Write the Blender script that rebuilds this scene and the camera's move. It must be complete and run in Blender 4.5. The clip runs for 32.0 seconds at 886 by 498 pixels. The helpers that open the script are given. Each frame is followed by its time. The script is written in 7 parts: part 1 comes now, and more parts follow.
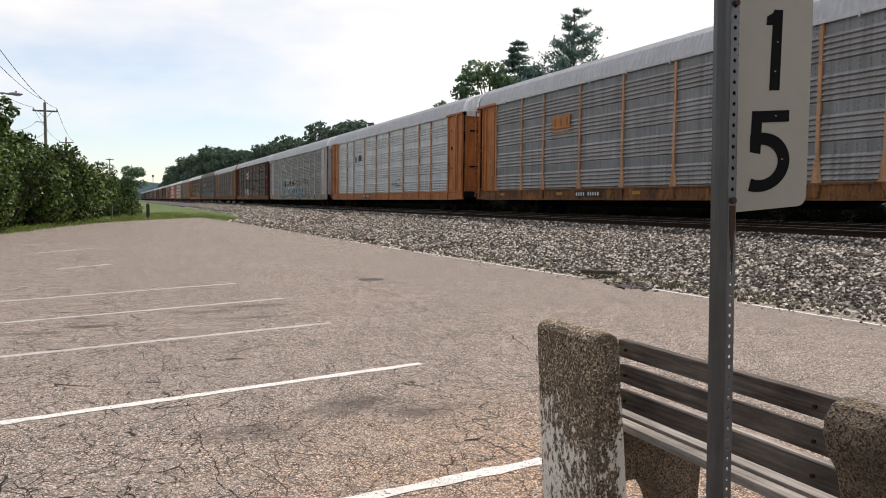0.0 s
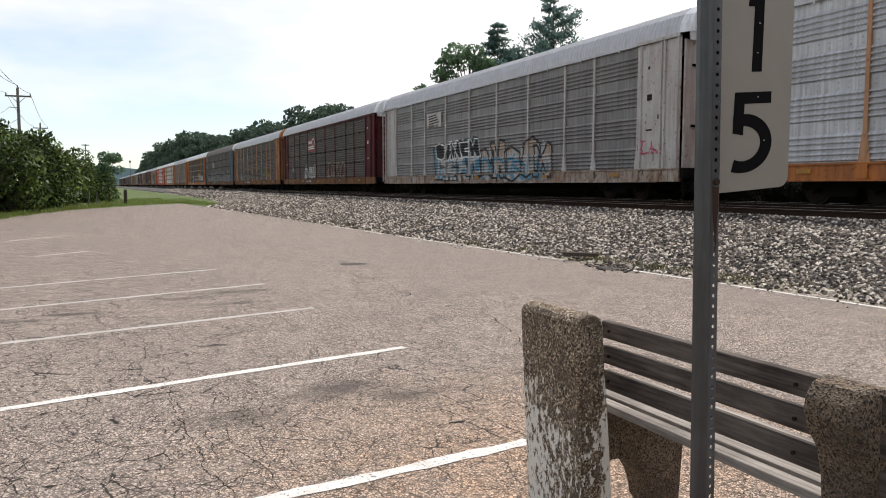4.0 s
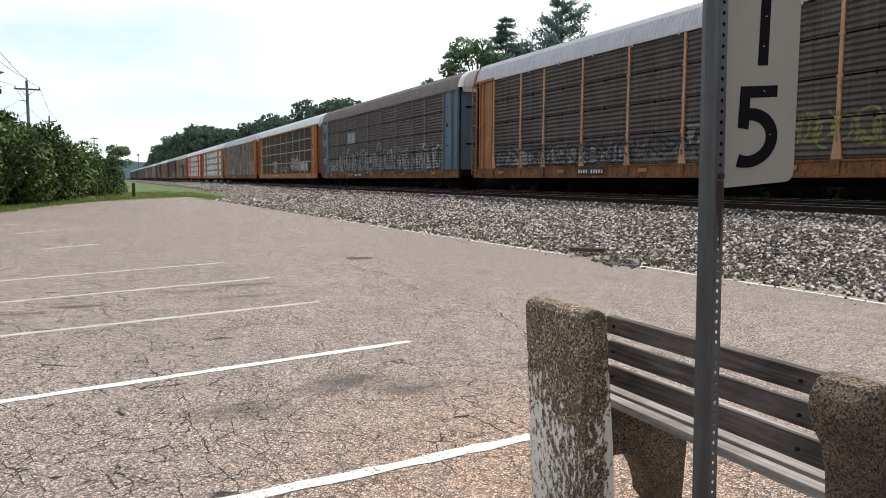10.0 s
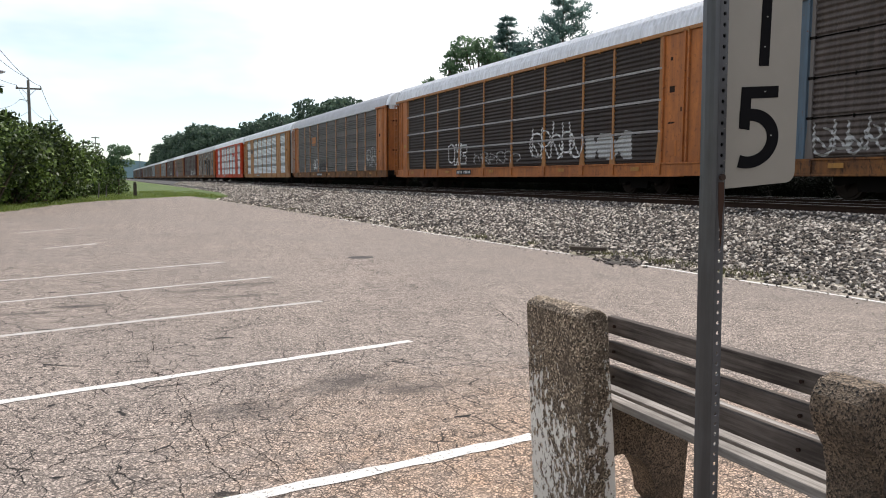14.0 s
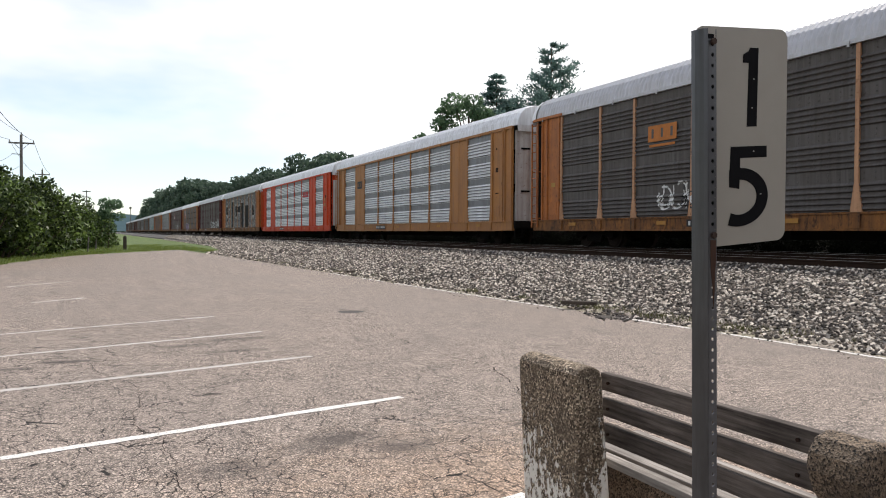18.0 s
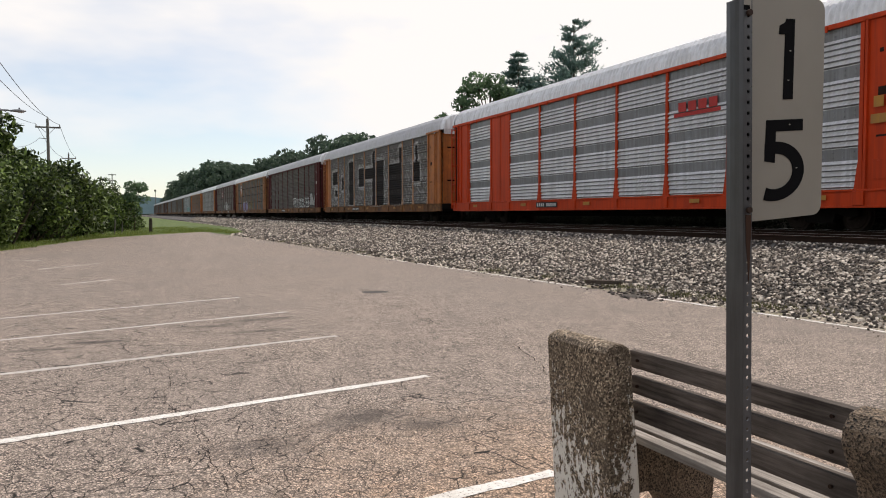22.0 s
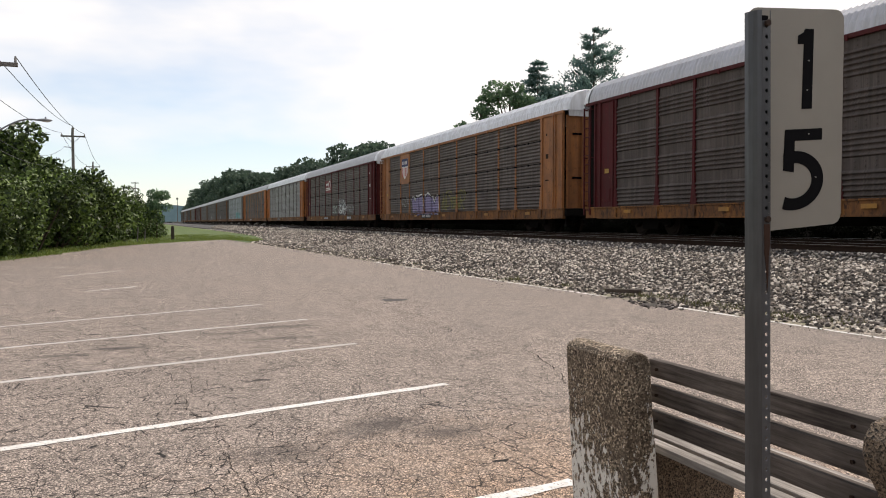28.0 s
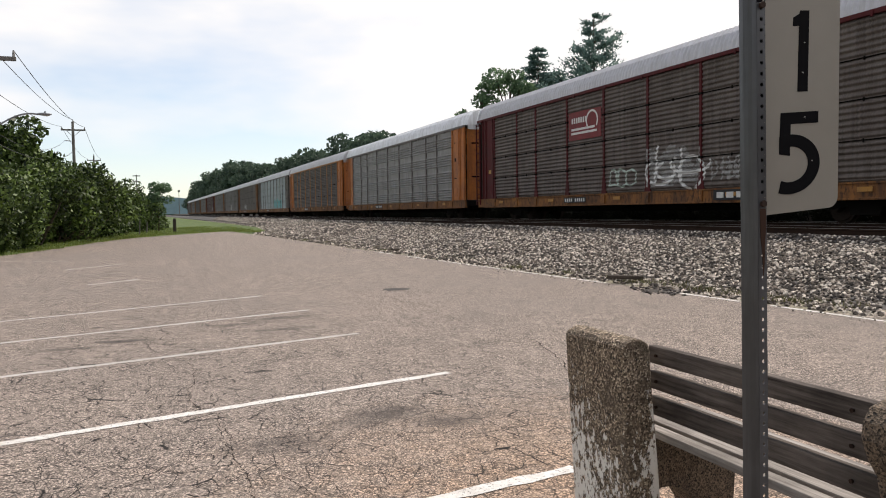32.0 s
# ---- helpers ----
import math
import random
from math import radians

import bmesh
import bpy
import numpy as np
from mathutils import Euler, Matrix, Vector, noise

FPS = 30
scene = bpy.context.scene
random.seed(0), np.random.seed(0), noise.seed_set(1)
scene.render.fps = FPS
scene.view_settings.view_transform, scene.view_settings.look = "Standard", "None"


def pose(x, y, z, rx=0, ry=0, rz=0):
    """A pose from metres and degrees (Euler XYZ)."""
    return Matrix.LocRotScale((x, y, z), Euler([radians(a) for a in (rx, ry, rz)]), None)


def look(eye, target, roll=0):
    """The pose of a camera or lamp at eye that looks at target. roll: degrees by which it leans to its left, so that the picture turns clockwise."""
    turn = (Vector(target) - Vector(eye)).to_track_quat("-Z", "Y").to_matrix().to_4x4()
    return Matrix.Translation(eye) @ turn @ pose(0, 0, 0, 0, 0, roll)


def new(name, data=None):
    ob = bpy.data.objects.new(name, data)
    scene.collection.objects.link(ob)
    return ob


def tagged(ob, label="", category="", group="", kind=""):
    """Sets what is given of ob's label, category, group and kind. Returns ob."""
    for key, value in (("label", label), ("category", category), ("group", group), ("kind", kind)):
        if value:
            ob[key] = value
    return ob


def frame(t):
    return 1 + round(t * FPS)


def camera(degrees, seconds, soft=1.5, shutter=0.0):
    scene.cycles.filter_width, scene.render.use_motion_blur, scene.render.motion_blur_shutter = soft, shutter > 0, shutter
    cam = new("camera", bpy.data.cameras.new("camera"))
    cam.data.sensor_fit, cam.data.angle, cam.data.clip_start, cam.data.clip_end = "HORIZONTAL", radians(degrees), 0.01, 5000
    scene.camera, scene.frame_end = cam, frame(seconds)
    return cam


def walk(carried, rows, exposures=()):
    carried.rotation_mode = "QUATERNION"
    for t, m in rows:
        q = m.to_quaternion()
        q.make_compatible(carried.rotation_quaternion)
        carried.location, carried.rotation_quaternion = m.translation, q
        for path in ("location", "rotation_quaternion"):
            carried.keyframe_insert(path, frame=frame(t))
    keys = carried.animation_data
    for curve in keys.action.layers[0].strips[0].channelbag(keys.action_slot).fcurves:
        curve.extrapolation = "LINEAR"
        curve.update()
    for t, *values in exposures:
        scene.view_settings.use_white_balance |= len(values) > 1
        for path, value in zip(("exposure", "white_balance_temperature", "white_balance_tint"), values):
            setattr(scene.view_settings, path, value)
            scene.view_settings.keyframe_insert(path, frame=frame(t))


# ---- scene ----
# ---- camera and its path: seconds, x, y, z, heading, pitch, roll ----
cam = camera(60.3, 32.0, soft=1.0)
PATH = (
    (0, 0.002, -0.002, 1.501, -22.92, -3.53, 0.52),
    (0.5, -0.005, -0.003, 1.503, -22.95, -3.69, 0.21),
    (1, -0.003, 0.001, 1.504, -23.20, -3.82, 0.01),
    (1.5, -0.001, 0.000, 1.500, -23.47, -4.16, 0.32),
    (2, -0.003, 0.000, 1.499, -23.44, -4.34, 0.23),
    (2.5, -0.008, -0.000, 1.497, -23.31, -4.75, 0.18),
    (3, -0.017, -0.004, 1.494, -23.35, -5.06, 0.18),
    (3.5, -0.012, 0.001, 1.497, -24.21, -4.99, 0.09),
    (5.5, 0.007, 0.007, 1.503, -24.44, -4.10, -0.00),
    (6, 0.014, 0.011, 1.501, -24.69, -4.43, 0.06),
    (6.5, 0.006, -0.002, 1.499, -24.40, -4.43, 0.10),
    (7, 0.012, 0.005, 1.499, -24.58, -4.54, 0.25),
    (7.5, 0.015, 0.007, 1.501, -24.97, -4.36, 0.13),
    (8, -0.000, -0.003, 1.500, -24.36, -4.34, -0.01),
    (8.5, 0.009, 0.005, 1.499, -24.30, -4.58, 0.03),
    (9, 0.015, 0.010, 1.499, -24.67, -4.84, 0.18),
    (9.5, 0.009, 0.007, 1.499, -24.35, -5.01, 0.16),
    (10, 0.005, 0.004, 1.497, -23.81, -5.14, 0.33),
    (10.5, 0.006, 0.005, 1.499, -23.79, -5.19, 0.16),
    (11, 0.004, 0.003, 1.500, -23.56, -5.14, 0.19),
    (11.5, 0.004, 0.004, 1.496, -23.72, -5.30, 0.19),
    (12, -0.001, 0.005, 1.502, -23.52, -5.22, 0.15),
    (12.5, -0.004, 0.001, 1.499, -23.76, -5.26, 0.40),
    (13, -0.000, -0.000, 1.500, -23.75, -5.29, 0.29),
    (13.5, 0.006, 0.004, 1.502, -23.59, -5.20, 0.23),
    (15.5, 0.009, 0.006, 1.503, -24.35, -5.35, 0.47),
    (16, 0.010, 0.003, 1.499, -24.07, -4.96, 0.35),
    (16.5, 0.013, 0.008, 1.503, -23.48, -4.76, 0.27),
    (17, -0.006, -0.001, 1.504, -23.05, -4.46, 0.31),
    (17.5, 0.010, 0.016, 1.510, -25.46, -2.85, 0.44),
    (18, -0.000, 0.009, 1.512, -24.41, -1.19, 0.32),
    (18.5, 0.002, 0.012, 1.509, -24.04, -1.50, 0.37),
    (19, -0.015, 0.002, 1.508, -23.32, -1.45, -0.03),
    (19.5, -0.016, 0.002, 1.509, -22.94, -1.52, 0.05),
    (20, -0.027, -0.002, 1.507, -22.63, -1.87, -0.03),
    (20.5, -0.025, 0.008, 1.505, -22.71, -2.17, 0.02),
    (21, -0.023, 0.010, 1.505, -22.97, -2.44, -0.10),
    (21.5, -0.022, 0.014, 1.503, -23.00, -2.58, -0.03),
    (22, -0.024, 0.016, 1.504, -22.75, -2.67, -0.12),
    (22.5, -0.034, 0.008, 1.504, -22.61, -2.72, 0.05),
    (23, -0.026, 0.013, 1.503, -22.33, -2.70, 0.18),
    (23.5, -0.025, 0.008, 1.506, -22.33, -2.54, 0.26),
    (24, -0.029, 0.000, 1.508, -21.72, -1.87, 0.32),
    (24.5, -0.029, -0.004, 1.510, -21.65, -1.72, -0.03),
    (25, -0.024, -0.006, 1.508, -21.38, -1.70, -0.15),
    (25.5, -0.013, -0.003, 1.510, -21.58, -1.33, -0.14),
    (27.5, -0.033, -0.013, 1.504, -21.19, -2.12, -0.21),
    (28, -0.033, -0.005, 1.505, -21.31, -2.05, -0.03),
    (28.5, -0.033, 0.001, 1.503, -21.38, -2.44, -0.04),
    (29, -0.035, -0.003, 1.501, -21.24, -2.64, -0.18),
    (29.5, -0.030, -0.004, 1.506, -21.38, -2.68, -0.30),
    (30, -0.038, -0.013, 1.505, -21.52, -2.79, -0.26),
    (30.5, -0.034, -0.012, 1.503, -21.48, -2.91, -0.47),
    (31, -0.024, -0.004, 1.502, -21.22, -2.96, -0.56),
    (31.5, -0.021, -0.006, 1.504, -21.27, -3.00, -0.78),
    (32, -0.011, -0.003, 1.505, -21.13, -2.89, -0.81),
)
walk(cam, [(t, pose(x, y, z, 90 + pitch, 0, yaw) @ pose(0, 0, 0, 0, 0, roll)) for t, x, y, z, yaw, pitch, roll in PATH],
     exposures=[(0.0, -0.10, 6700, 12), (3.0, -0.04, 6650, 11.5), (6.0, 0.06, 6350, 10.5), (9.0, 0.14, 6350, 10.5), (13.0, 0.14, 6350, 10.5), (17.0, 0.14, 6350, 10.5), (18.0, 0.06, 6450, 11), (19.0, -0.16, 6700, 12), (21.0, -0.18, 6800, 12.5), (25.0, -0.06, 6800, 12.5), (32.0, -0.10, 6700, 12)])

# ---- world, sun ----
SUN_DIR = Vector((0.95, 0.34, 1.42)).normalized()  # towards the sun
sun_el = math.asin(SUN_DIR.z)
sun_az = math.atan2(SUN_DIR.x, SUN_DIR.y)


def make_world():
    w = bpy.data.worlds.new("sky")
    scene.world = w
    w.use_nodes = True
    nt = w.node_tree
    nt.nodes.clear()
    n, ln = nt.nodes.new, nt.links.new
    sky = n("ShaderNodeTexSky")
    sky.sky_type, sky.sun_disc = "NISHITA", False
    sky.sun_elevation, sky.sun_rotation = sun_el, sun_az
    sky.air_density, sky.dust_density, sky.ozone_density = 1.0, 0.3, 2.6
    bg1 = n("ShaderNodeBackground")
    bg1.inputs["Strength"].default_value = 0.165
    ln(sky.outputs[0], bg1.inputs["Color"])
    bg2 = n("ShaderNodeBackground")
    bg2.inputs["Color"].default_value = (1.0, 1.0, 1.0, 1)
    bg2.inputs["Strength"].default_value = 1.10
    tc = n("ShaderNodeTexCoord")
    mp = n("ShaderNodeMapping")
    mp.inputs["Scale"].default_value = (1.0, 1.0, 3.2)
    ln(tc.outputs["Generated"], mp.inputs["Vector"])
    no = n("ShaderNodeTexNoise")
    no.inputs["Scale"].default_value = 1.9
    no.inputs["Detail"].default_value = 5.0
    no.inputs["Roughness"].default_value = 0.52
    ln(mp.outputs[0], no.inputs["Vector"])
    # haze thickens towards the sun
    sd = n("ShaderNodeVectorMath")
    sd.operation = "DOT_PRODUCT"
    sd.inputs[1].default_value = SUN_DIR
    ln(tc.outputs["Generated"], sd.inputs[0])
    hz = n("ShaderNodeMath")
    hz.operation = "MULTIPLY_ADD"
    hz.inputs[1].default_value = 0.26
    ln(sd.outputs["Value"], hz.inputs[0])
    ln(no.outputs["Fac"], hz.inputs[2])
    cr = n("ShaderNodeValToRGB")
    cr.color_ramp.elements[0].position, cr.color_ramp.elements[1].position = 0.44, 0.64
    cr.color_ramp.elements[0].color = (0.32, 0.32, 0.32, 1)
    # the cloud sheet closes higher up
    el = n("ShaderNodeSeparateXYZ")
    ln(tc.outputs["Generated"], el.inputs[0])
    rise = n("ShaderNodeMapRange")
    rise.inputs[1].default_value, rise.inputs[2].default_value = 0.10, 0.36
    rise.inputs[3].default_value, rise.inputs[4].default_value = 0.0, 0.14
    ln(el.outputs["Z"], rise.inputs[0])
    deck = n("ShaderNodeMath")
    ln(hz.outputs[0], deck.inputs[0])
    ln(rise.outputs[0], deck.inputs[1])
    # a break in the cloud low over the far end of the lot
    gd = n("ShaderNodeVectorMath")
    gd.operation = "DOT_PRODUCT"
    gd.inputs[1].default_value = Vector((-0.06, 0.97, 0.16)).normalized()
    ln(tc.outputs["Generated"], gd.inputs[0])
    gap = n("ShaderNodeMapRange")
    gap.inputs[1].default_value, gap.inputs[2].default_value = 0.90, 0.995
    gap.inputs[3].default_value, gap.inputs[4].default_value = 0.0, -0.13
    ln(gd.outputs["Value"], gap.inputs[0])
    thin = n("ShaderNodeMath")
    ln(deck.outputs[0], thin.inputs[0])
    ln(gap.outputs[0], thin.inputs[1])
    ln(thin.outputs[0], cr.inputs["Fac"])
    # the cloud breaks up overhead
    sp = n("ShaderNodeSeparateXYZ")
    ln(tc.outputs["Generated"], sp.inputs[0])
    up = n("ShaderNodeMapRange")
    up.inputs[1].default_value, up.inputs[2].default_value = 0.36, 0.70
    up.inputs[3].default_value, up.inputs[4].default_value = 1.0, 0.44
    ln(sp.outputs["Z"], up.inputs[0])
    ml = n("ShaderNodeMath")
    ml.operation = "MULTIPLY"
    ln(cr.outputs["Color"], ml.inputs[0])
    ln(up.outputs[0], ml.inputs[1])
    mx = n("ShaderNodeMixShader")
    ln(ml.outputs[0], mx.inputs["Fac"])
    ln(bg1.outputs[0], mx.inputs[1])
    ln(bg2.outputs[0], mx.inputs[2])
    out = n("ShaderNodeOutputWorld")
    ln(mx.outputs[0], out.inputs["Surface"])


make_world()
sun = new("sun", bpy.data.lights.new("sun", "SUN"))
sun.data.energy, sun.data.angle, sun.data.color = 4.3, radians(0.6), (1.0, 0.935, 0.84)
sun.matrix_world = look(SUN_DIR * 60, (0, 0, 0))

# ---- materials ----
MATS = {}


def nodes_of(name):
    m = bpy.data.materials.new(name)
    m.use_nodes = True
    nt = m.node_tree
    return m, nt, nt.nodes["Principled BSDF"], nt.nodes.new, nt.links.new


def ramp(nt, fac, stops):
    r = nt.nodes.new("ShaderNodeValToRGB")
    els = r.color_ramp.elements
    while len(els) < len(stops):
        els.new(0.5)
    for e, (p, c) in zip(els, stops):
        e.position, e.color = p, (c, c, c, 1) if isinstance(c, (int, float)) else (*c, 1)
    nt.links.new(fac, r.inputs["Fac"])
    return r.outputs["Color"]


def mix(nt, fac, a, b, mode="MIX"):
    x = nt.nodes.new("ShaderNodeMix")
    x.data_type, x.blend_type = "RGBA", mode
    for sock, v in ((x.inputs[0], fac), (x.inputs[6], a), (x.inputs[7], b)):
        if isinstance(v, bpy.types.NodeSocket):
            nt.links.new(v, sock)
        else:
            sock.default_value = v if isinstance(v, (int, float)) else (*v, 1)
    return x.outputs[2]


def tex(nt, kind, scale, vec=None, detail=4.0, rough=0.55, stretch=None, **kw):
    t = nt.nodes.new(kind)
    t.inputs["Scale"].default_value = scale
    if kind == "ShaderNodeTexNoise":
        t.inputs["Detail"].default_value, t.inputs["Roughness"].default_value = detail, rough
    for k, v in kw.items():
        setattr_plain(t, k, v)
    if vec is None:
        tc = nt.nodes.new("ShaderNodeTexCoord")
        vec = tc.outputs["Object"]
    if stretch:
        mp = nt.nodes.new("ShaderNodeMapping")
        mp.inputs["Scale"].default_value = stretch
        nt.links.new(vec, mp.inputs["Vector"])
        vec = mp.outputs[0]
    nt.links.new(vec, t.inputs["Vector"])
    return t


def setattr_plain(node, k, v):
    if k == "feature":
        node.feature = v


def bump(nt, bsdf, height, strength=0.4, dist=0.01):
    b = nt.nodes.new("ShaderNodeBump")
    b.inputs["Strength"].default_value, b.inputs["Distance"].default_value = strength, dist
    nt.links.new(height, b.inputs["Height"])
    nt.links.new(b.outputs[0], bsdf.inputs["Normal"])


def obj_vec(nt):
    """Object coordinates shifted by the object's random number, so repeats differ."""
    tc = nt.nodes.new("ShaderNodeTexCoord")
    oi = nt.nodes.new("ShaderNodeObjectInfo")
    mu = nt.nodes.new("ShaderNodeMath")
    mu.operation = "MULTIPLY"
    mu.inputs[1].default_value = 90.0
    nt.links.new(oi.outputs["Random"], mu.inputs[0])
    ad = nt.nodes.new("ShaderNodeVectorMath")
    nt.links.new(tc.outputs["Object"], ad.inputs[0])
    nt.links.new(mu.outputs[0], ad.inputs[1])
    return ad.outputs[0], oi.outputs["Random"]


def painted(name, col, dirt=(0.08, 0.06, 0.05), amount=0.5, rough=0.6, metal=0.0, streak=3.0, rust=0.0, chip=None, spec=0.3, specks=None, dashes=0.0):
    """Weathered sheet metal: streaks that run down, grime, rust freckles."""
    if name in MATS:
        return MATS[name]
    m, nt, b, n, ln = nodes_of(name)
    v, rnd = obj_vec(nt)
    s1 = tex(nt, "ShaderNodeTexNoise", streak, v, 5, 0.6, (2.2, 2.2, 0.16))
    s2 = tex(nt, "ShaderNodeTexNoise", 1.1, v, 6, 0.65)
    f1 = ramp(nt, s1.outputs["Fac"], [(0.42, 0.0), (0.61, 1.0)])
    f2 = ramp(nt, s2.outputs["Fac"], [(0.35, 0.0), (0.72, 1.0)])
    c = mix(nt, f1, col, tuple(x * 0.55 + d * 0.45 for x, d in zip(col, dirt)))
    mm = nt.nodes.new("ShaderNodeMath")
    mm.operation = "MULTIPLY"
    mm.inputs[1].default_value = amount
    ln(f2, mm.inputs[0])
    c = mix(nt, mm.outputs[0], c, dirt)
    if rust:
        s3 = tex(nt, "ShaderNodeTexNoise", 7.0, v, 8, 0.7)
        f3 = ramp(nt, s3.outputs["Fac"], [(0.62 - rust * 0.1, 0.0), (0.70, 1.0)])
        c = mix(nt, f3, c, (0.13, 0.05, 0.022))
    if chip:
        s4 = tex(nt, "ShaderNodeTexNoise", 4.0, v, 9, 0.78, (1.6, 1.6, 0.7))
        f4 = ramp(nt, s4.outputs["Fac"], [(0.50, 0.0), (0.60, 0.9)])
        c = mix(nt, f4, c, chip)
    if specks:
        s5 = tex(nt, "ShaderNodeTexNoise", 55.0, v, 5, 0.7)
        c = mix(nt, ramp(nt, s5.outputs["Fac"], [(0.585, 0.0), (0.62, 1.0)]), c, specks)
    if dashes:
        # upright wash marks, close together
        s6 = tex(nt, "ShaderNodeTexNoise", 7.0, v, 3, 0.7, (0.2, 1.6, 0.05))
        s7 = tex(nt, "ShaderNodeTexNoise", 1.4, v, 4, 0.6, (0.3, 1.0, 0.5))
        f6 = mix(nt, 1.0, ramp(nt, s6.outputs["Fac"], [(0.44, 0.0), (0.58, dashes)]), ramp(nt, s7.outputs["Fac"], [(0.36, 0.25), (0.62, 1.0)]), "MULTIPLY")
        c = mix(nt, f6, c, tuple(x * 0.3 + d * 0.25 for x, d in zip(col, dirt)))
    ln(c, b.inputs["Base Color"])
    b.inputs["Roughness"].default_value, b.inputs["Metallic"].default_value = rough, metal
    b.inputs["Specular IOR Level"].default_value = spec
    fine = tex(nt, "ShaderNodeTexNoise", 24.0, v, 4, 0.6)
    bump(nt, b, fine.outputs["Fac"], 0.15, 0.006)
    MATS[name] = m
    return m


def speckled(name, dark, light, scale, rough=0.9, bumpy=0.5, big=None, big_scale=0.6):
    if name in MATS:
        return MATS[name]
    m, nt, b, n, ln = nodes_of(name)
    v, rnd = obj_vec(nt)
    a = tex(nt, "ShaderNodeTexVoronoi", scale, v)
    c = ramp(nt, a.outputs["Color"], [(0.15, dark), (0.85, light)])
    s = tex(nt, "ShaderNodeTexNoise", big_scale, v, 6, 0.6)
    if big:
        c = mix(nt, ramp(nt, s.outputs["Fac"], [(0.42, 0.0), (0.68, 0.75)]), c, big)
    ln(c, b.inputs["Base Color"])
    b.inputs["Roughness"].default_value = rough
    bump(nt, b, a.outputs["Distance"], bumpy, 0.01)
    MATS[name] = m
    return m


def spot_fac(nt, dist, k):
    """1 inside, falling to 0 past the rim."""
    r = nt.nodes.new("ShaderNodeMapRange")
    r.inputs[1].default_value, r.inputs[2].default_value = 1.0, 1.9
    r.inputs[3].default_value, r.inputs[4].default_value = k, 0.0
    nt.links.new(dist, r.inputs[0])
    return r.outputs[0]


def asphalt():
    m, nt, b, n, ln = nodes_of("asphalt")
    tc = n("ShaderNodeTexCoord")
    v = tc.outputs["Object"]
    # pale stones set in a dark binder
    stones = tex(nt, "ShaderNodeTexVoronoi", 58.0, v)
    rim = tex(nt, "ShaderNodeTexVoronoi", 58.0, v, feature="DISTANCE_TO_EDGE")
    c = ramp(nt, stones.outputs["Color"], [(0.08, (0.108, 0.089, 0.075)), (0.38, (0.365, 0.300, 0.255)), (0.72, (0.520, 0.427, 0.362)), (0.96, (0.70, 0.577, 0.489))])
    fade = tex(nt, "ShaderNodeTexNoise", 2.6, v, 5, 0.6)
    rf = mix(nt, 1.0, ramp(nt, rim.outputs["Distance"], [(0.04, 1.0), (0.17, 0.0)]), ramp(nt, fade.outputs["Fac"], [(0.30, 0.7), (0.62, 1.0)]), "MULTIPLY")
    c = mix(nt, rf, c, (0.024, 0.020, 0.018))
    # warm and grey patches of different age
    big = tex(nt, "ShaderNodeTexNoise", 0.22, v, 7, 0.62)
    c = mix(nt, ramp(nt, big.outputs["Fac"], [(0.42, 0.0), (0.66, 0.45)]), c, (0.194, 0.166, 0.148))
    mid = tex(nt, "ShaderNodeTexNoise", 1.1, v, 6, 0.6, (1.5, 0.6, 1.0))
    c = mix(nt, ramp(nt, mid.outputs["Fac"], [(0.58, 0.0), (0.76, 0.45)]), c, (0.10, 0.088, 0.080))
    # oil and wear stains with soft ragged edges
    rag = tex(nt, "ShaderNodeTexNoise", 5.0, v, 6, 0.65)
    oil, tan = (0.055, 0.047, 0.043), (1.20, 1.05, 0.90)
    for x, y, rx, ry, k, col in ((2.3, 4.0, 2.2, 1.7, .7, tan), (2.6, 3.0, 2.6, 1.2, .5, tan),
                                 (1.62, 5.42, 0.40, 0.26, .8, oil), (1.95, 5.05, 0.34, 0.22, .7, oil), (1.35, 5.25, 0.3, 0.2, .5, oil), (0.75, 4.98, 0.42, 0.26, .55, oil),
                                 (-0.34, 9.82, 0.42, 0.16, .95, oil), (-.9, 9.5, .5, .12, .6, oil), (1.75, 11.0, 0.7, 0.22, .6, oil), (1.0, 10.6, 0.5, .18, .6, oil), (1.5, 9.9, .6, .14, .5, oil)):
        mp = n("ShaderNodeMapping")
        mp.inputs["Location"].default_value = (-x / rx, -y / ry, 0)
        mp.inputs["Scale"].default_value = (1 / rx, 1 / ry, 0)
        ln(v, mp.inputs["Vector"])
        ve = n("ShaderNodeVectorMath")
        ve.operation = "LENGTH"
        ln(mp.outputs[0], ve.inputs[0])
        sub = n("ShaderNodeMath")
        sub.operation = "MULTIPLY_ADD"
        sub.inputs[1].default_value = 1.6
        ln(rag.outputs["Fac"], sub.inputs[0])
        ln(ve.outputs["Value"], sub.inputs[2])
        c = mix(nt, spot_fac(nt, sub.outputs[0], k), c, col, "MIX" if col is oil else "MULTIPLY")
    # fine alligator cracking, densest on the old side of the lot
    wob = tex(nt, "ShaderNodeTexNoise", 9.0, v, 4, 0.6)
    wv = n("ShaderNodeVectorMath")
    wv.operation = "MULTIPLY_ADD"
    wv.inputs[1].default_value = (0.075, 0.075, 0.0)
    ln(wob.outputs["Color"], wv.inputs[0])
    ln(v, wv.inputs[2])
    zone = tex(nt, "ShaderNodeTexNoise", 0.55, v, 4, 0.55)
    sx = n("ShaderNodeSeparateXYZ")
    ln(v, sx.inputs[0])
    side = n("ShaderNodeMath")
    side.operation = "MULTIPLY_ADD"
    side.inputs[1].default_value = -0.055
    ln(sx.outputs["X"], side.inputs[0])
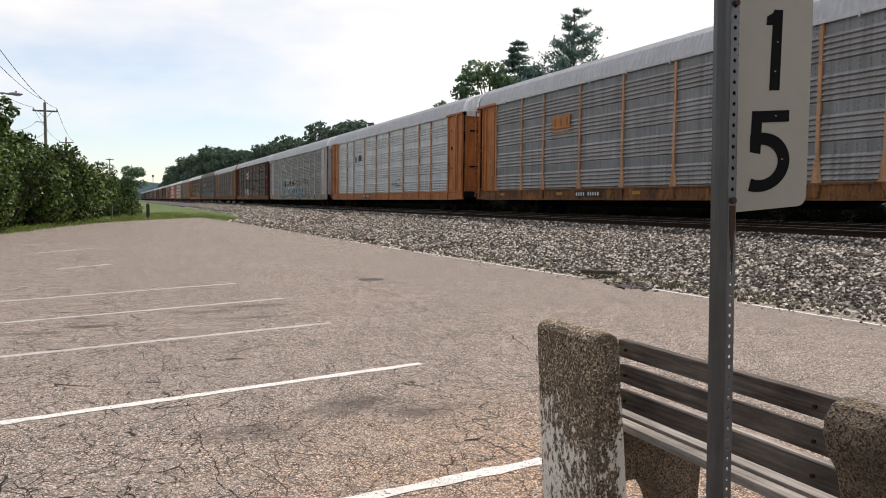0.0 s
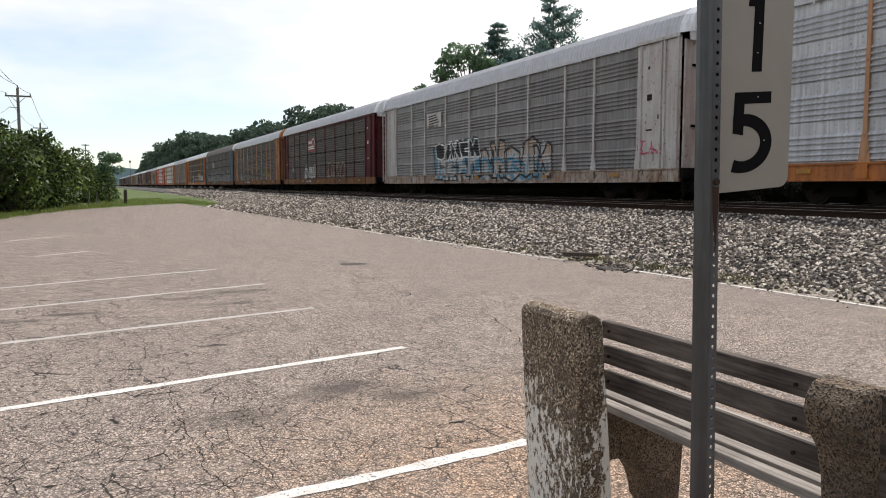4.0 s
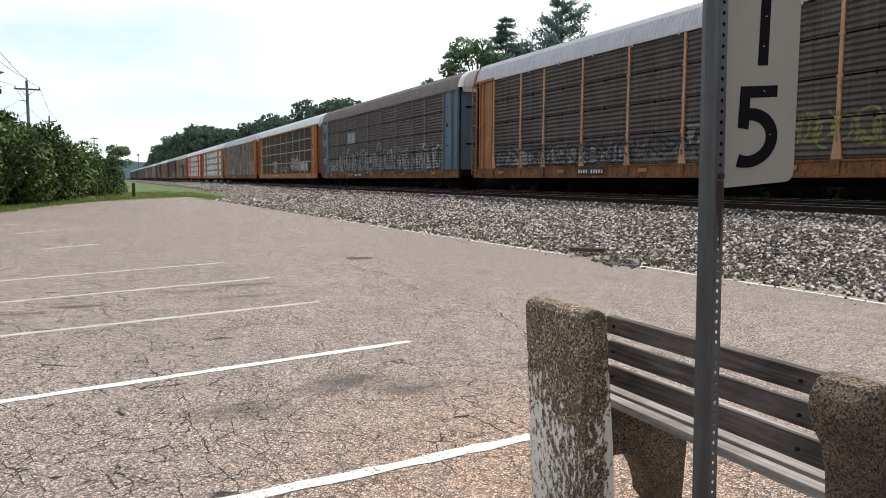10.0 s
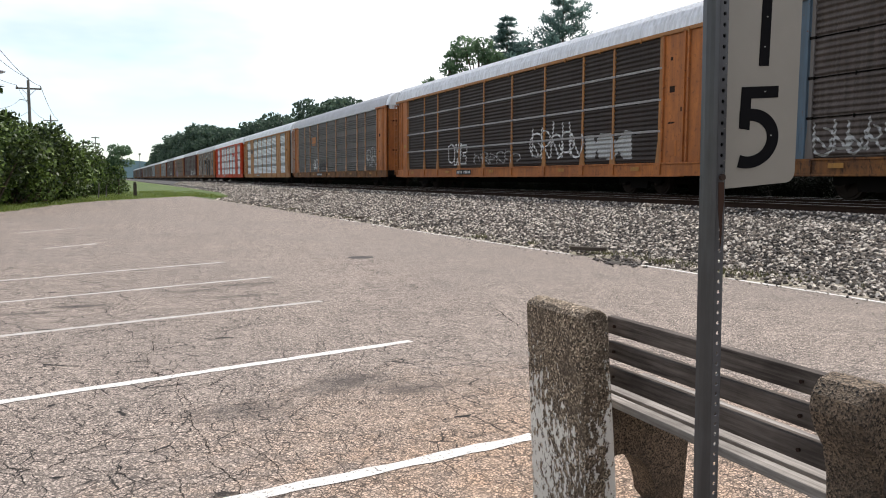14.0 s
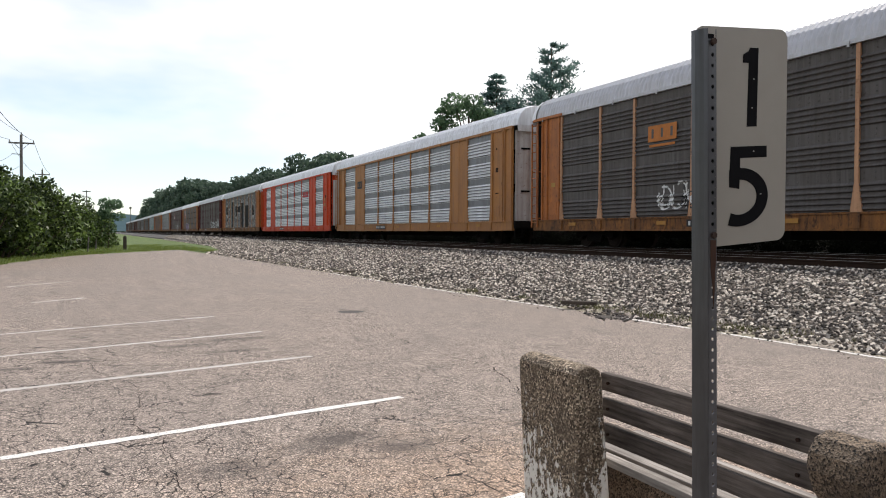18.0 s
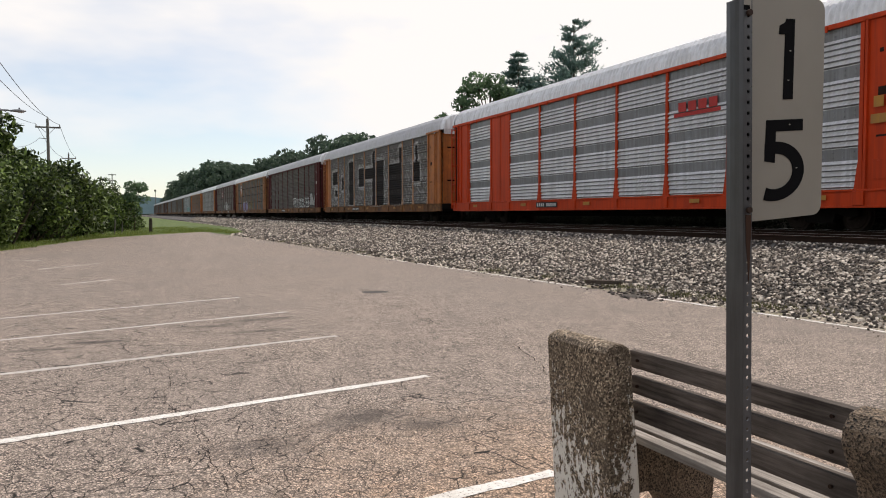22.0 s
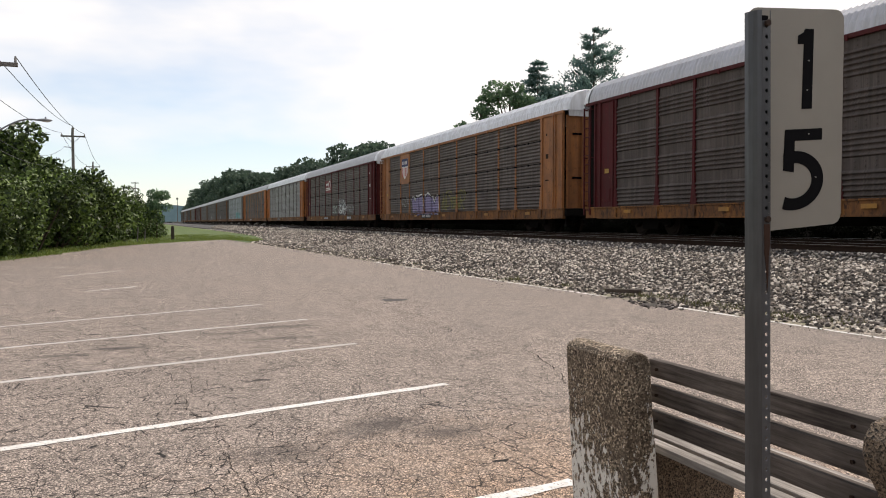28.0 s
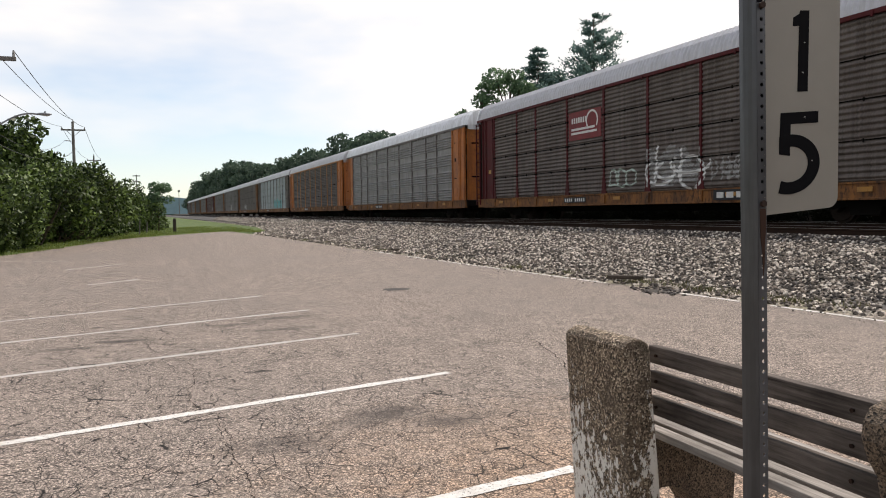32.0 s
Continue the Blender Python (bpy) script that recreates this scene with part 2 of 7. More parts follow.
    ln(zone.outputs["Fac"], side.inputs[2])
    zf = ramp(nt, side.outputs[0], [(0.26, 0.40), (0.48, 1.0)])
    crack = None
    for sc, wd, keep in ((3.0, 0.0115, 0.38), (6.0, 0.0185, 0.42)):
        e = tex(nt, "ShaderNodeTexVoronoi", sc, wv.outputs[0], feature="DISTANCE_TO_EDGE")
        e.inputs["Randomness"].default_value = 0.95
        f = ramp(nt, e.outputs["Distance"], [(wd * 0.55, 1.0), (wd, 0.0)])
        brk = tex(nt, "ShaderNodeTexNoise", sc * 0.9, v, 4, 0.6)
        f = mix(nt, 1.0, f, ramp(nt, brk.outputs["Fac"], [(keep, 0.0), (keep + 0.08, 1.0)]), "MULTIPLY")
        f = mix(nt, 1.0, f, zf, "MULTIPLY")
        crack = f if crack is None else mix(nt, 1.0, crack, f, "LIGHTEN")
    c = mix(nt, crack, c, (0.010, 0.009, 0.008))
    ln(c, b.inputs["Base Color"])
    b.inputs["Roughness"].default_value = 0.9
    b.inputs["Specular IOR Level"].default_value = 0.25
    h = mix(nt, crack, stones.outputs["Distance"], (0.0, 0.0, 0.0))
    bump(nt, b, h, 0.5, 0.006)
    return m


def grass_mat():
    m, nt, b, n, ln = nodes_of("grass")
    tc = n("ShaderNodeTexCoord")
    a = tex(nt, "ShaderNodeTexNoise", 0.35, tc.outputs["Object"], 6, 0.6)
    f = tex(nt, "ShaderNodeTexNoise", 9.0, tc.outputs["Object"], 5, 0.7)
    c = ramp(nt, a.outputs["Fac"], [(0.3, (0.05, 0.085, 0.02)), (0.55, (0.12, 0.165, 0.035)), (0.75, (0.22, 0.21, 0.08))])
    c = mix(nt, ramp(nt, f.outputs["Fac"], [(0.38, 0.0), (0.62, 0.85)]), c, (0.03, 0.055, 0.012))
    ln(c, b.inputs["Base Color"])
    b.inputs["Roughness"].default_value = 0.95
    bump(nt, b, f.outputs["Fac"], 0.9, 0.06)
    return m


def stone_mat():
    m, nt, b, n, ln = nodes_of("ballast_stone")
    g = n("ShaderNodeNewGeometry")
    c = ramp(nt, g.outputs["Random Per Island"], [(0.0, (0.012, 0.010, 0.008)), (0.36, (0.045, 0.037, 0.032)), (0.66, (0.21, 0.172, 0.138)), (0.96, (0.84, 0.755, 0.65))])
    f = tex(nt, "ShaderNodeTexNoise", 30.0, None, 3, 0.6)
    c = mix(nt, ramp(nt, f.outputs["Fac"], [(0.4, 0.0), (0.7, 0.4)]), c, (0.15, 0.122, 0.098))
    ln(c, b.inputs["Base Color"])
    b.inputs["Roughness"].default_value = 0.9
    return m


def leaf_mat(name, dark, light, rough=0.6, through_light=0.42, bias=0.5):
    m, nt, b, n, ln = nodes_of(name)
    g = n("ShaderNodeNewGeometry")
    c = ramp(nt, g.outputs["Random Per Island"], [(0.0, dark), (bias, tuple((x + y) / 2 for x, y in zip(dark, light))), (1.0, light)])
    v, rnd = obj_vec(nt)
    s = tex(nt, "ShaderNodeTexNoise", 0.45, v, 3, 0.5)
    c = mix(nt, ramp(nt, s.outputs["Fac"], [(0.35, 0.0), (0.65, 0.5)]), c, tuple(x * 0.6 for x in dark))
    ln(c, b.inputs["Base Color"])
    b.inputs["Roughness"].default_value = rough
    b.inputs["Specular IOR Level"].default_value = 0.25
    tr = n("ShaderNodeBsdfTranslucent")
    ln(c, tr.inputs["Color"])
    ms = n("ShaderNodeMixShader")
    ms.inputs["Fac"].default_value = through_light
    ln(b.outputs[0], ms.inputs[1])
    ln(tr.outputs[0], ms.inputs[2])
    ln(ms.outputs[0], nt.nodes["Material Output"].inputs["Surface"])
    return m


def wood_mat(name, a, c2, rough=0.8):
    m, nt, b, n, ln = nodes_of(name)
    v, rnd = obj_vec(nt)
    s = tex(nt, "ShaderNodeTexNoise", 9.0, v, 7, 0.65, (6.0, 0.35, 6.0))
    c = ramp(nt, s.outputs["Fac"], [(0.3, a), (0.7, c2)])
    s2 = tex(nt, "ShaderNodeTexNoise", 3.0, v, 4, 0.6)
    c = mix(nt, ramp(nt, s2.outputs["Fac"], [(0.45, 0.0), (0.75, 0.6)]), c, tuple(x * 0.5 for x in a))
    ln(c, b.inputs["Base Color"])
    b.inputs["Roughness"].default_value = rough
    b.inputs["Specular IOR Level"].default_value = 0.12
    bump(nt, b, s.outputs["Fac"], 0.5, 0.004)
    return m


def peeling():
    """Exposed-aggregate concrete under white paint that has flaked away."""
    m, nt, b, n, ln = nodes_of("flaking_concrete")
    tc = n("ShaderNodeTexCoord")
    v = tc.outputs["Object"]
    agg = tex(nt, "ShaderNodeTexVoronoi", 150.0, v)
    c = ramp(nt, agg.outputs["Color"], [(0.12, (0.016, 0.011, 0.008)), (0.42, (0.135, 0.10, 0.066)), (0.66, (0.28, 0.21, 0.145)), (0.95, (0.80, 0.66, 0.49))])
    lich = tex(nt, "ShaderNodeTexNoise", 6.0, v, 6, 0.65)
    c = mix(nt, ramp(nt, lich.outputs["Fac"], [(0.50, 0.0), (0.62, 0.7)]), c, (0.11, 0.082, 0.056))
    flake = tex(nt, "ShaderNodeTexNoise", 36.0, v, 9, 0.70, (1.0, 1.0, 0.6))
    sep = n("ShaderNodeSeparateXYZ")
    ln(v, sep.inputs[0])
    hz = n("ShaderNodeMapRange")
    hz.inputs[1].default_value, hz.inputs[2].default_value = 0.45, 0.90
    hz.inputs[3].default_value, hz.inputs[4].default_value = 0.028, -0.17
    ln(sep.outputs["Z"], hz.inputs[0])
    # paint clings to the far end and along the seat edge
    far = n("ShaderNodeMapRange")
    far.inputs[1].default_value, far.inputs[2].default_value = -0.02, 0.30
    far.inputs[3].default_value, far.inputs[4].default_value = -0.075, 0.015
    ln(sep.outputs["Y"], far.inputs[0])
    edge = n("ShaderNodeMath")
    edge.operation = "MULTIPLY_ADD"
    edge.inputs[1].default_value = 0.085
    ln(sep.outputs["Z"], edge.inputs[0])
    ln(sep.outputs["X"], edge.inputs[2])
    seat = n("ShaderNodeMapRange")
    seat.inputs[1].default_value, seat.inputs[2].default_value = -0.045, -0.022
    seat.inputs[3].default_value, seat.inputs[4].default_value = 0.0, 0.14
    ln(edge.outputs[0], seat.inputs[0])
    b1 = n("ShaderNodeMath")
    ln(far.outputs[0], b1.inputs[0])
    ln(seat.outputs[0], b1.inputs[1])
    b2 = n("ShaderNodeMath")
    ln(b1.outputs[0], b2.inputs[0])
    ln(hz.outputs[0], b2.inputs[1])
    ad = n("ShaderNodeMath")
    ln(flake.outputs["Fac"], ad.inputs[0])
    ln(b2.outputs[0], ad.inputs[1])
    pf = ramp(nt, ad.outputs[0], [(0.495, 0.0), (0.505, 1.0)])
    c = mix(nt, pf, c, (0.76, 0.73, 0.67))
    ln(c, b.inputs["Base Color"])
    b.inputs["Roughness"].default_value = 0.92
    h = mix(nt, pf, agg.outputs["Distance"], (0.75, 0.75, 0.75))
    bump(nt, b, h, 0.9, 0.008)
    return m


def plain(name, col, rough=0.6, metal=0.0, var=0.25, scale=6.0, spec=0.4):
    if name in MATS:
        return MATS[name]
    m, nt, b, n, ln = nodes_of(name)
    v, rnd = obj_vec(nt)
    s = tex(nt, "ShaderNodeTexNoise", scale, v, 6, 0.65)
    c = mix(nt, ramp(nt, s.outputs["Fac"], [(0.35, 0.0), (0.7, 1.0)]), col, tuple(x * (1 - var) for x in col))
    ln(c, b.inputs["Base Color"])
    b.inputs["Roughness"].default_value, b.inputs["Metallic"].default_value = rough, metal
    b.inputs["Specular IOR Level"].default_value = spec
    MATS[name] = m
    return m


M_ASPHALT, M_GRASS, M_STONE = asphalt(), grass_mat(), stone_mat()
M_BALLAST = speckled("ballast_bed", (0.010, 0.009, 0.008), (0.20, 0.18, 0.165), 15.0, bumpy=1.0, big=(0.06, 0.054, 0.05))
M_DIRT = speckled("gravel_dirt", (0.05, 0.042, 0.034), (0.40, 0.34, 0.275), 30.0, bumpy=0.6, big=(0.2, 0.19, 0.1))
M_LINE = painted("road_paint", (0.70, 0.685, 0.655), (0.42, 0.38, 0.34), 0.30, 0.8, streak=8, specks=(0.10, 0.085, 0.075))
M_MIDLINE = painted("dulled_road_paint", (0.52, 0.50, 0.475), (0.30, 0.26, 0.23), 0.6, 0.85, streak=8)
M_OLDLINE = painted("worn_road_paint", (0.46, 0.43, 0.40), (0.26, 0.22, 0.19), 0.8, 0.9, streak=8)
M_RAIL = painted("rail_side", (0.034, 0.020, 0.014), (0.02, 0.014, 0.012), 0.5, 0.9, 0.0, spec=0.1)
M_RAILTOP = plain("rail_head", (0.46, 0.45, 0.45), 0.32, 0.9, 0.3)
M_TIE = wood_mat("tie_wood", (0.045, 0.035, 0.028), (0.11, 0.09, 0.075))
M_CONC = peeling()
# unpainted aggregate, darkened to put the bench's shade into its colour
M_AGG = speckled("shaded_aggregate_concrete", (0.008, 0.006, 0.004), (0.26, 0.19, 0.13), 175.0, bumpy=0.5, big=(0.040, 0.030, 0.022), big_scale=5.0)
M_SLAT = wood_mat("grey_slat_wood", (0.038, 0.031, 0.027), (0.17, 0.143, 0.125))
M_SIGN = plain("sign_face", (0.285, 0.265, 0.228), 0.45, 0.0, 0.12, 3.0)
# paler copy of the worn slat wood: sunlight on the seat as colour
M_SEAT = wood_mat("sunlit_worn_slat_wood", (0.16, 0.14, 0.125), (0.42, 0.385, 0.35))
M_BLACK = plain("black_vinyl", (0.006, 0.006, 0.007), 0.8, 0.0, 0.2, 6.0, 0.08)
M_GALV = plain("galvanised_post", (0.25, 0.26, 0.275), 0.55, 0.6, 0.4, 9.0)
M_POST = painted("weathered_post", (0.15, 0.157, 0.17), (0.045, 0.042, 0.040), 0.75, 0.36, 0.7, streak=9.0, spec=0.3)
M_RUSTBOLT = plain("rusty_bolt", (0.05, 0.03, 0.022), 0.8, 0.3)
M_STENCIL_CHIP = plain("paint_chip", (0.34, 0.33, 0.30), 0.7)
M_HOLE = plain("hole_dark", (0.004, 0.004, 0.005), 0.9, 0.0, 0.2, 6.0, 0.0)
M_BARK = wood_mat("bark", (0.06, 0.045, 0.035), (0.14, 0.11, 0.09), 0.95)
M_POLE = wood_mat("pole_wood", (0.10, 0.09, 0.083), (0.22, 0.205, 0.19), 0.95)
M_WIRE = plain("wire", (0.03, 0.03, 0.032), 0.6)
M_LEAF = leaf_mat("leaves", (0.07, 0.125, 0.075), (0.19, 0.28, 0.15), 0.6, 0.5)
M_BUSH = leaf_mat("bush_leaves", (0.006, 0.017, 0.006), (0.23, 0.33, 0.075), 0.5, 0.16, 0.78)
# needles made paler and bluer, haze over the pines in their colour
M_PINE = leaf_mat("needles", (0.085, 0.145, 0.14), (0.22, 0.32, 0.28), 0.6, 0.5)
# bramble leaves and soil: shade seen under the train is put into both colours
M_BRAMBLE = leaf_mat("shaded_bramble_leaves", (0.003, 0.005, 0.002), (0.009, 0.012, 0.005), 0.95, 0.04)
M_SOIL = speckled("shade_dark_soil", (0.012, 0.010, 0.008), (0.07, 0.058, 0.045), 30.0, bumpy=0.8, big=(0.03, 0.033, 0.015))
# distance haze is put into the far-leaf and hill colours
M_FAR = leaf_mat("hazed_far_leaves", (0.048, 0.08, 0.06), (0.10, 0.145, 0.095))
M_HILL = plain("haze_tinted_hill", (0.10, 0.15, 0.17), 1.0, 0.0, 0.3, 0.02, 0.0)

# ---- mesh helpers ----


def box(bm, x0, x1, y0, y1, z0, z1, bev=0.0):
    g = bmesh.ops.create_cube(bm, size=1.0, matrix=Matrix.LocRotScale(((x0 + x1) / 2, (y0 + y1) / 2, (z0 + z1) / 2), None, (x1 - x0, y1 - y0, z1 - z0)))
    if bev:
        es = list({e for v in g["verts"] for e in v.link_edges})
        bmesh.ops.bevel(bm, geom=es, offset=bev, segments=2, affect="EDGES", profile=0.6)


def rod(bm, a, b, r0, r1=None, n=8):
    a, b = Vector(a), Vector(b)
    d = b - a
    bmesh.ops.create_cone(bm, cap_ends=True, segments=n, radius1=r0, radius2=r0 if r1 is None else r1, depth=d.length,
                          matrix=Matrix.Translation((a + b) / 2) @ d.to_track_quat("Z", "Y").to_matrix().to_4x4())


def prism(bm, pts, axis, a, b):
    """A flat outline swept along one axis from a to b. pts: pairs in the other two axes, in order x, y, z."""
    def at(p, s):
        q = list(p)
        q.insert("xyz".index(axis), s)
        return bm.verts.new(q)
    lo, hi = [at(p, a) for p in pts], [at(p, b) for p in pts]
    k = len(pts)
    for i in range(k):
        bm.faces.new((lo[i], lo[(i + 1) % k], hi[(i + 1) % k], hi[i]))
    bm.faces.new(lo[::-1])
    bm.faces.new(hi)
    bmesh.ops.recalc_face_normals(bm, faces=bm.faces)


def mesh_of(name, bm, mat=None, smooth=False):
    me = bpy.data.meshes.new(name)
    bm.to_mesh(me)
    bm.free()
    me.materials.append(mat)
    if smooth:
        me.polygons.foreach_set("use_smooth", [True] * len(me.polygons))
    return me


def arrays_mesh(name, verts, faces, mat):
    me = bpy.data.meshes.new(name)
    me.from_pydata(verts, [], faces)
    me.materials.append(mat)
    return me


def put(name, me, parent=None, m=None, mat=None, label=""):
    """An object on a shared mesh; mat, where given, replaces the mesh's own material on this object alone."""
    ob = new(name, me)
    if parent:
        ob.parent = parent
    if m is not None:
        ob.matrix_basis = m
    if mat:
        ob.material_slots[0].link = "OBJECT"
        ob.material_slots[0].material = mat
    if label:
        ob["label"] = label
    return ob


def part(name, bm, mat, parent, label="", smooth=False, m=None):
    return put(name, mesh_of(name, bm, mat, smooth), parent, m, None, label)


def thing(name, label, category, group="", kind="", m=None):
    ob = new(name)
    ob.empty_display_size = 0.2
    if m is not None:
        ob.matrix_basis = m
    return tagged(ob, label, category, group, kind)

# ---- ground: one sheet in strips that meet edge to edge ----
RAIL_Z = 1.02
NEAR_C, FAR_C = 13.95, 18.0  # centre lines of the two tracks


def edge_x(y):
    """The ragged line where the lot meets the ballast."""
    return float(np.interp(y, (-60, 7, 13, 22, 40, 68, 90), (9.3, 8.85, 8.6, 8.15, 7.5, 6.3, 5.6)))


def strip(name, xs, ys, mat, label, category, zf=None, jitter=0.0):
    """A grid sheet; xs(y) gives the cross positions, zf(i, y) the heights."""
    verts, faces = [], []
    k = len(xs(0))
    for j, y in enumerate(ys):
        for i, x in enumerate(xs(y)):
            w = jitter * noise.noise(Vector((x * 0.9, y * 0.9, 3.1))) if jitter else 0
            verts.append((x + (w if i in (0, k - 1) else 0) * 0.0, y, (zf(i, y) if zf else 0.0) + (w * 0.2 if 0 < i < k - 1 else 0)))
    for j in range(len(ys) - 1):
        for i in range(k - 1):
            a = j * k + i
            faces.append((a, a + 1, a + k + 1, a + k))
    return tagged(new(name, arrays_mesh(name, verts, faces, mat)), label, category, kind="structure")


YS = [-60, -30, -10, 0] + list(range(2, 72, 2)) + [80, 90]
strip("pavement", lambda y: (-30.0, -6.0, edge_x(y)), [y for y in YS if y <= 68], M_ASPHALT, "cracked pale asphalt of an empty parking lot", "parking lot")
YB = [-60, -30, -10] + [v * 2.0 for v in range(0, 60)] + [130, 160, 200, 300, 450, 700]


def bank_x(y):
    e = edge_x(y) if y < 56 else float(np.interp(y, (56, 62, 80, 120), (6.85, 8.8, 10.5, 10.9)))
    return (e + 0.55, e + (12.0 - e) * 0.35, e + (12.0 - e) * 0.7, 12.0, 12.62, 12.85, 13.3, 15.6, 16.3, 19.7, 20.6)


BANK_Z = (0.06, 0.17, 0.44, 0.64, 0.73, 0.872, 0.825, 0.835, 0.86, 0.86, 0.80)
strip("ballast_bank", bank_x, YB, M_BALLAST, "grey crushed-stone ballast bank beneath two tracks", "ballast", lambda i, y: BANK_Z[i], 0.35)
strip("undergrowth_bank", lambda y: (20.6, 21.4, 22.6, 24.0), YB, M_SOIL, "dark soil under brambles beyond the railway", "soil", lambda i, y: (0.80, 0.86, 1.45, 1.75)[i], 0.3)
strip("gravel_margin", lambda y: (bank_x(y)[0] - 0.55, bank_x(y)[0] - 0.25, bank_x(y)[0]), YB, M_DIRT, "fine tan gravel and dirt between lot and ballast", "gravel", lambda i, y: (0.0, 0.03, 0.06)[i], 0.1)
strip("ground_far_side", lambda y: (24.0, 30.0, 60.0, 900.0), [-300, -60, 0, 60, 120, 300, 700, 2500], M_GRASS, "grass beyond the railway", "grass",
      lambda i, y: (1.75, 1.6, 1.2, 6.0)[i])
# grass past the ragged end of the lot, thick enough to stand proud of it
gv, gf = [], []
gx = [-30.0, -20.0, -12.0] + [-8 + 0.5 * k for k in range(39)]
rows_ = (0.0, 0.04, 0.15, 0.4, 1.0)
for i, x in enumerate(gx):
    ys_ = float(np.interp(x, (-30, -8, -5.6, -4.2, -2.6, -1, 1, 2, 4, 6.2, 7.6, 8.4, 10), (20, 27, 32, 38, 47, 53, 57, 59, 63, 66.5, 60, 61, 64))) + 0.5 * noise.noise(Vector((x * 1.3, 0, 7)))
    for u in rows_:
        gv.append((x, ys_ + (700 - ys_) * u ** 1.6, 0.0 if u == 0.0 else 0.035))
    if i:
        for j in range(4):
            a = (i - 1) * 5 + j
            gf.append((a, a + 5, a + 6, a + 1))
tagged(new("ground_grass", arrays_mesh("ground_grass", gv, gf, M_GRASS)), "mown grass beyond the ragged end of the lot", "grass", kind="structure")
strip("ground_base", lambda y: (-30.0, 11.2), [50, 68, 200, 700], M_GRASS, "soil under the mown grass", "ground", lambda i, y: -0.02)
strip("ground_left", lambda y: (-900.0, -60.0, -30.0), [-300, -60, 68, 200, 700, 2500], M_GRASS, "rough grass behind the hedgerow", "grass")
strip("ground_behind", lambda y: (-30.0, 24.0), [-300, -60], M_GRASS, "grass behind the lot", "grass")
strip("ground_horizon", lambda y: (-30.0, 24.0), [700, 2500], M_GRASS, "far grassland", "grass")

# far hills, their blue haze put into the colour
v, f = [], []
for i in range(61):
    a = radians(-60 + i * 2.0)
    h = 26 + 16 * noise.noise(Vector((i * 0.23, 0.5, 0))) + 6 * noise.noise(Vector((i * 0.9, 2.5, 0)))
    v += [(1500 * math.sin(a), 1500 * math.cos(a), -2), (1530 * math.sin(a), 1530 * math.cos(a), h)]
    if i:
        k = 2 * i
        f.append((k - 2, k, k + 1, k - 1))
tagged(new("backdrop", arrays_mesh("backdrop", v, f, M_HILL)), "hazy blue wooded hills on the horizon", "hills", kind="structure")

# ---- painted lines ----
def painted_line(name, end, way, length, width, mat, label, wob=0.012):
    """A stripe with slightly uneven edges, from its end along the bay direction."""
    d = Vector((*way, 0)).normalized()
    nrm = Vector((-d.y, d.x, 0))
    n = max(6, int(length / 0.12))
    vs, fs = [], []
    rnd = random.Random(int(end[1] * 100))
    for i in range(n + 1):
        p = Vector((*end, 0.004)) + d * (length * i / n)
        for s in (-1, 1):
            q = p + nrm * (s * width / 2 + rnd.uniform(-wob, wob))
            vs.append((q.x, q.y, 0.004))
        if i:
            fs.append((2 * i - 2, 2 * i - 1, 2 * i + 1, 2 * i))
    tagged(new(name, arrays_mesh(name, vs, fs, mat)), label, "parking line", "parking bay lines", "structure")


for x, y, dy in ((2.26, 3.78, -.13), (2.55, 6.53, -.235), (2.37, 9.12, -.272), (2.27, 11.67, -.347), (1.89, 14.06, -.414)):
    painted_line("parking_line", (x, y), (-1, dy), 5.4, 0.10 if y < 10 else 0.085, M_LINE if y < 9 else M_MIDLINE, "white painted parking bay line on asphalt")
for x, y, dy, ln_ in ((-0.67, 25.5, -1.35, 2.6), (-0.25, 19.06, -.95, 1.4), (-2.51, 27.9, .65, 2.6), (-3.4, 24.8, .28, 2.2)):
    painted_line("parking_line", (x, y), (-1, dy), ln_, 0.13, M_OLDLINE, "worn faint parking bay line on asphalt", 0.04)

# cracks that run across the lot: thin recess-dark ribbons with uneven width
M_CRACK = plain("crack_dark", (0.022, 0.019, 0.017), 0.95, 0.0, 0.3, 6.0, 0.0)


def crack(points, width, seed, far=False):
    r = random.Random(seed)
    pts_ = [Vector(p) for p in points]
    for k in range(4):
        nxt = [pts_[0]]
        for p, q in zip(pts_, pts_[1:]):
            m_ = (p + q) / 2 + Vector((r.uniform(-1, 1), r.uniform(-1, 1))) * (q - p).length * 0.11
            nxt += [m_, q]
        pts_ = nxt
    vs, fs = [], []
    for i, p in enumerate(pts_):
        w = width * r.uniform(0.25, 1.0) * (1 if 0 < i < len(pts_) - 1 else 0.1)
        d = (pts_[min(i + 1, len(pts_) - 1)] - pts_[max(i - 1, 0)]).normalized()
        vs += [(p.x - d.y * w, p.y + d.x * w, 0.003), (p.x + d.y * w, p.y - d.x * w, 0.003)]
        if i:
            fs.append((2 * i - 2, 2 * i - 1, 2 * i + 1, 2 * i))
    tagged(new("asphalt_crack", arrays_mesh("asphalt_crack", vs, fs, M_CRACK)), "long dark crack running through the asphalt", "crack", "cracks in the lot", "structure")


crack(((.46, 5.94), (.46, 5.35), (.42, 5.05), (.46, 4.65), (.48, 4.32), (.51, 3.95), (.54, 3.61), (.5, 3.0)), .0032, 1)
crack(((-.6, 4.5), (-.18, 4.37), (-.02, 4.16), (.14, 3.96), (.3, 3.80), (.51, 3.92), (.70, 3.78), (.80, 3.62)), .003, 2)
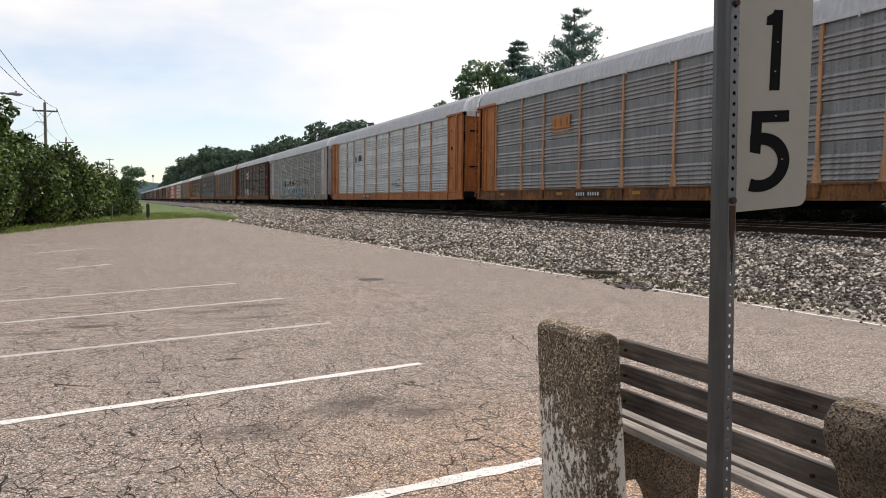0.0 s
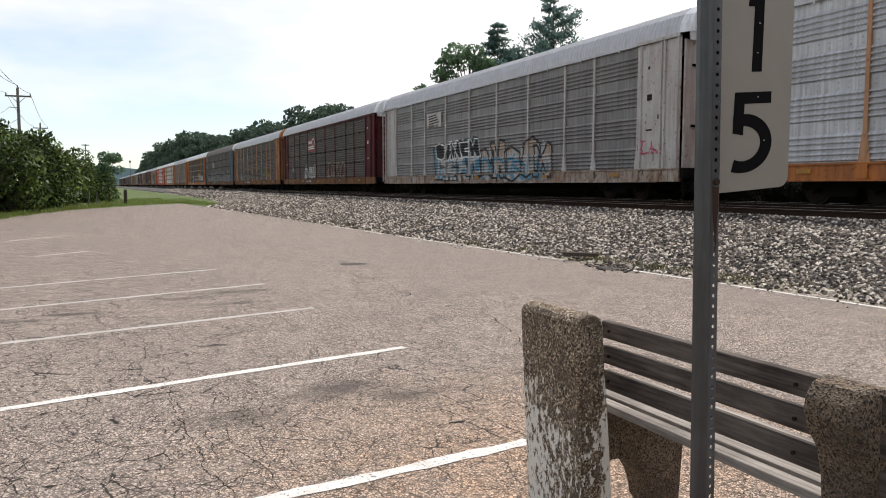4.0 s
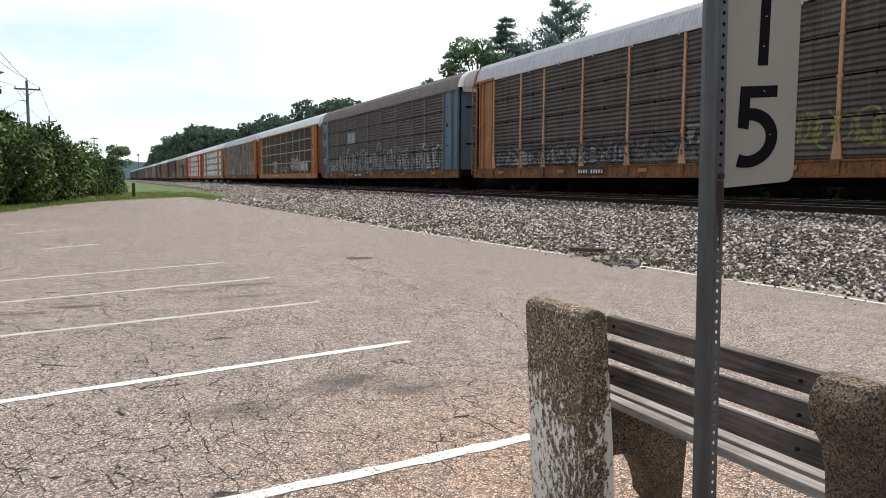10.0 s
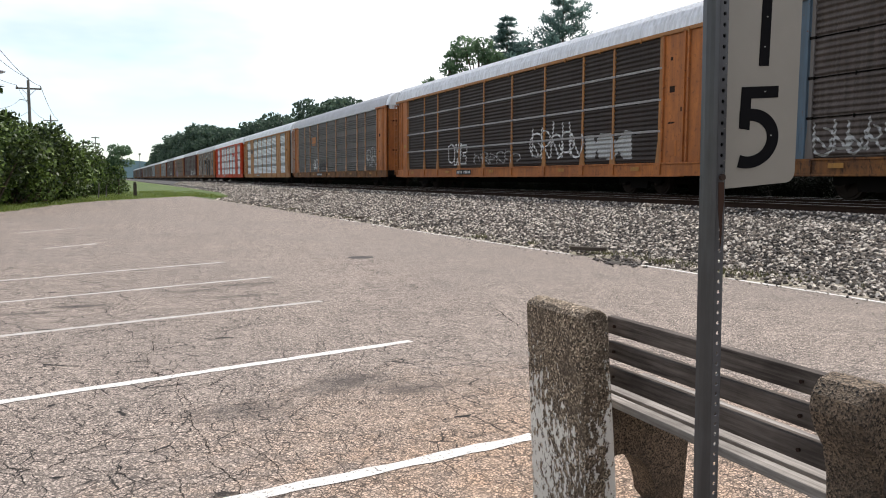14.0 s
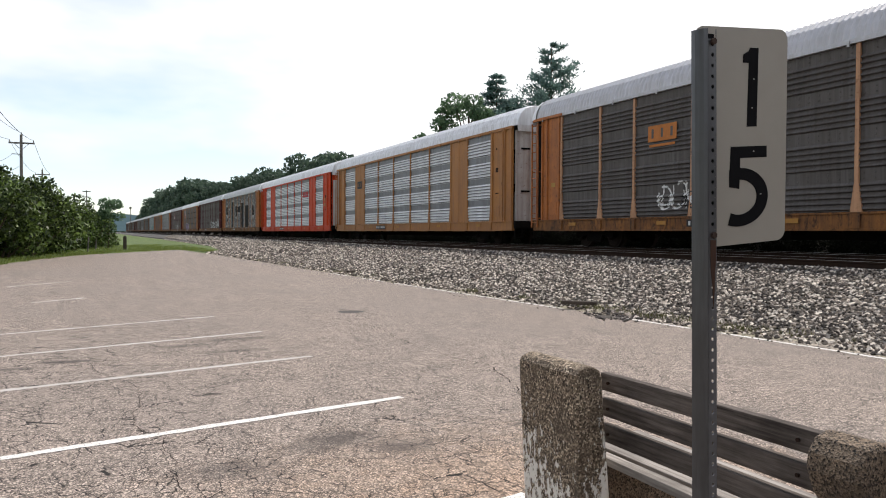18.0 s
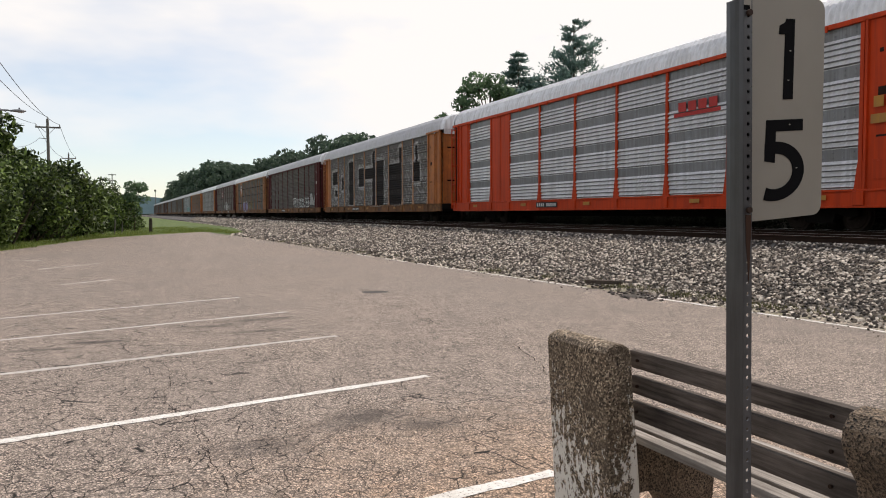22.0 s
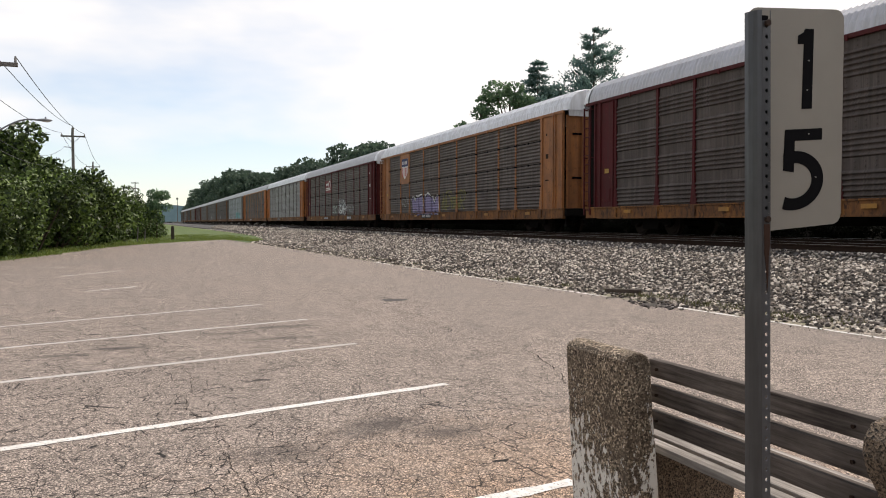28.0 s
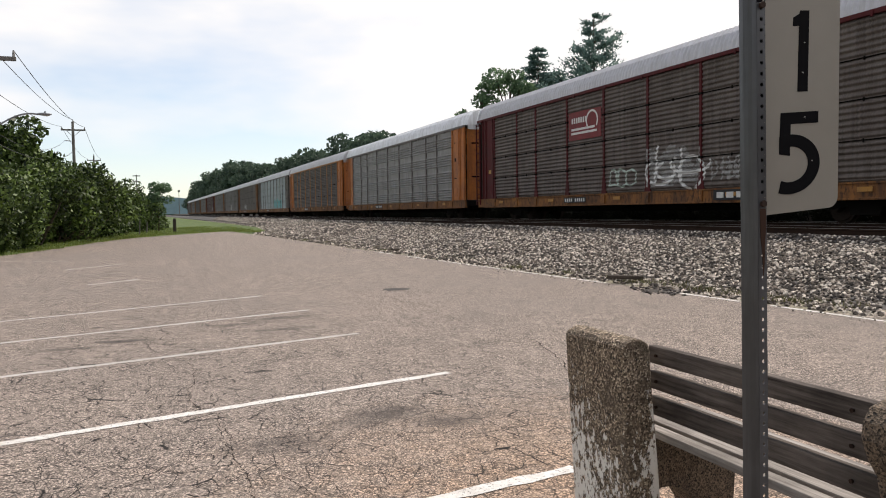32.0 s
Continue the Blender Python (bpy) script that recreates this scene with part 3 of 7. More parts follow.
crack(((.60, 4.42), (.67, 4.32), (.73, 4.12), (.78, 3.9), (.77, 3.68)), .003, 3)
crack(((.47, 5.57), (.62, 5.62), (.74, 5.80)), .0025, 4)
crack(((-1.2, 4.3), (-.7, 4.45), (-.35, 4.30), (-.12, 4.55), (.05, 4.8)), .003, 5)
crack(((3.0, 34.0), (3.24, 28.05), (3.55, 21.97), (3.58, 16.53), (3.85, 12.91), (4.03, 10.83), (4.0, 8.2), (3.6, 6.0)), .006, 6)
crack(((-.9, 24.0), (-.6, 18.46), (-.27, 15.66), (-.11, 13.21), (.2, 10.2), (.38, 7.6), (.46, 5.94)), .004, 7)
crack(((-3.0, 12.5), (-1.0, 12.9), (1.5, 12.6), (3.85, 12.9), (6.5, 12.6)), .004, 9)
crack(((-2.5, 8.2), (-1.0, 7.7), (.4, 7.6), (1.6, 7.9), (3.4, 7.7), (5.0, 8.0)), .003, 10)

# white edge line, broken where stones have spilled over it
rnd = random.Random(4)
for a, b in ((-3, 8.9), (9.5, 11.2), (13.0, 21.5), (22.3, 24.2), (25.5, 27.5)):
    vs, fs = [], []
    n = int((b - a) / 0.2)
    for i in range(n + 1):
        y = a + (b - a) * i / n
        for s in (-0.10, -0.01):
            vs.append((edge_x(y) + s + rnd.uniform(-0.014, 0.014), y, 0.005))
        if i:
            fs.append((2 * i - 2, 2 * i - 1, 2 * i + 1, 2 * i))
    tagged(new("edge_line", arrays_mesh("edge_line", vs, fs, M_LINE)), "broken white edge line along the ballast", "edge line", "edge lines", "structure")

# ---- ballast stones, as loose geometry ----


def stones(name, pts, sizes, mat, label, category):
    """Many small angular stones in one mesh."""
    rs = np.random.RandomState(7)
    base = np.array([(1, 0, -.4), (-.5, .87, -.4), (-.5, -.87, -.4), (.55, .75, .45), (-.9, 0, .5), (.5, -.8, .5), (0.05, 0, .95)])
    tri = [(0, 3, 5), (3, 6, 5), (3, 4, 6), (4, 5, 6), (0, 1, 3), (1, 4, 3), (1, 2, 4), (2, 5, 4), (2, 0, 5)]
    n = len(pts)
    a = rs.uniform(0, 6.28, n)
    ca, sa = np.cos(a), np.sin(a)
    jit = base[None] * rs.uniform(0.6, 1.25, (n, 7, 3))
    t = rs.uniform(-0.5, 0.5, n)
    x = jit[..., 0] * ca[:, None] - jit[..., 1] * sa[:, None]
    y = jit[..., 0] * sa[:, None] + jit[..., 1] * ca[:, None]
    z = jit[..., 2] * 0.8 + x * t[:, None] * 0.6
    vs = np.stack([x, y, z], -1) * np.array(sizes)[:, None, None] + np.array(pts)[:, None, :]
    idx = (np.arange(n)[:, None, None] * 7 + np.array(tri)[None]).reshape(-1, 3)
    ob = new(name, arrays_mesh(name, vs.reshape(-1, 3).tolist(), idx.tolist(), mat))
    return tagged(ob, label, category, kind="stuff")


rs = np.random.RandomState(3)
pts, sz = [], []
for y0, y1, dens, s0, s1 in ((4, 20, 470, .026, .050), (20, 40, 260, .032, .058), (40, 75, 95, .046, .085), (75, 150, 30, .08, .14)):
    n = int((y1 - y0) * 3.8 * dens)
    for yy, u, q in zip(rs.uniform(y0, y1, n), rs.uniform(0.0, 1.05, n), rs.uniform(s0, s1, n)):
        xb = bank_x(yy)
        x = xb[0] - 0.5 + (13.4 - xb[0]) * u
        if u < 0.2 and rs.rand() < 0.62 - u * 2.8:
            continue
        z = float(np.interp(x, (xb[0] - .55, *xb[:7]), (0.0, *BANK_Z[:7])))
        pts.append((x, yy, z + q * 0.25))
        sz.append(q)
stones("ballast_stones", pts, sz, M_STONE, "loose crushed grey and white railway ballast stones", "ballast")
pts, sz = [], []
for k in range(260):
    yy = rs.uniform(5, 45)
    pts.append((edge_x(yy) - abs(rs.normal(0, 0.22)), yy, 0.008))
    sz.append(rs.uniform(0.008, 0.026))
stones("spilled_stones", pts, sz, M_STONE, "scattered pale stones spilled on the lot edge", "gravel")

# weeds at the lot edge


def blades(name, spots, mat, label, h0, h1, per):
    r = random.Random(9)
    vs, fs = [], []
    for x, y, z, rad in spots:
        for i in range(per):
            a, q = r.uniform(0, 6.28), rad * math.sqrt(r.random())
            px, py = x + q * math.cos(a), y + q * math.sin(a)
            h, w, b = r.uniform(h0, h1), r.uniform(0.006, 0.014), r.uniform(0, 6.28)
            dx, dy = math.cos(b), math.sin(b)
            k = len(vs)
            vs += [(px - dx * w, py - dy * w, z), (px + dx * w, py + dy * w, z), (px + dy * h * 0.5, py - dx * h * 0.5, z + h)]
            fs.append((k, k + 1, k + 2))
    return tagged(new(name, arrays_mesh(name, vs, fs, mat)), label, "weeds", kind="stuff")


M_WEED = leaf_mat("weeds", (0.07, 0.075, 0.03), (0.18, 0.17, 0.08))
spots = [(edge_x(y) + 0.25 + random.uniform(-.15, .5), y, 0.05, 0.3) for y in (7.2, 8.0, 8.6, 9.1, 9.4, 10.0, 10.4, 10.7, 11.0, 11.6, 11.9, 12.2, 12.6, 13.5, 15.0, 17.2, 20.5, 22.0, 24.5, 26.0, 27.5, 29.0, 31.0, 33.5, 36.0, 40.0)]
blades("weeds", spots, M_WEED, "dry green weeds at the edge of the ballast", 0.03, 0.11, 70)
gs = random.Random(5)
spots = []
for k in range(620):
    x = gs.uniform(-5.5, 8.5)
    ye = float(np.interp(x, (-5.6, -4.2, -2.6, -1, 1, 2, 4, 6.2, 7.6, 8.4), (32, 38, 47, 53, 57, 59, 63, 66.5, 60, 61)))
    spots.append((x, ye + 0.2 + gs.uniform(0, 1) ** 1.6 * 26, 0.02, 0.6))
blades("grass_tufts", spots, leaf_mat("lawn_blades", (0.08, 0.13, 0.02), (0.26, 0.30, 0.07)), "sunlit grass at the end of the lot", 0.06, 0.20, 34)

# ---- tracks ----
RAIL_PROFILE = [(-.07, 0), (.07, 0), (.07, .018), (.012, .04), (.012, .125), (.036, .14), (.036, .17), (-.036, .17), (-.036, .14), (-.012, .125), (-.012, .04), (-.07, .018)]
rail_bm = bmesh.new()
prism(rail_bm, RAIL_PROFILE, "y", -60, 700)
ME_RAIL = mesh_of("rail", rail_bm, M_RAIL)
hb = bmesh.new()
box(hb, -.034, .034, -60, 700, 0.17, 0.173)
ME_HEAD = mesh_of("rail_head", hb, M_RAILTOP)
tb = bmesh.new()
box(tb, -1.22, 1.22, -.11, .11, -.17, 0, 0.012)
ME_TIE = mesh_of("tie", tb, M_TIE)
pb = bmesh.new()
box(pb, -.18, .18, -.09, .09, 0, .012)
for sx in (-.1, .1):
    for sy in (-.05, .05):
        box(pb, sx - .012, sx + .012, sy - .012, sy + .012, .012, .03)
ME_PLATE = mesh_of("tie_plate", pb, M_RAIL)
for nm, cx, lab in (("railway_track", NEAR_C, "empty railway track with rusty rails on timber ties"), ("railway_track", FAR_C, "railway track carrying the freight train")):
    tr = thing(nm, lab, "track", "railway tracks", m=pose(cx, 0, RAIL_Z - 0.173))
    for s in (-.7525, .7525):
        r = put("rail", ME_RAIL, tr, pose(s, 0, 0), label="rust-brown steel rail")
        put("rail_head", ME_HEAD, r, label="polished running surface")
    for k in range(110 if cx == NEAR_C else 60):
        put("tie", ME_TIE, tr, pose(0, 1.0 + k * 0.55, -0.004))
    if cx == NEAR_C:
        for k in range(60):
            put("tie_plate", ME_PLATE, tr, pose(-.7525, 1.0 + k * 0.55, 0.013))

# loose timber lying on the stones, and the hole in the asphalt edge
bm = bmesh.new()
box(bm, -.36, .36, -.06, .06, 0, .07, .012)
t = thing("old_timber", "weathered dark timber lying on the ballast", "timber", m=pose(8.78, 12.74, 0.10, 2, 0, -48))
part("plank", bm, M_TIE, t)
bm = bmesh.new()
box(bm, -.3, .3, -.06, .06, 0, .05, .012)
t = thing("old_timber", "short dark timber half buried in the ballast", "timber", m=pose(8.4, 26.5, 0.1, 3, 0, 40))
part("plank", bm, M_TIE, t)
M_HOLEDIRT = speckled("pothole_dirt", (0.008, 0.007, 0.006), (0.075, 0.06, 0.045), 40.0, bumpy=0.8)
vs, fs = [], []
for i in range(28):
    a = i / 28 * 6.283
    r_ = 0.75 + 0.25 * noise.noise(Vector((math.cos(a) * 2, math.sin(a) * 2, 1)))
    vs.append((8.50 + 0.24 * r_ * math.cos(a) + 0.05 * math.sin(5 * a), 11.30 + 0.62 * r_ * math.sin(a) + 0.06 * math.cos(7 * a), 0.006))
fs = [tuple(range(28))]
tagged(new("asphalt_hole", arrays_mesh("asphalt_hole", vs, fs, M_HOLEDIRT)), "broken hole with dirt at the asphalt edge", "pothole", kind="structure")
hr = random.Random(31)
hp = [(8.50 + .30 * math.cos(a) * hr.uniform(.5, 1.25), 11.30 + .66 * math.sin(a) * hr.uniform(.5, 1.2), .012) for a in (hr.uniform(0, 6.28) for k in range(46))]
stones("asphalt_rubble", hp, [hr.uniform(.018, .055) for k in hp], speckled("broken_asphalt", (0.012, 0.010, 0.009), (0.13, 0.11, 0.10), 60.0, bumpy=0.6), "dark broken lumps of asphalt round the hole", "rubble")
vs = []
for i in range(24):
    a = i / 24 * 6.283
    r_ = 0.8 + 0.3 * noise.noise(Vector((math.cos(a) * 2, math.sin(a) * 2, 5)))
    vs.append((4.42 + 0.34 * r_ * math.cos(a), 13.95 + 0.30 * r_ * math.sin(a), 0.005))
tagged(new("asphalt_patch", arrays_mesh("asphalt_patch", vs, [tuple(range(24))], plain("patch_tar", (0.07, 0.06, 0.055), 0.85))), "small dark tar patch on the lot", "asphalt patch", kind="structure")

# ---- sign on its channel post ----


def platform_sign():
    t = thing("number_sign", "white metal number sign on a perforated galvanised channel post", "sign", m=pose(1.32, 1.46, 0))
    skew = math.tan(radians(4.5))  # the plate is bent askew on its post

    def plate_pts(pts):
        return [(x, z + (x - 0.16) * skew) for x, z in pts]

    def rounded(x0, x1, z0, z1, r, k=6):
        out = []
        for cx, cz, a0 in ((x1 - r, z0 + r, -90), (x1 - r, z1 - r, 0), (x0 + r, z1 - r, 90), (x0 + r, z0 + r, 180)):
            out += [(cx + r * math.cos(radians(a0 + q * 90 / (k - 1))), cz + r * math.sin(radians(a0 + q * 90 / (k - 1)))) for q in range(k)]
        return out

    bm = bmesh.new()
    prism(bm, plate_pts(rounded(0.010, 0.322, 1.488, 2.034, 0.028)), "y", 0.0, 0.003)
    plate = part("sign_plate", bm, M_SIGN, t, "grey-white reflective plate with rounded corners")
    # digits: plain outlines
    bm = bmesh.new()
    one = [(0.183, 1.785), (0.216, 1.785), (0.219, 1.984), (0.190, 1.984), (0.187, 1.976), (0.168, 1.967), (0.167, 1.946), (0.187, 1.946)]
    prism(bm, plate_pts(one), "y", -0.0014, -0.0002)
    part("digit_one", bm, M_BLACK, plate, "black digit 1")
    bm = bmesh.new()
    bar = [(0.130, 1.735), (0.252, 1.735), (0.252, 1.706), (0.162, 1.706), (0.160, 1.628), (0.126, 1.634)]
    prism(bm, plate_pts(bar), "y", -0.0014, -0.0002)
    arc = [k / 32 for k in range(33)]
    ring_o = [(0.161 + 0.097 * math.cos(radians(111 - 223 * u)), 1.607 + 0.074 * math.sin(radians(111 - 223 * u))) for u in arc]
    ring_i = [(0.161 + 0.059 * math.cos(radians(126 - 244 * u)), 1.607 + 0.044 * math.sin(radians(126 - 244 * u))) for u in arc]
    prism(bm, plate_pts(ring_o + ring_i[::-1]), "y", -0.0018, -0.0002)
    part("digit_five", bm, M_BLACK, plate, "black digit 5")
    # small chips in the vinyl
    for x, z in ((0.2035, 1.905), (0.199, 1.832), (0.206, 1.722), (0.232, 1.612)):
        bm = bmesh.new()
        prism(bm, plate_pts([(x - .0025, z - .001), (x + .002, z - .0016), (x + .0025, z + .001), (x - .002, z + .0016)]), "y", -0.0026, -0.0018)
        part("paint_chip", bm, M_STENCIL_CHIP, plate)
    # rounded channel post: a broad bowed web and a perforated flange
    bm = bmesh.new()
    web = [(0.004, -0.002), (0.0045, -0.014), (0.007, -0.026), (0.012, -0.035), (0.0205, -0.0405), (0.0205, -0.0375), (0.015, -0.033), (0.010, -0.025), (0.0075, -0.014), (0.007, -0.002)]
    prism(bm, web, "z", 0.0, 2.006)
    lean = pose(0, 0, 1.6) @ pose(0, 0, 0, 0, -1.05, 0) @ pose(0, 0, -1.6)
    post = part("channel_post", bm, M_POST, t, "grey galvanised steel channel", m=lean)
    # flange: cells with a round hole through each
    x0, x1, y0, y1, pitch, r, n = 0.0205, 0.0465, -0.0410, -0.0380, 0.0254, 0.0047, 12
    xc = 0.0345
    vs, fs = [], []
    for k in range(int(2.006 / pitch)):
        za, zb = k * pitch, (k + 1) * pitch
        zc = (za + zb) / 2
        ring = []
        for y in (y0, y1):
            b0 = len(vs)
            for q in range(n):
                a = radians(-135 + q * 360 / n)
                c, d = math.cos(a), math.sin(a)
                f = min((x1 - xc if c > 0 else xc - x0) / max(abs(c), 1e-6), pitch / 2 / max(abs(d), 1e-6))
                vs.append((xc + c * f, y, zc + d * f))
            for q in range(n):
                a = radians(-135 + q * 360 / n)
                vs.append((xc + r * math.cos(a), y, zc + r * math.sin(a)))
            ring.append(b0)
            for q in range(n):
                w = (q + 1) % n
                face = (b0 + q, b0 + w, b0 + n + w, b0 + n + q)
                fs.append(face if y == y0 else face[::-1])
        for q in range(n):
            w = (q + 1) % n
            fs.append((ring[0] + n + q, ring[0] + n + w, ring[1] + n + w, ring[1] + n + q))
    b0 = len(vs)
    vs += [(x1, y0, 0), (x1, y1, 0), (x1, y1, 2.006), (x1, y0, 2.006)]
    fs.append((b0, b0 + 1, b0 + 2, b0 + 3))
    put("perforated_flange", arrays_mesh("perforated_flange", vs, fs, M_POST), post, None, None, "flange with a row of round bolt holes")
    # added black strip, makes the upper bolt holes look dark inside
    bm = bmesh.new()
    box(bm, 0.0215, 0.0455, -0.0345, -0.0320, 1.50, 1.995)
    part("spacer", bm, M_BLACK, post, "dark rubber spacer behind the flange")
    hb = bmesh.new()
    bmesh.ops.create_cone(hb, cap_ends=True, segments=6, radius1=0.008, radius2=0.008, depth=0.008, matrix=Matrix.Rotation(radians(90), 4, "X"))
    me = mesh_of("bolt", hb, M_RUSTBOLT)
    for z in (1.51, 1.975):
        put("bolt", me, post, pose(xc, -0.0445, z))
    bm = bmesh.new()
    prism(bm, [(0.026, 1.498), (0.043, 1.498), (0.044, 1.45), (0.040, 1.42), (0.039, 1.37), (0.035, 1.33), (0.032, 1.39), (0.027, 1.43)], "y", -0.0422, -0.0413)
    part("rust_stain", bm, plain("rust_stain", (0.05, 0.022, 0.012), 0.9), post, "dark rust run below the plate")
    return t


platform_sign()

# ---- bench ----


def bench():
    t = thing("bench", "old park bench with flaking concrete legs and grey timber slats", "bench", m=pose(1.93, 2.62, 0))

    foot = [(.02, .538), (.07, .532), (.30, .522), (.46, .518), (.50, .46), (.49, .30), (.47, 0.0), (.36, 0.0)]
    foot += [(.12 + .20 * math.cos(radians(a)), .01 + .29 * math.sin(radians(a))) for a in range(8, 173, 15)] + [(-.09, 0.0)]

    def leg(outline, y0, y1, mat, label, name="leg", under=None, bev=0.018):
        bm = bmesh.new()
        prism(bm, outline, "y", y0, y1)
        sharp = [e for e in bm.edges if len(e.link_faces) == 2 and e.calc_face_angle() > 0.9]
        if bev:
            bmesh.ops.bevel(bm, geom=sharp, offset=bev, segments=2, affect="EDGES", profile=0.5)
        return part(name, bm, mat, under or t, label)

    upright = [(-.155, 0.0), (-.18, .45), (-.20, .80), (-.207, .948), (-.19, .968), (-.15, .982), (-.115, .978), (-.088, .962), (-.076, .935), (-.068, .80), (-.035, .45), (.0, 0.0)]
    a_ = leg(upright, -0.09, 0.356, M_CONC, "concrete end leg with flaking white paint", bev=0.010)
    leg([(-.05, .54)] + foot + [(-.058, .2)], 0.06, 0.22, M_AGG, "brown concrete seat support with an arched foot", "leg_foot", a_, 0)
    head = [(.0, 0.0), (.0, .40), (-.008, .55), (-.014, .64), (-.035, .73), (-.075, .79), (-.098, .85), (-.093, .90), (-.063, .94), (-.018, .955), (.03, .945), (.06, .91), (.07, .86), (.065, .80), (.085, .66), (.15, .56)]
    leg(head + [(.30, .522), (.46, .518), (.50, .46), (.49, .30), (.47, 0.0)], -1.25, -1.07, M_AGG, "exposed-aggregate concrete leg with a round head")
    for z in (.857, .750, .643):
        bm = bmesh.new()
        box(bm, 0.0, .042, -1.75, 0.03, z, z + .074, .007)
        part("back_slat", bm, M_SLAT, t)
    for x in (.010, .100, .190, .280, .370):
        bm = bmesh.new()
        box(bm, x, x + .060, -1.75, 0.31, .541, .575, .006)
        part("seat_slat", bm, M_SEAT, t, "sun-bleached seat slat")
    hb = bmesh.new()
    bmesh.ops.create_cone(hb, cap_ends=True, segments=8, radius1=0.007, radius2=0.005, depth=0.01, matrix=Matrix.Rotation(radians(90), 4, "Y"))
    me = mesh_of("bolt", hb, M_RAIL)
    for z in (.894, .787, .680):
        for y in (-0.03, -0.97, -1.22):
            put("bolt", me, t, pose(-.004, y, z))
    return t


bench()

# ---- vegetation ----


def leaf_cloud(rs, centres, radii, per, size, flat=0.7):
    """Small leaf quads thickest near the skin of a set of blobs."""
    vs, fs = [], []
    for c, r in zip(centres, radii):
        n = int(per * r * r)
        d = rs.normal(size=(n, 3))
        d /= np.linalg.norm(d, axis=1)[:, None]
        q = np.array(c) + d * (r * rs.uniform(0.45, 1.08, n) ** 0.6)[:, None] * np.array((1, 1, flat))
        a, b = rs.normal(size=(n, 3)), rs.normal(size=(n, 3))
        a /= np.linalg.norm(a, axis=1)[:, None]
        b = np.cross(a, b)
        b /= np.linalg.norm(b, axis=1)[:, None]
        s = size * rs.uniform(0.6, 1.3, n)[:, None]
        k = len(vs) * 1
        quad = np.stack([q - a * s, q + b * s * 0.55, q + a * s, q - b * s * 0.55], 1).reshape(-1, 3)
        vs.extend(quad.tolist())
        fs.extend((k + np.arange(n)[:, None] * 4 + np.arange(4)).tolist())
    return vs, fs


def branchy(bm, base, top, r0, r1, bend, seed, n=6):
    r = random.Random(seed)
    p, q = Vector(base), Vector(top)
    prev = p
    for i in range(1, n + 1):
        nxt = p.lerp(q, i / n) + Vector((r.uniform(-bend, bend), r.uniform(-bend, bend), 0)) * (1 if i < n else 0)
        rod(bm, prev, nxt, r0 + (r1 - r0) * (i - 1) / n, r0 + (r1 - r0) * i / n, 7)
        prev = nxt


def broadleaf(seed, h, spread, leaf, mat, per=60, gaps=0.5):
    """Trunk mesh and crown mesh of a broad-leaved tree standing at the origin."""
    rs = np.random.RandomState(seed)
    bm = bmesh.new()
    branchy(bm, (0, 0, -0.3), (0, 0, h * 0.8), h * 0.022, h * 0.006, h * 0.012, seed)
    cs, rr = [], []
    k = int(13 + 9 * (1 - gaps))
    for i in range(k):
        u = rs.uniform(0.32, 1.0)
        w = spread * (1.0 - 0.75 * abs(u - 0.55) ** 1.3 * 1.6)
        a, q = rs.uniform(0, 6.28), w * rs.uniform(0.15, 0.85)
        c = (q * math.cos(a), q * math.sin(a), h * u * 0.93)
        cs.append(c)
        rr.append(spread * rs.uniform(0.30, 0.52))
        rod(bm, (0, 0, h * u * 0.6), c, h * 0.007, h * 0.002, 5)
    vs, fs = leaf_cloud(rs, cs, rr, per, leaf)
    return mesh_of("trunk", bm, M_BARK), arrays_mesh("crown", vs, fs, mat)


def conifer(seed, h, spread, tiers, open_top, mat):
    """Whorls of upswept boughs with needle tufts; gaps between the tiers."""
    rs = np.random.RandomState(seed)
    bm = bmesh.new()
    rod(bm, (0, 0, -0.3), (0, 0, h), h * 0.013, h * 0.002, 8)
    vs, fs = [], []
    for i in range(tiers):
        u = i / (tiers - 1)
        z = h * (0.40 + 0.58 * u)
        L = spread * ((1 - u) ** 0.75 * 0.95 + 0.10) * (1 if not open_top else (0.75 + 0.5 * rs.rand()))
        for k in range(7 if open_top else 8):
            if open_top and rs.rand() < 0.12:
                continue
            a = rs.uniform(0, 6.28)
            ln_ = L * rs.uniform(0.6, 1.12)
            rise = ln_ * rs.uniform(0.25, 0.65) if open_top else -ln_ * 0.12
            e = np.array((ln_ * math.cos(a), ln_ * math.sin(a), rise))
            rod(bm, (0, 0, z), (e[0], e[1], z + e[2]), 0.05, 0.015, 4)
            n = int(20 + 52 * ln_)
            s = rs.uniform(0.25, 1.04, n)
            q = np.array((0, 0, z)) + s[:, None] * e + rs.normal(0, 0.16 + 0.06 * ln_, (n, 3)) * np.array((1, 1, 0.5))
            d1 = rs.normal(size=(n, 3)) * 0.5 + e / max(ln_, .1) + np.array((0, 0, 0.5))
            d1 /= np.linalg.norm(d1, axis=1)[:, None]
            d2 = np.cross(d1, rs.normal(size=(n, 3)))
            d2 /= np.linalg.norm(d2, axis=1)[:, None]
            sz_ = rs.uniform(0.18, 0.36, n)[:, None]
            b0 = len(vs)
            vs.extend(np.stack([q, q + d1 * sz_ * 0.6 + d2 * sz_ * 0.3, q + d1 * sz_ * 1.3, q + d1 * sz_ * 0.6 - d2 * sz_ * 0.3], 1).reshape(-1, 3).tolist())
            fs.extend((b0 + np.arange(n)[:, None] * 4 + np.arange(4)).tolist())
    return mesh_of("trunk", bm, M_BARK), arrays_mesh("crown", vs, fs, mat)


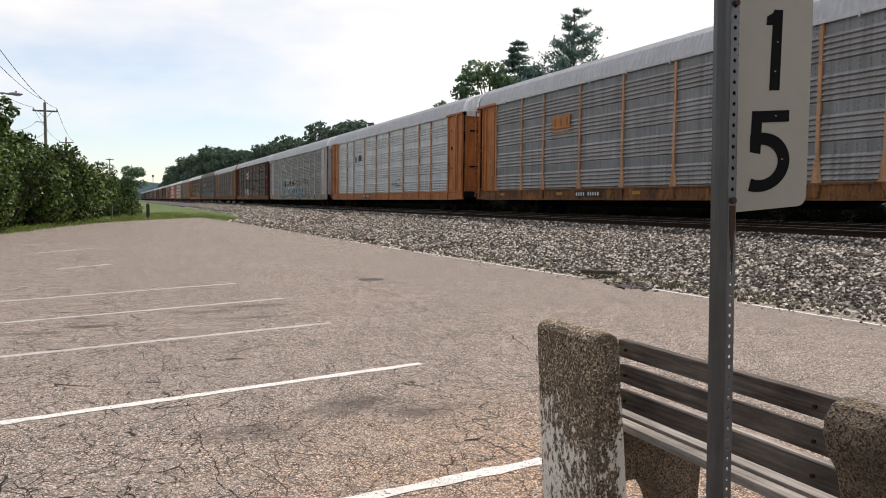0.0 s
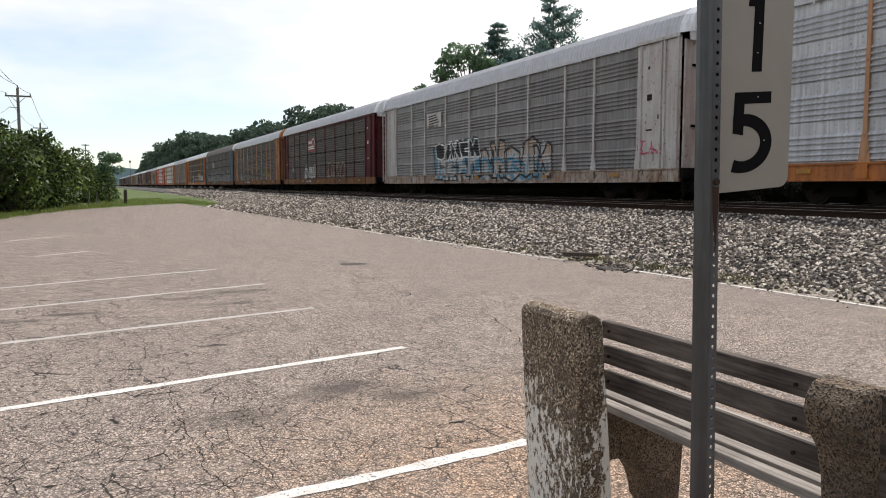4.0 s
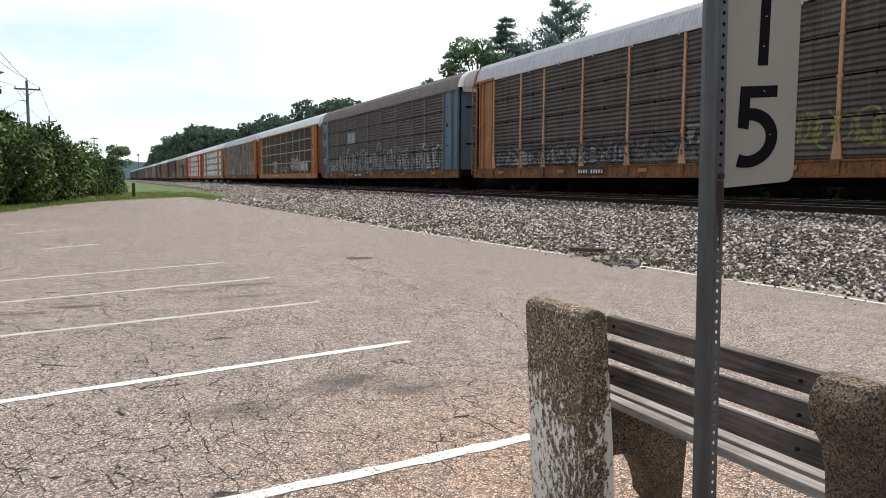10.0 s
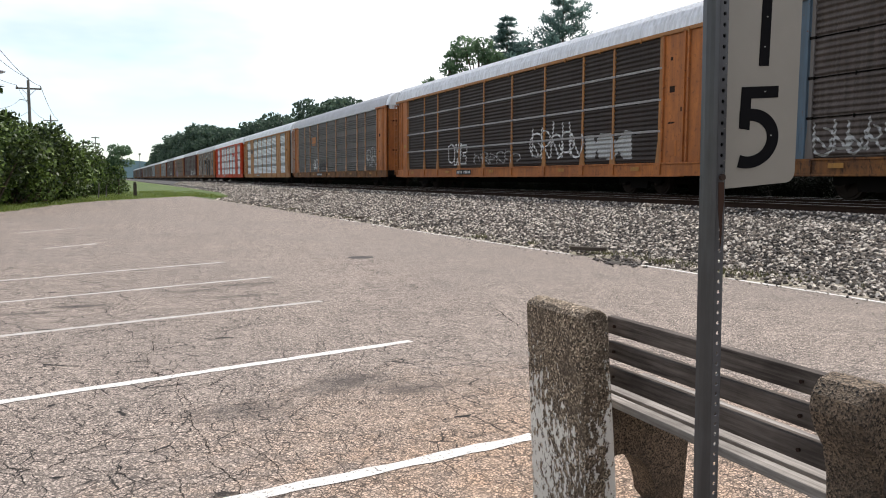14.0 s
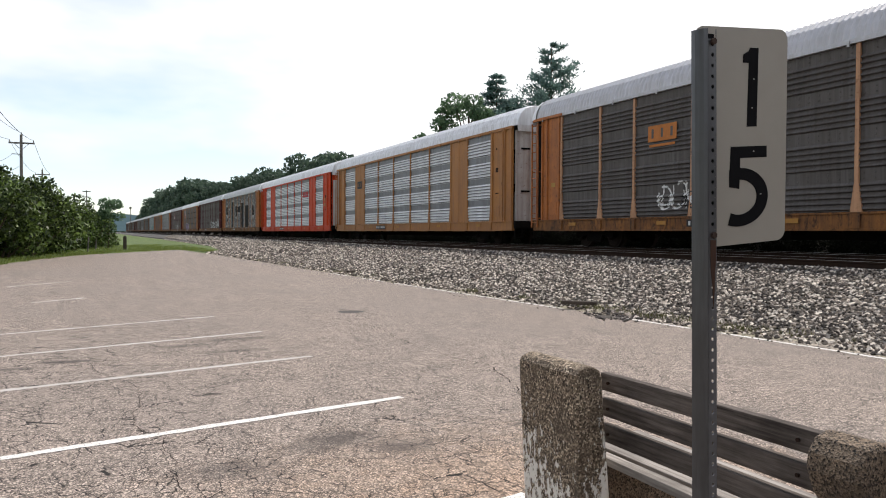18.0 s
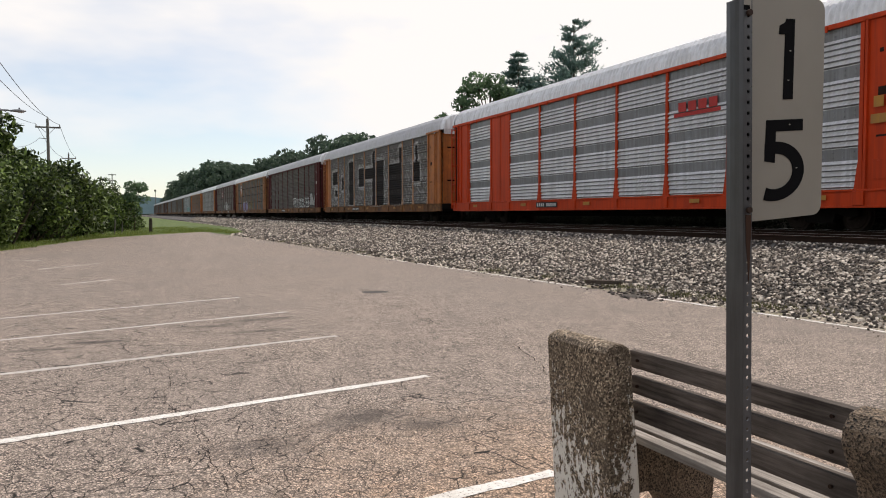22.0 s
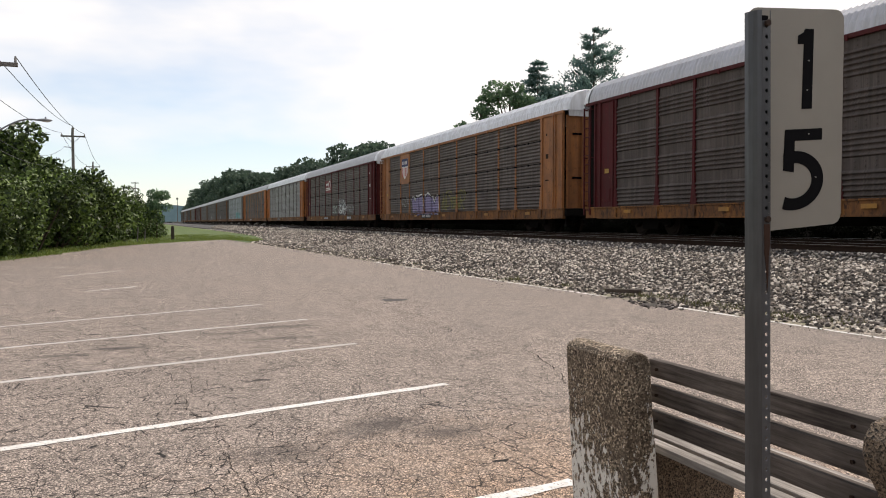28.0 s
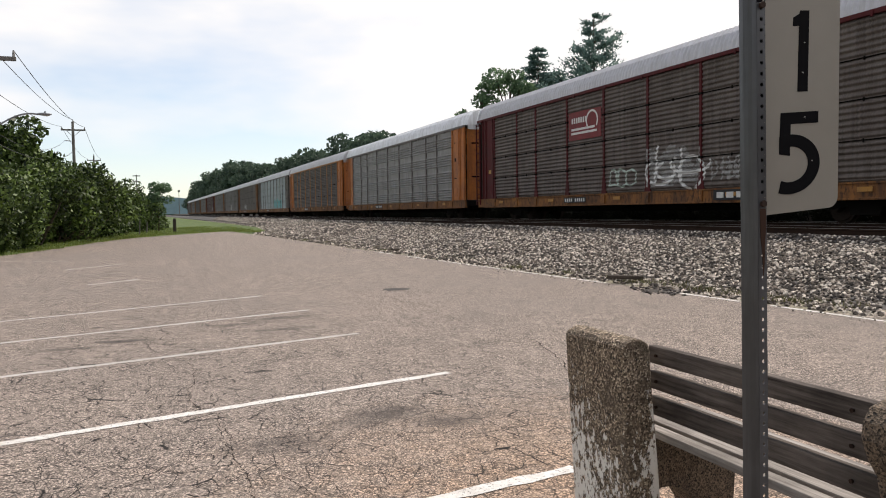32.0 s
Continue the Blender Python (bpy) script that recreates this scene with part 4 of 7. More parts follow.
def plant(meshes, name, label, category, x, y, z, scale=1.0, turn=0.0, group=""):
    t = thing(name, label, category, group, m=Matrix.LocRotScale((x, y, z), Euler((0, 0, turn)), (scale,) * 3))
    if meshes[0]:
        put("trunk", meshes[0], t)
    put("crown", meshes[1], t)
    return t


plant(conifer(11, 24.0, 5.6, 15, True, M_PINE), "pine_tree", "tall open pine with upswept dark green boughs", "tree", 49.8, 78.5, 0.4)
plant(conifer(12, 19.8, 4.2, 17, False, M_PINE), "spruce_tree", "pointed dark spruce beside the tall pine", "tree", 42.6, 79.0, 0.4)
plant(conifer(13, 17.5, 3.3, 18, False, M_PINE), "spruce_tree", "lower dark spruce between its taller neighbours", "tree", 46.0, 81.0, 0.4)
plant(broadleaf(21, 18.2, 3.4, 0.22, M_LEAF, 150, 0.6), "broadleaf_tree", "airy green broad-leaved tree behind the train", "tree", 38.6, 78.2, 0.4)
plant(broadleaf(22, 17.0, 2.6, 0.22, M_LEAF, 150, 0.6), "broadleaf_tree", "slender green broad-leaved tree behind the train", "tree", 35.6, 79.6, 0.4)

# wood along the far side of the railway
WOOD = [broadleaf(30 + k, 15.0, 5.2, 0.45, M_FAR, 26, 0.3) for k in range(4)]
wr = random.Random(8)
for y in (86, 92, 98, 103, 109, 113, 118, 124, 130, 137, 144, 152, 161, 171, 181, 192, 204, 218, 233, 250, 268, 288, 305, 322, 340, 362, 386, 410, 436, 465, 495, 525, 558, 590, 620):
    zt = float(np.interp(y, (86, 92, 100, 106, 114, 124, 133, 150, 185, 212, 247, 295, 352, 426, 505, 605, 650),
                         (10.2, 11.0, 11.3, 10.6, 14.6, 13.6, 12.4, 13.2, 13.7, 14.4, 16.4, 20.8, 20.6, 22.2, 21.0, 17.4, 13.5)))
    for row in (0, 1, 2):
        xx = 32 + row * wr.uniform(6, 10) + wr.uniform(-1, 1)
        top = zt * 1.04 * (1 if row == 0 else xx / 32 * 0.88) * wr.uniform(0.94, 1.05)
        plant(WOOD[wr.randrange(4)], "woodland_tree", "dark green tree in the wood beyond the railway", "tree", xx, y * (1 if row == 0 else xx / 32 * 0.97), 0.3, top / 15.0, wr.uniform(0, 6), "wood beyond the railway")

# hedgerow along the lot
def shrub(seed, h, w, leaf, per):
    rs = np.random.RandomState(seed)
    bm = bmesh.new()
    cs, rr = [], []
    for i in range(20):
        a, q, u = rs.uniform(0, 6.28), w * rs.uniform(0.0, 0.8), rs.uniform(0.10, 0.86)
        c = (q * math.cos(a), q * math.sin(a), h * u)
        cs.append(c)
        rr.append(min(w, h) * rs.uniform(0.26, 0.44))
        rod(bm, (q * 0.3 * math.cos(a), q * 0.3 * math.sin(a), 0), c, 0.05, 0.015, 5)
    vs, fs = leaf_cloud(rs, cs, rr, per, leaf, 0.85)
    return mesh_of("trunk", bm, M_BARK), arrays_mesh("crown", vs, fs, M_BUSH)


SHRUBS = [shrub(50 + k, 3.6, 2.5, 0.112, 470) for k in range(4)]
for k, (x, y, h) in enumerate(((-8.6, 30.5, 3.6), (-7.0, 34.2, 3.7), (-6.2, 38.5, 3.6), (-8.6, 36.0, 4.2), (-5.6, 42.5, 3.7), (-7.6, 43.0, 4.4), (-4.9, 46.8, 4.2), (-6.8, 48.5, 5.0),
                               (-4.2, 51.5, 4.5), (-5.8, 54.0, 4.9), (-3.6, 56.0, 4.5), (-3.0, 60.5, 3.9), (-1.9, 65.5, 3.5), (-1.0, 71.0, 3.4), (-0.4, 77.0, 3.2), (0.2, 84.0, 3.2), (-2.4, 74.0, 3.8))):
    plant(SHRUBS[k % 4], "hedge_shrub", "dense green shrub in the hedgerow beside the lot", "shrub", x, y, 0.0, h / 3.6, k * 1.3, "hedgerow shrubs")
plant(broadleaf(61, 6.9, 2.5, 0.16, M_BUSH, 300, 0.3), "hedge_tree", "dark rounded tree rising above the hedgerow", "tree", -7.5, 49.0, 0.0, 1.02)
plant(broadleaf(62, 6.4, 2.0, 0.16, M_BUSH, 260, 0.4), "hedge_tree", "small tree above the hedgerow", "tree", -6.4, 53.5, 0.0, 0.88)
plant(broadleaf(63, 5.0, 1.5, 0.14, M_LEAF, 300, 0.4), "hedge_tree", "thin leaning tree at the hedgerow's end", "tree", 0.9, 72.0, 0.0, 0.85)

# undergrowth behind the far track: shrub copies in near-black, the train's shade as colour
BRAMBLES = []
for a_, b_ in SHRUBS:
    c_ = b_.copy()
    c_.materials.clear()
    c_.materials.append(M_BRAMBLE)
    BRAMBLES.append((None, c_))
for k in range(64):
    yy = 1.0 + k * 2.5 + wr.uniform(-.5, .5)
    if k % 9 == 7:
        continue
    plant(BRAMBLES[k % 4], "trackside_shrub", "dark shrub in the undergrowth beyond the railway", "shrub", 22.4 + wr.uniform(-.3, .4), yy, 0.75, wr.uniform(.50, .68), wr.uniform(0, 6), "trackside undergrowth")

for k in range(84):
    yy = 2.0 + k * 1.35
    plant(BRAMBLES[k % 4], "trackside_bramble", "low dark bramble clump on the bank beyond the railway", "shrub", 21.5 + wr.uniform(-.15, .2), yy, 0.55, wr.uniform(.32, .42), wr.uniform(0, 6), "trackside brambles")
# added trees, unseen behind the camera: they dim reflections and sky light
for k in range(22):
    xx, yy = (-25 + wr.uniform(-2, 2), 16 - k * 5.0) if k < 13 else (-19 + (k - 13) * 4.6, -40 + wr.uniform(-2, 2))
    plant(WOOD[k % 4], "unseen_blocking_tree", "leafy green tree along the edge of the lot", "tree", xx, yy, 0.0, wr.uniform(.75, .95), wr.uniform(0, 6), "trees round the lot")

# ---- bollards and posts on the grass ----
bm = bmesh.new()
box(bm, -.13, .13, -.13, .13, 0, 1.05, .03)
t = thing("bollard", "short dark timber post on the grass", "post", m=pose(2.05, 66.5, 0))
part("post", bm, M_TIE, t)
bm = bmesh.new()
box(bm, -.1, .1, -.1, .1, 0, .12, .02)
part("cap", bm, M_TIE, t, m=pose(0, 0, 1.04))
for x, y, h in ((-0.6, 60.0, 1.1), (-0.1, 64.0, 1.0)):
    bm = bmesh.new()
    rod(bm, (0, 0, 0), (0.06, 0, h), 0.05, 0.04, 8)
    t = thing("fence_post", "thin leaning grey post before the hedgerow", "post", "old fence posts", m=pose(x, y, 0))
    part("post", bm, M_POLE, t)

# ---- utility poles, street lamp, wires ----


def utility_pole(x, y, top, arm, label, second=True):
    t = thing("utility_pole", label, "utility pole", "utility poles", m=pose(x, y, 0))
    bm = bmesh.new()
    rod(bm, (0, 0, 0), (-0.02, 0, top), 0.17, 0.11, 12)
    part("pole", bm, M_POLE, t)
    bm = bmesh.new()
    box(bm, -arm / 2, arm / 2, -0.06, 0.06, top - .80, top - .66, .01)
    a = part("crossarm", bm, M_POLE, t)
    for s in (-1, 1):
        bm = bmesh.new()
        rod(bm, (s * arm * 0.30, 0.07, top - .74), (0, 0.10, top - 1.35), 0.02, 0.02, 6)
        part("brace", bm, M_POLE, t)
    for s in (-.47, .06, .47):
        bm = bmesh.new()
        z = top - .66 if abs(s) > .1 else top
        rod(bm, (s * arm if abs(s) > .1 else 0, 0, z - .02), (s * arm if abs(s) > .1 else 0, 0, z + .22), 0.055, 0.03, 8)
        part("insulator", bm, plain("insulator", (0.25, 0.24, 0.23), 0.4), t)
    if second:
        bm = bmesh.new()
        rod(bm, (-.75, 0, top - 1.7), (.1, 0, top - 1.75), 0.03, 0.03, 6)
        part("side_bracket", bm, M_POLE, t)
    return (x, y, top)


PA = utility_pole(-6.05, 77.0, 10.0, 2.0, "weathered wooden utility pole with a crossarm above the hedge")
PB = utility_pole(-7.45, 130.0, 10.75, 2.0, "distant wooden utility pole with a crossarm", False)
PN = utility_pole(-5.25, 30.0, 7.64, 2.4, "near wooden utility pole with crossarm at the lot's side", False)


def wire(a, b, sag, r=0.012):
    cu = bpy.data.curves.new("wire", "CURVE")
    cu.dimensions, cu.bevel_depth, cu.bevel_resolution = "3D", r, 1
    sp = cu.splines.new("POLY")
    n = 14
    sp.points.add(n)
    for i in range(n + 1):
        u = i / n
        p = Vector(a).lerp(Vector(b), u) - Vector((0, 0, sag * 4 * u * (1 - u)))
        sp.points[i].co = (*p, 1)
    cu.materials.append(M_WIRE)
    tagged(new("power_line", cu), "thin black overhead power line between poles", "power line", "overhead power lines")


for s in (-.94, .94):
    wire((PN[0] + s * 1.2, 30, 7.2), (PA[0] + s, 77, 9.55), 0.5, 0.016)
    wire((PA[0] + s, 77, 9.55), (PB[0] + s, 130, 10.3), 0.6, 0.02)
wire((PN[0], 30, 7.85), (PA[0], 77, 10.2), 0.5, 0.016)
wire((PN[0] - .1, 30, 4.4), (PA[0], 77, 7.4), 0.9, 0.016)
wire((PN[0] - .1, 30, 3.6), (PA[0], 77, 5.6), 1.5, 0.03)
wire((PN[0] - .7, 30, 5.4), (PA[0] - .7, 77, 8.3), 1.2, 0.014)

t = thing("street_lamp", "grey cobra-head street lamp on a curved arm", "street lamp", m=pose(-4.75, 30.2, 0))
cu = bmesh.new()
prev = Vector((0, 0, 4.62))
for i in range(1, 9):
    u = i / 8
    nxt = Vector((1.28 * u, 0, 4.62 + 0.47 * math.sin(u * 1.9)))
    rod(cu, prev, nxt, 0.03, 0.03, 8)
    prev = nxt
part("arm", cu, M_GALV, t)
bm = bmesh.new()
bmesh.ops.create_uvsphere(bm, u_segments=14, v_segments=8, radius=1.0, matrix=pose(1.47, 0, 5.08) @ Matrix.Diagonal((.25, .10, .055, 1)))
hd_ = part("lamp_head", bm, M_GALV, t, "grey lamp housing", True)
bm = bmesh.new()
bmesh.ops.create_uvsphere(bm, u_segments=10, v_segments=6, radius=1.0, matrix=pose(1.53, 0, 5.045) @ Matrix.Diagonal((.12, .07, .04, 1)))
part("lens", bm, plain("lamp_lens", (0.5, 0.5, 0.48), 0.3), hd_, "clear lamp lens", True)
bm = bmesh.new()
rod(bm, (1.5, 0, 5.12), (1.5, 0, 5.19), 0.03, 0.025, 8)
part("photocell", bm, M_GALV, hd_)

# radio mast and far signal post
t = thing("radio_mast", "thin distant mast over the hedge", "mast", m=pose(-3.3, 300, 0))
bm = bmesh.new()
rod(bm, (0, 0, 0), (0, 0, 16), 0.28, 0.18, 6)
part("mast", bm, M_POLE, t)
for z in (11.0, 13.5, 15.5):
    bm = bmesh.new()
    box(bm, -1.3, 1.3, -.2, .2, z, z + .3)
    part("crossarm", bm, M_POLE, t)
t = thing("signal_post", "slim distant post beside the railway", "mast", m=pose(15.6, 420, 0))
bm = bmesh.new()
rod(bm, (0, 0, 0), (0, 0, 14), 0.2, 0.15, 6)
part("mast", bm, M_POLE, t)
bm = bmesh.new()
box(bm, -.5, .5, -.2, .2, 13, 14)
part("signal_head", bm, M_POLE, t)

# ---- the freight train: covered car carriers ----
POSTS = (-11.3, -8.8, -6.9, -4.14, -1.38, 1.38, 4.14, 6.9, 8.8, 11.3)
Z0, Z1 = 1.06, 5.08
FACE = -1.50
rust = (0.07, 0.045, 0.03)
C_SILVER = painted("galvanised_panel", (0.72, 0.73, 0.745), (0.42, 0.41, 0.405), 0.28, 0.45, 0.3, dashes=0.35)
C_BRIGHT = painted("banded_panel", (0.60, 0.61, 0.63), (0.30, 0.29, 0.285), 0.4, 0.45, 0.3, dashes=0.5)
C_MIDDLE = painted("greyed_panel", (0.40, 0.395, 0.39), (0.20, 0.18, 0.165), 0.45, 0.5, 0.3, dashes=0.6)
C_GREY = painted("grey_panel", (0.27, 0.265, 0.26), (0.14, 0.125, 0.115), 0.5, 0.5, 0.2, dashes=0.7)
C_DULL = painted("dull_panel", (0.122, 0.113, 0.107), (0.07, 0.058, 0.050), 0.5, 0.6, 0.25, dashes=0.5)
C_BROWN = painted("brown_panel", (0.122, 0.101, 0.090), (0.055, 0.041, 0.034), 0.65, 0.7, 0.05, dashes=0.75)
C_TAN = painted("tan_brown_panel", (0.155, 0.132, 0.117), (0.066, 0.050, 0.042), 0.6, 0.7, 0.05, dashes=0.75)
C_DARK = painted("dark_panel", (0.052, 0.044, 0.040), (0.045, 0.032, 0.026), 0.6, 0.8, 0.05, dashes=0.5)
C_BLUE = painted("bluish_panel", (0.27, 0.32, 0.335), (0.15, 0.15, 0.15), 0.4, 0.45, 0.4, dashes=0.4)
C_LETTER = painted("faded_letter_panel", (0.155, 0.148, 0.142), (0.08, 0.066, 0.058), 0.55, 0.7, 0.1, dashes=0.5)
C_SEAM = painted("pale_seam_steel", (0.34, 0.33, 0.32), (0.18, 0.16, 0.15), 0.4, 0.6, 0.3)
P_ORANGE = painted("orange_paint", (0.47, 0.158, 0.034), (0.16, 0.060, 0.028), 0.6, 0.6, rust=0.7)
P_STICKER = plain("sticker_yellow", (0.36, 0.21, 0.035), 0.6)
P_AMBER = painted("amber_paint", (0.38, 0.150, 0.045), (0.13, 0.06, 0.032), 0.7, 0.6, rust=0.6)
P_POST = painted("faded_orange_post", (0.52, 0.29, 0.16), (0.24, 0.12, 0.065), 0.5, 0.65, rust=0.5)
# rusty orange for the far cars' ends, dulled to put distance into the paint
P_FARORANGE = painted("far_dulled_orange_paint", (0.20, 0.085, 0.03), (0.09, 0.05, 0.03), 0.6, 0.7, rust=0.5)
P_OCHRE = painted("ochre_paint", (0.38, 0.165, 0.042), (0.20, 0.10, 0.05), 0.45, 0.6, rust=0.2)
P_YELLOW = painted("yellow_paint", (0.42, 0.20, 0.03), (0.22, 0.12, 0.05), 0.4, 0.6, rust=0.3)
P_RED = painted("red_paint", (0.52, 0.048, 0.007), (0.25, 0.03, 0.01), 0.25, 0.55, rust=0.0, spec=0.15)
P_MAROON = painted("maroon_paint", (0.082, 0.010, 0.012), (0.05, 0.02, 0.018), 0.5, 0.65, rust=0.2, spec=0.15)
P_WHITE = painted("white_paint", (0.50, 0.485, 0.46), (0.28, 0.22, 0.19), 0.45, 0.6, rust=0.4)
P_BLUEG = painted("blue_grey_paint", (0.085, 0.135, 0.18), (0.07, 0.08, 0.09), 0.5, 0.6, rust=0.2)
P_STEEL = painted("steel_post", (0.155, 0.142, 0.132), (0.10, 0.083, 0.072), 0.5, 0.65, 0.1)
R_GREY = painted("grey_roof", (0.50, 0.50, 0.525), (0.35, 0.34, 0.33), 0.4, 0.5, 0.3)
R_WHITE = painted("pale_roof", (0.76, 0.77, 0.79), (0.40, 0.39, 0.38), 0.3, 0.5, 0.2)
R_RUST = painted("rusty_roof", (0.22, 0.205, 0.205), (0.17, 0.12, 0.10), 0.6, 0.7, 0.2, rust=0.5)
S_ORANGE = painted("orange_sill", (0.28, 0.115, 0.028), (0.06, 0.031, 0.020), 0.9, 0.75, rust=0.6, chip=(0.035, 0.019, 0.012))
S_WHITE = painted("white_sill", (0.42, 0.39, 0.34), (0.20, 0.09, 0.04), 0.8, 0.7, rust=0.8, chip=(0.10, 0.045, 0.02))
M_UNDER = painted("underframe", (0.010, 0.009, 0.008), (0.012, 0.010, 0.009), 0.5, 0.95, spec=0.05)
M_WHEEL = painted("wheel_steel", (0.026, 0.019, 0.015), (0.015, 0.011, 0.009), 0.5, 0.85, 0.0, spec=0.1)
M_PLATE = plain("stencil_plate", (0.012, 0.012, 0.012), 0.6)
M_STENCIL = plain("stencil_white", (0.62, 0.61, 0.58), 0.7)
G_WHITE = plain("white_spray", (0.46, 0.46, 0.445), 0.8, 0, 0.45, 14.0)
G_STARK = plain("stark_white_spray", (0.70, 0.70, 0.68), 0.8, 0, 0.25, 14.0)
G_FADE = plain("faded_white_spray", (0.33, 0.325, 0.31), 0.85, 0, 0.5, 10.0)
G_BLACK = plain("black_spray", (0.02, 0.02, 0.022), 0.7, 0, 0.3)
G_BLUE = plain("blue_spray", (0.10, 0.27, 0.38), 0.7, 0, 0.4)
G_PURPLE = plain("purple_spray", (0.30, 0.26, 0.42), 0.8, 0, 0.4)
G_NIGHT = plain("night_violet_spray", (0.045, 0.035, 0.08), 0.75, 0, 0.3)
G_PINK = plain("pink_spray", (0.55, 0.12, 0.18), 0.8, 0, 0.4)
G_OLIVE = plain("olive_spray", (0.22, 0.21, 0.07), 0.8, 0, 0.4)
G_SAND = plain("sand_spray", (0.46, 0.35, 0.27), 0.8, 0, 0.4)
L_ORANGE = plain("orange_mark", (0.46, 0.16, 0.03), 0.7)
L_RED = plain("red_mark", (0.42, 0.03, 0.025), 0.7)
L_NAVY = plain("navy_mark", (0.03, 0.04, 0.11), 0.7)


def rib_profile(style, z0=Z0, z1=Z1):
    """Depth and height of the pressed ribs of a side panel, from sill to top."""
    prof = []
    g = (z1 - z0) / 4
    for k in range(4):
        z = z0 + k * g
        if style == "S":
            # five sharp ribs, then a flat riveted band
            ribs, pitch = 5, 0.142
            start = z + 0.01
            prof.append((0.0, z + 0.001))
        else:
            ribs, pitch = 6, 0.158
            start = z + 0.045
            prof += [(0.05, z), (0.05, z + 0.026), (0.0, z + 0.028)]
        for i in range(ribs):
            a = start + i * pitch
            out = -0.050 if style == "S" else -0.040
            low, foot, tip, top = (0.10, 0.32, 0.44, 0.92) if style == "S" else (0.06, 0.36, 0.52, 0.96)
            prof += [(0.01, a + pitch * low), (out, a + pitch * foot), (out, a + pitch * tip), (0.01, a + pitch * top)]
    prof.append((0.0, z1))
    return prof


def rib_patch(vs, fs, style, y0, y1, z0, z1, lift):
    """Adds a coat of paint that follows the ribs, to be laid on a panel."""
    prof = rib_profile(style)
    zs = [z for d, z in prof]
    ds = [d for d, z in prof]
    cut = [z0] + [z for z in zs if z0 < z < z1] + [z1]
    for i, z in enumerate(cut):
        d = float(np.interp(z, zs, ds)) - lift
        vs += [(FACE + d, y0, z), (FACE + d, y1, z)]
        if i:
            k = len(vs) - 2
            fs.append((k - 2, k, k + 1, k - 1))


def corrugated(w, style, band=None, z0=Z0, z1=Z1):
    """One side panel of width w: ribs pressed outward, centred on y = 0."""
    prof = rib_profile(style, z0, z1)
    g = (z1 - z0) / 4
    vs, fs = [], []
    for i, (d, z) in enumerate(prof):
        vs += [(d, -w / 2, z), (d, w / 2, z)]
        if i:
            k = 2 * i
            fs.append((k - 2, k, k + 1, k - 1))
    if style == "S":
        # rivet heads along the flat bands
        for k in range(8):
            zc = z0 + k // 2 * g + (0.79 if k % 2 else 0.92)
            for q in range(int(w / 0.30)):
                y = -w / 2 + 0.2 + q * 0.30
                b0 = len(vs)
                vs += [(-0.004, y - .022, zc - .022), (-0.004, y + .022, zc - .022), (-0.004, y + .022, zc + .022), (-0.004, y - .022, zc + .022), (-0.022, y, zc)]
                fs += [(b0, b0 + 4, b0 + 1), (b0 + 1, b0 + 4, b0 + 2), (b0 + 2, b0 + 4, b0 + 3), (b0 + 3, b0 + 4, b0)]
    me = arrays_mesh("side_panel", vs, fs, C_BROWN)
    # dim reflection on the flats and shade under ribs, as a second material
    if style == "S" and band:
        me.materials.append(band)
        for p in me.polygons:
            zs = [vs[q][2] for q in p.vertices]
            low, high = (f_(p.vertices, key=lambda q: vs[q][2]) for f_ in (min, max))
            shade_face = vs[high][0] - vs[low][0] < -0.03  # undersides of the ribs, their shade put into the material
            if abs(p.normal.z) < 0.07 and max(zs) - min(zs) > 0.2 or len(p.vertices) == 3 or shade_face:
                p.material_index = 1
    return me


BAYS = [(a + b) / 2 for a, b in zip(POSTS, POSTS[1:])]
WIDTHS = [b - a for a, b in zip(POSTS, POSTS[1:])]
# duller copy of the panel metal, with shade and dim reflection in its tone
C_BAND = painted("dimmed_weathered_band", (0.24, 0.25, 0.265), (0.15, 0.145, 0.14), 0.5, 0.5, 0.4, dashes=0.5)
PANEL = {(round(w, 2), s): corrugated(w - 0.02, s) for w in set(round(x, 2) for x in WIDTHS) for s in "SB"}
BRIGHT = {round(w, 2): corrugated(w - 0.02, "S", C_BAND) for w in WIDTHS}


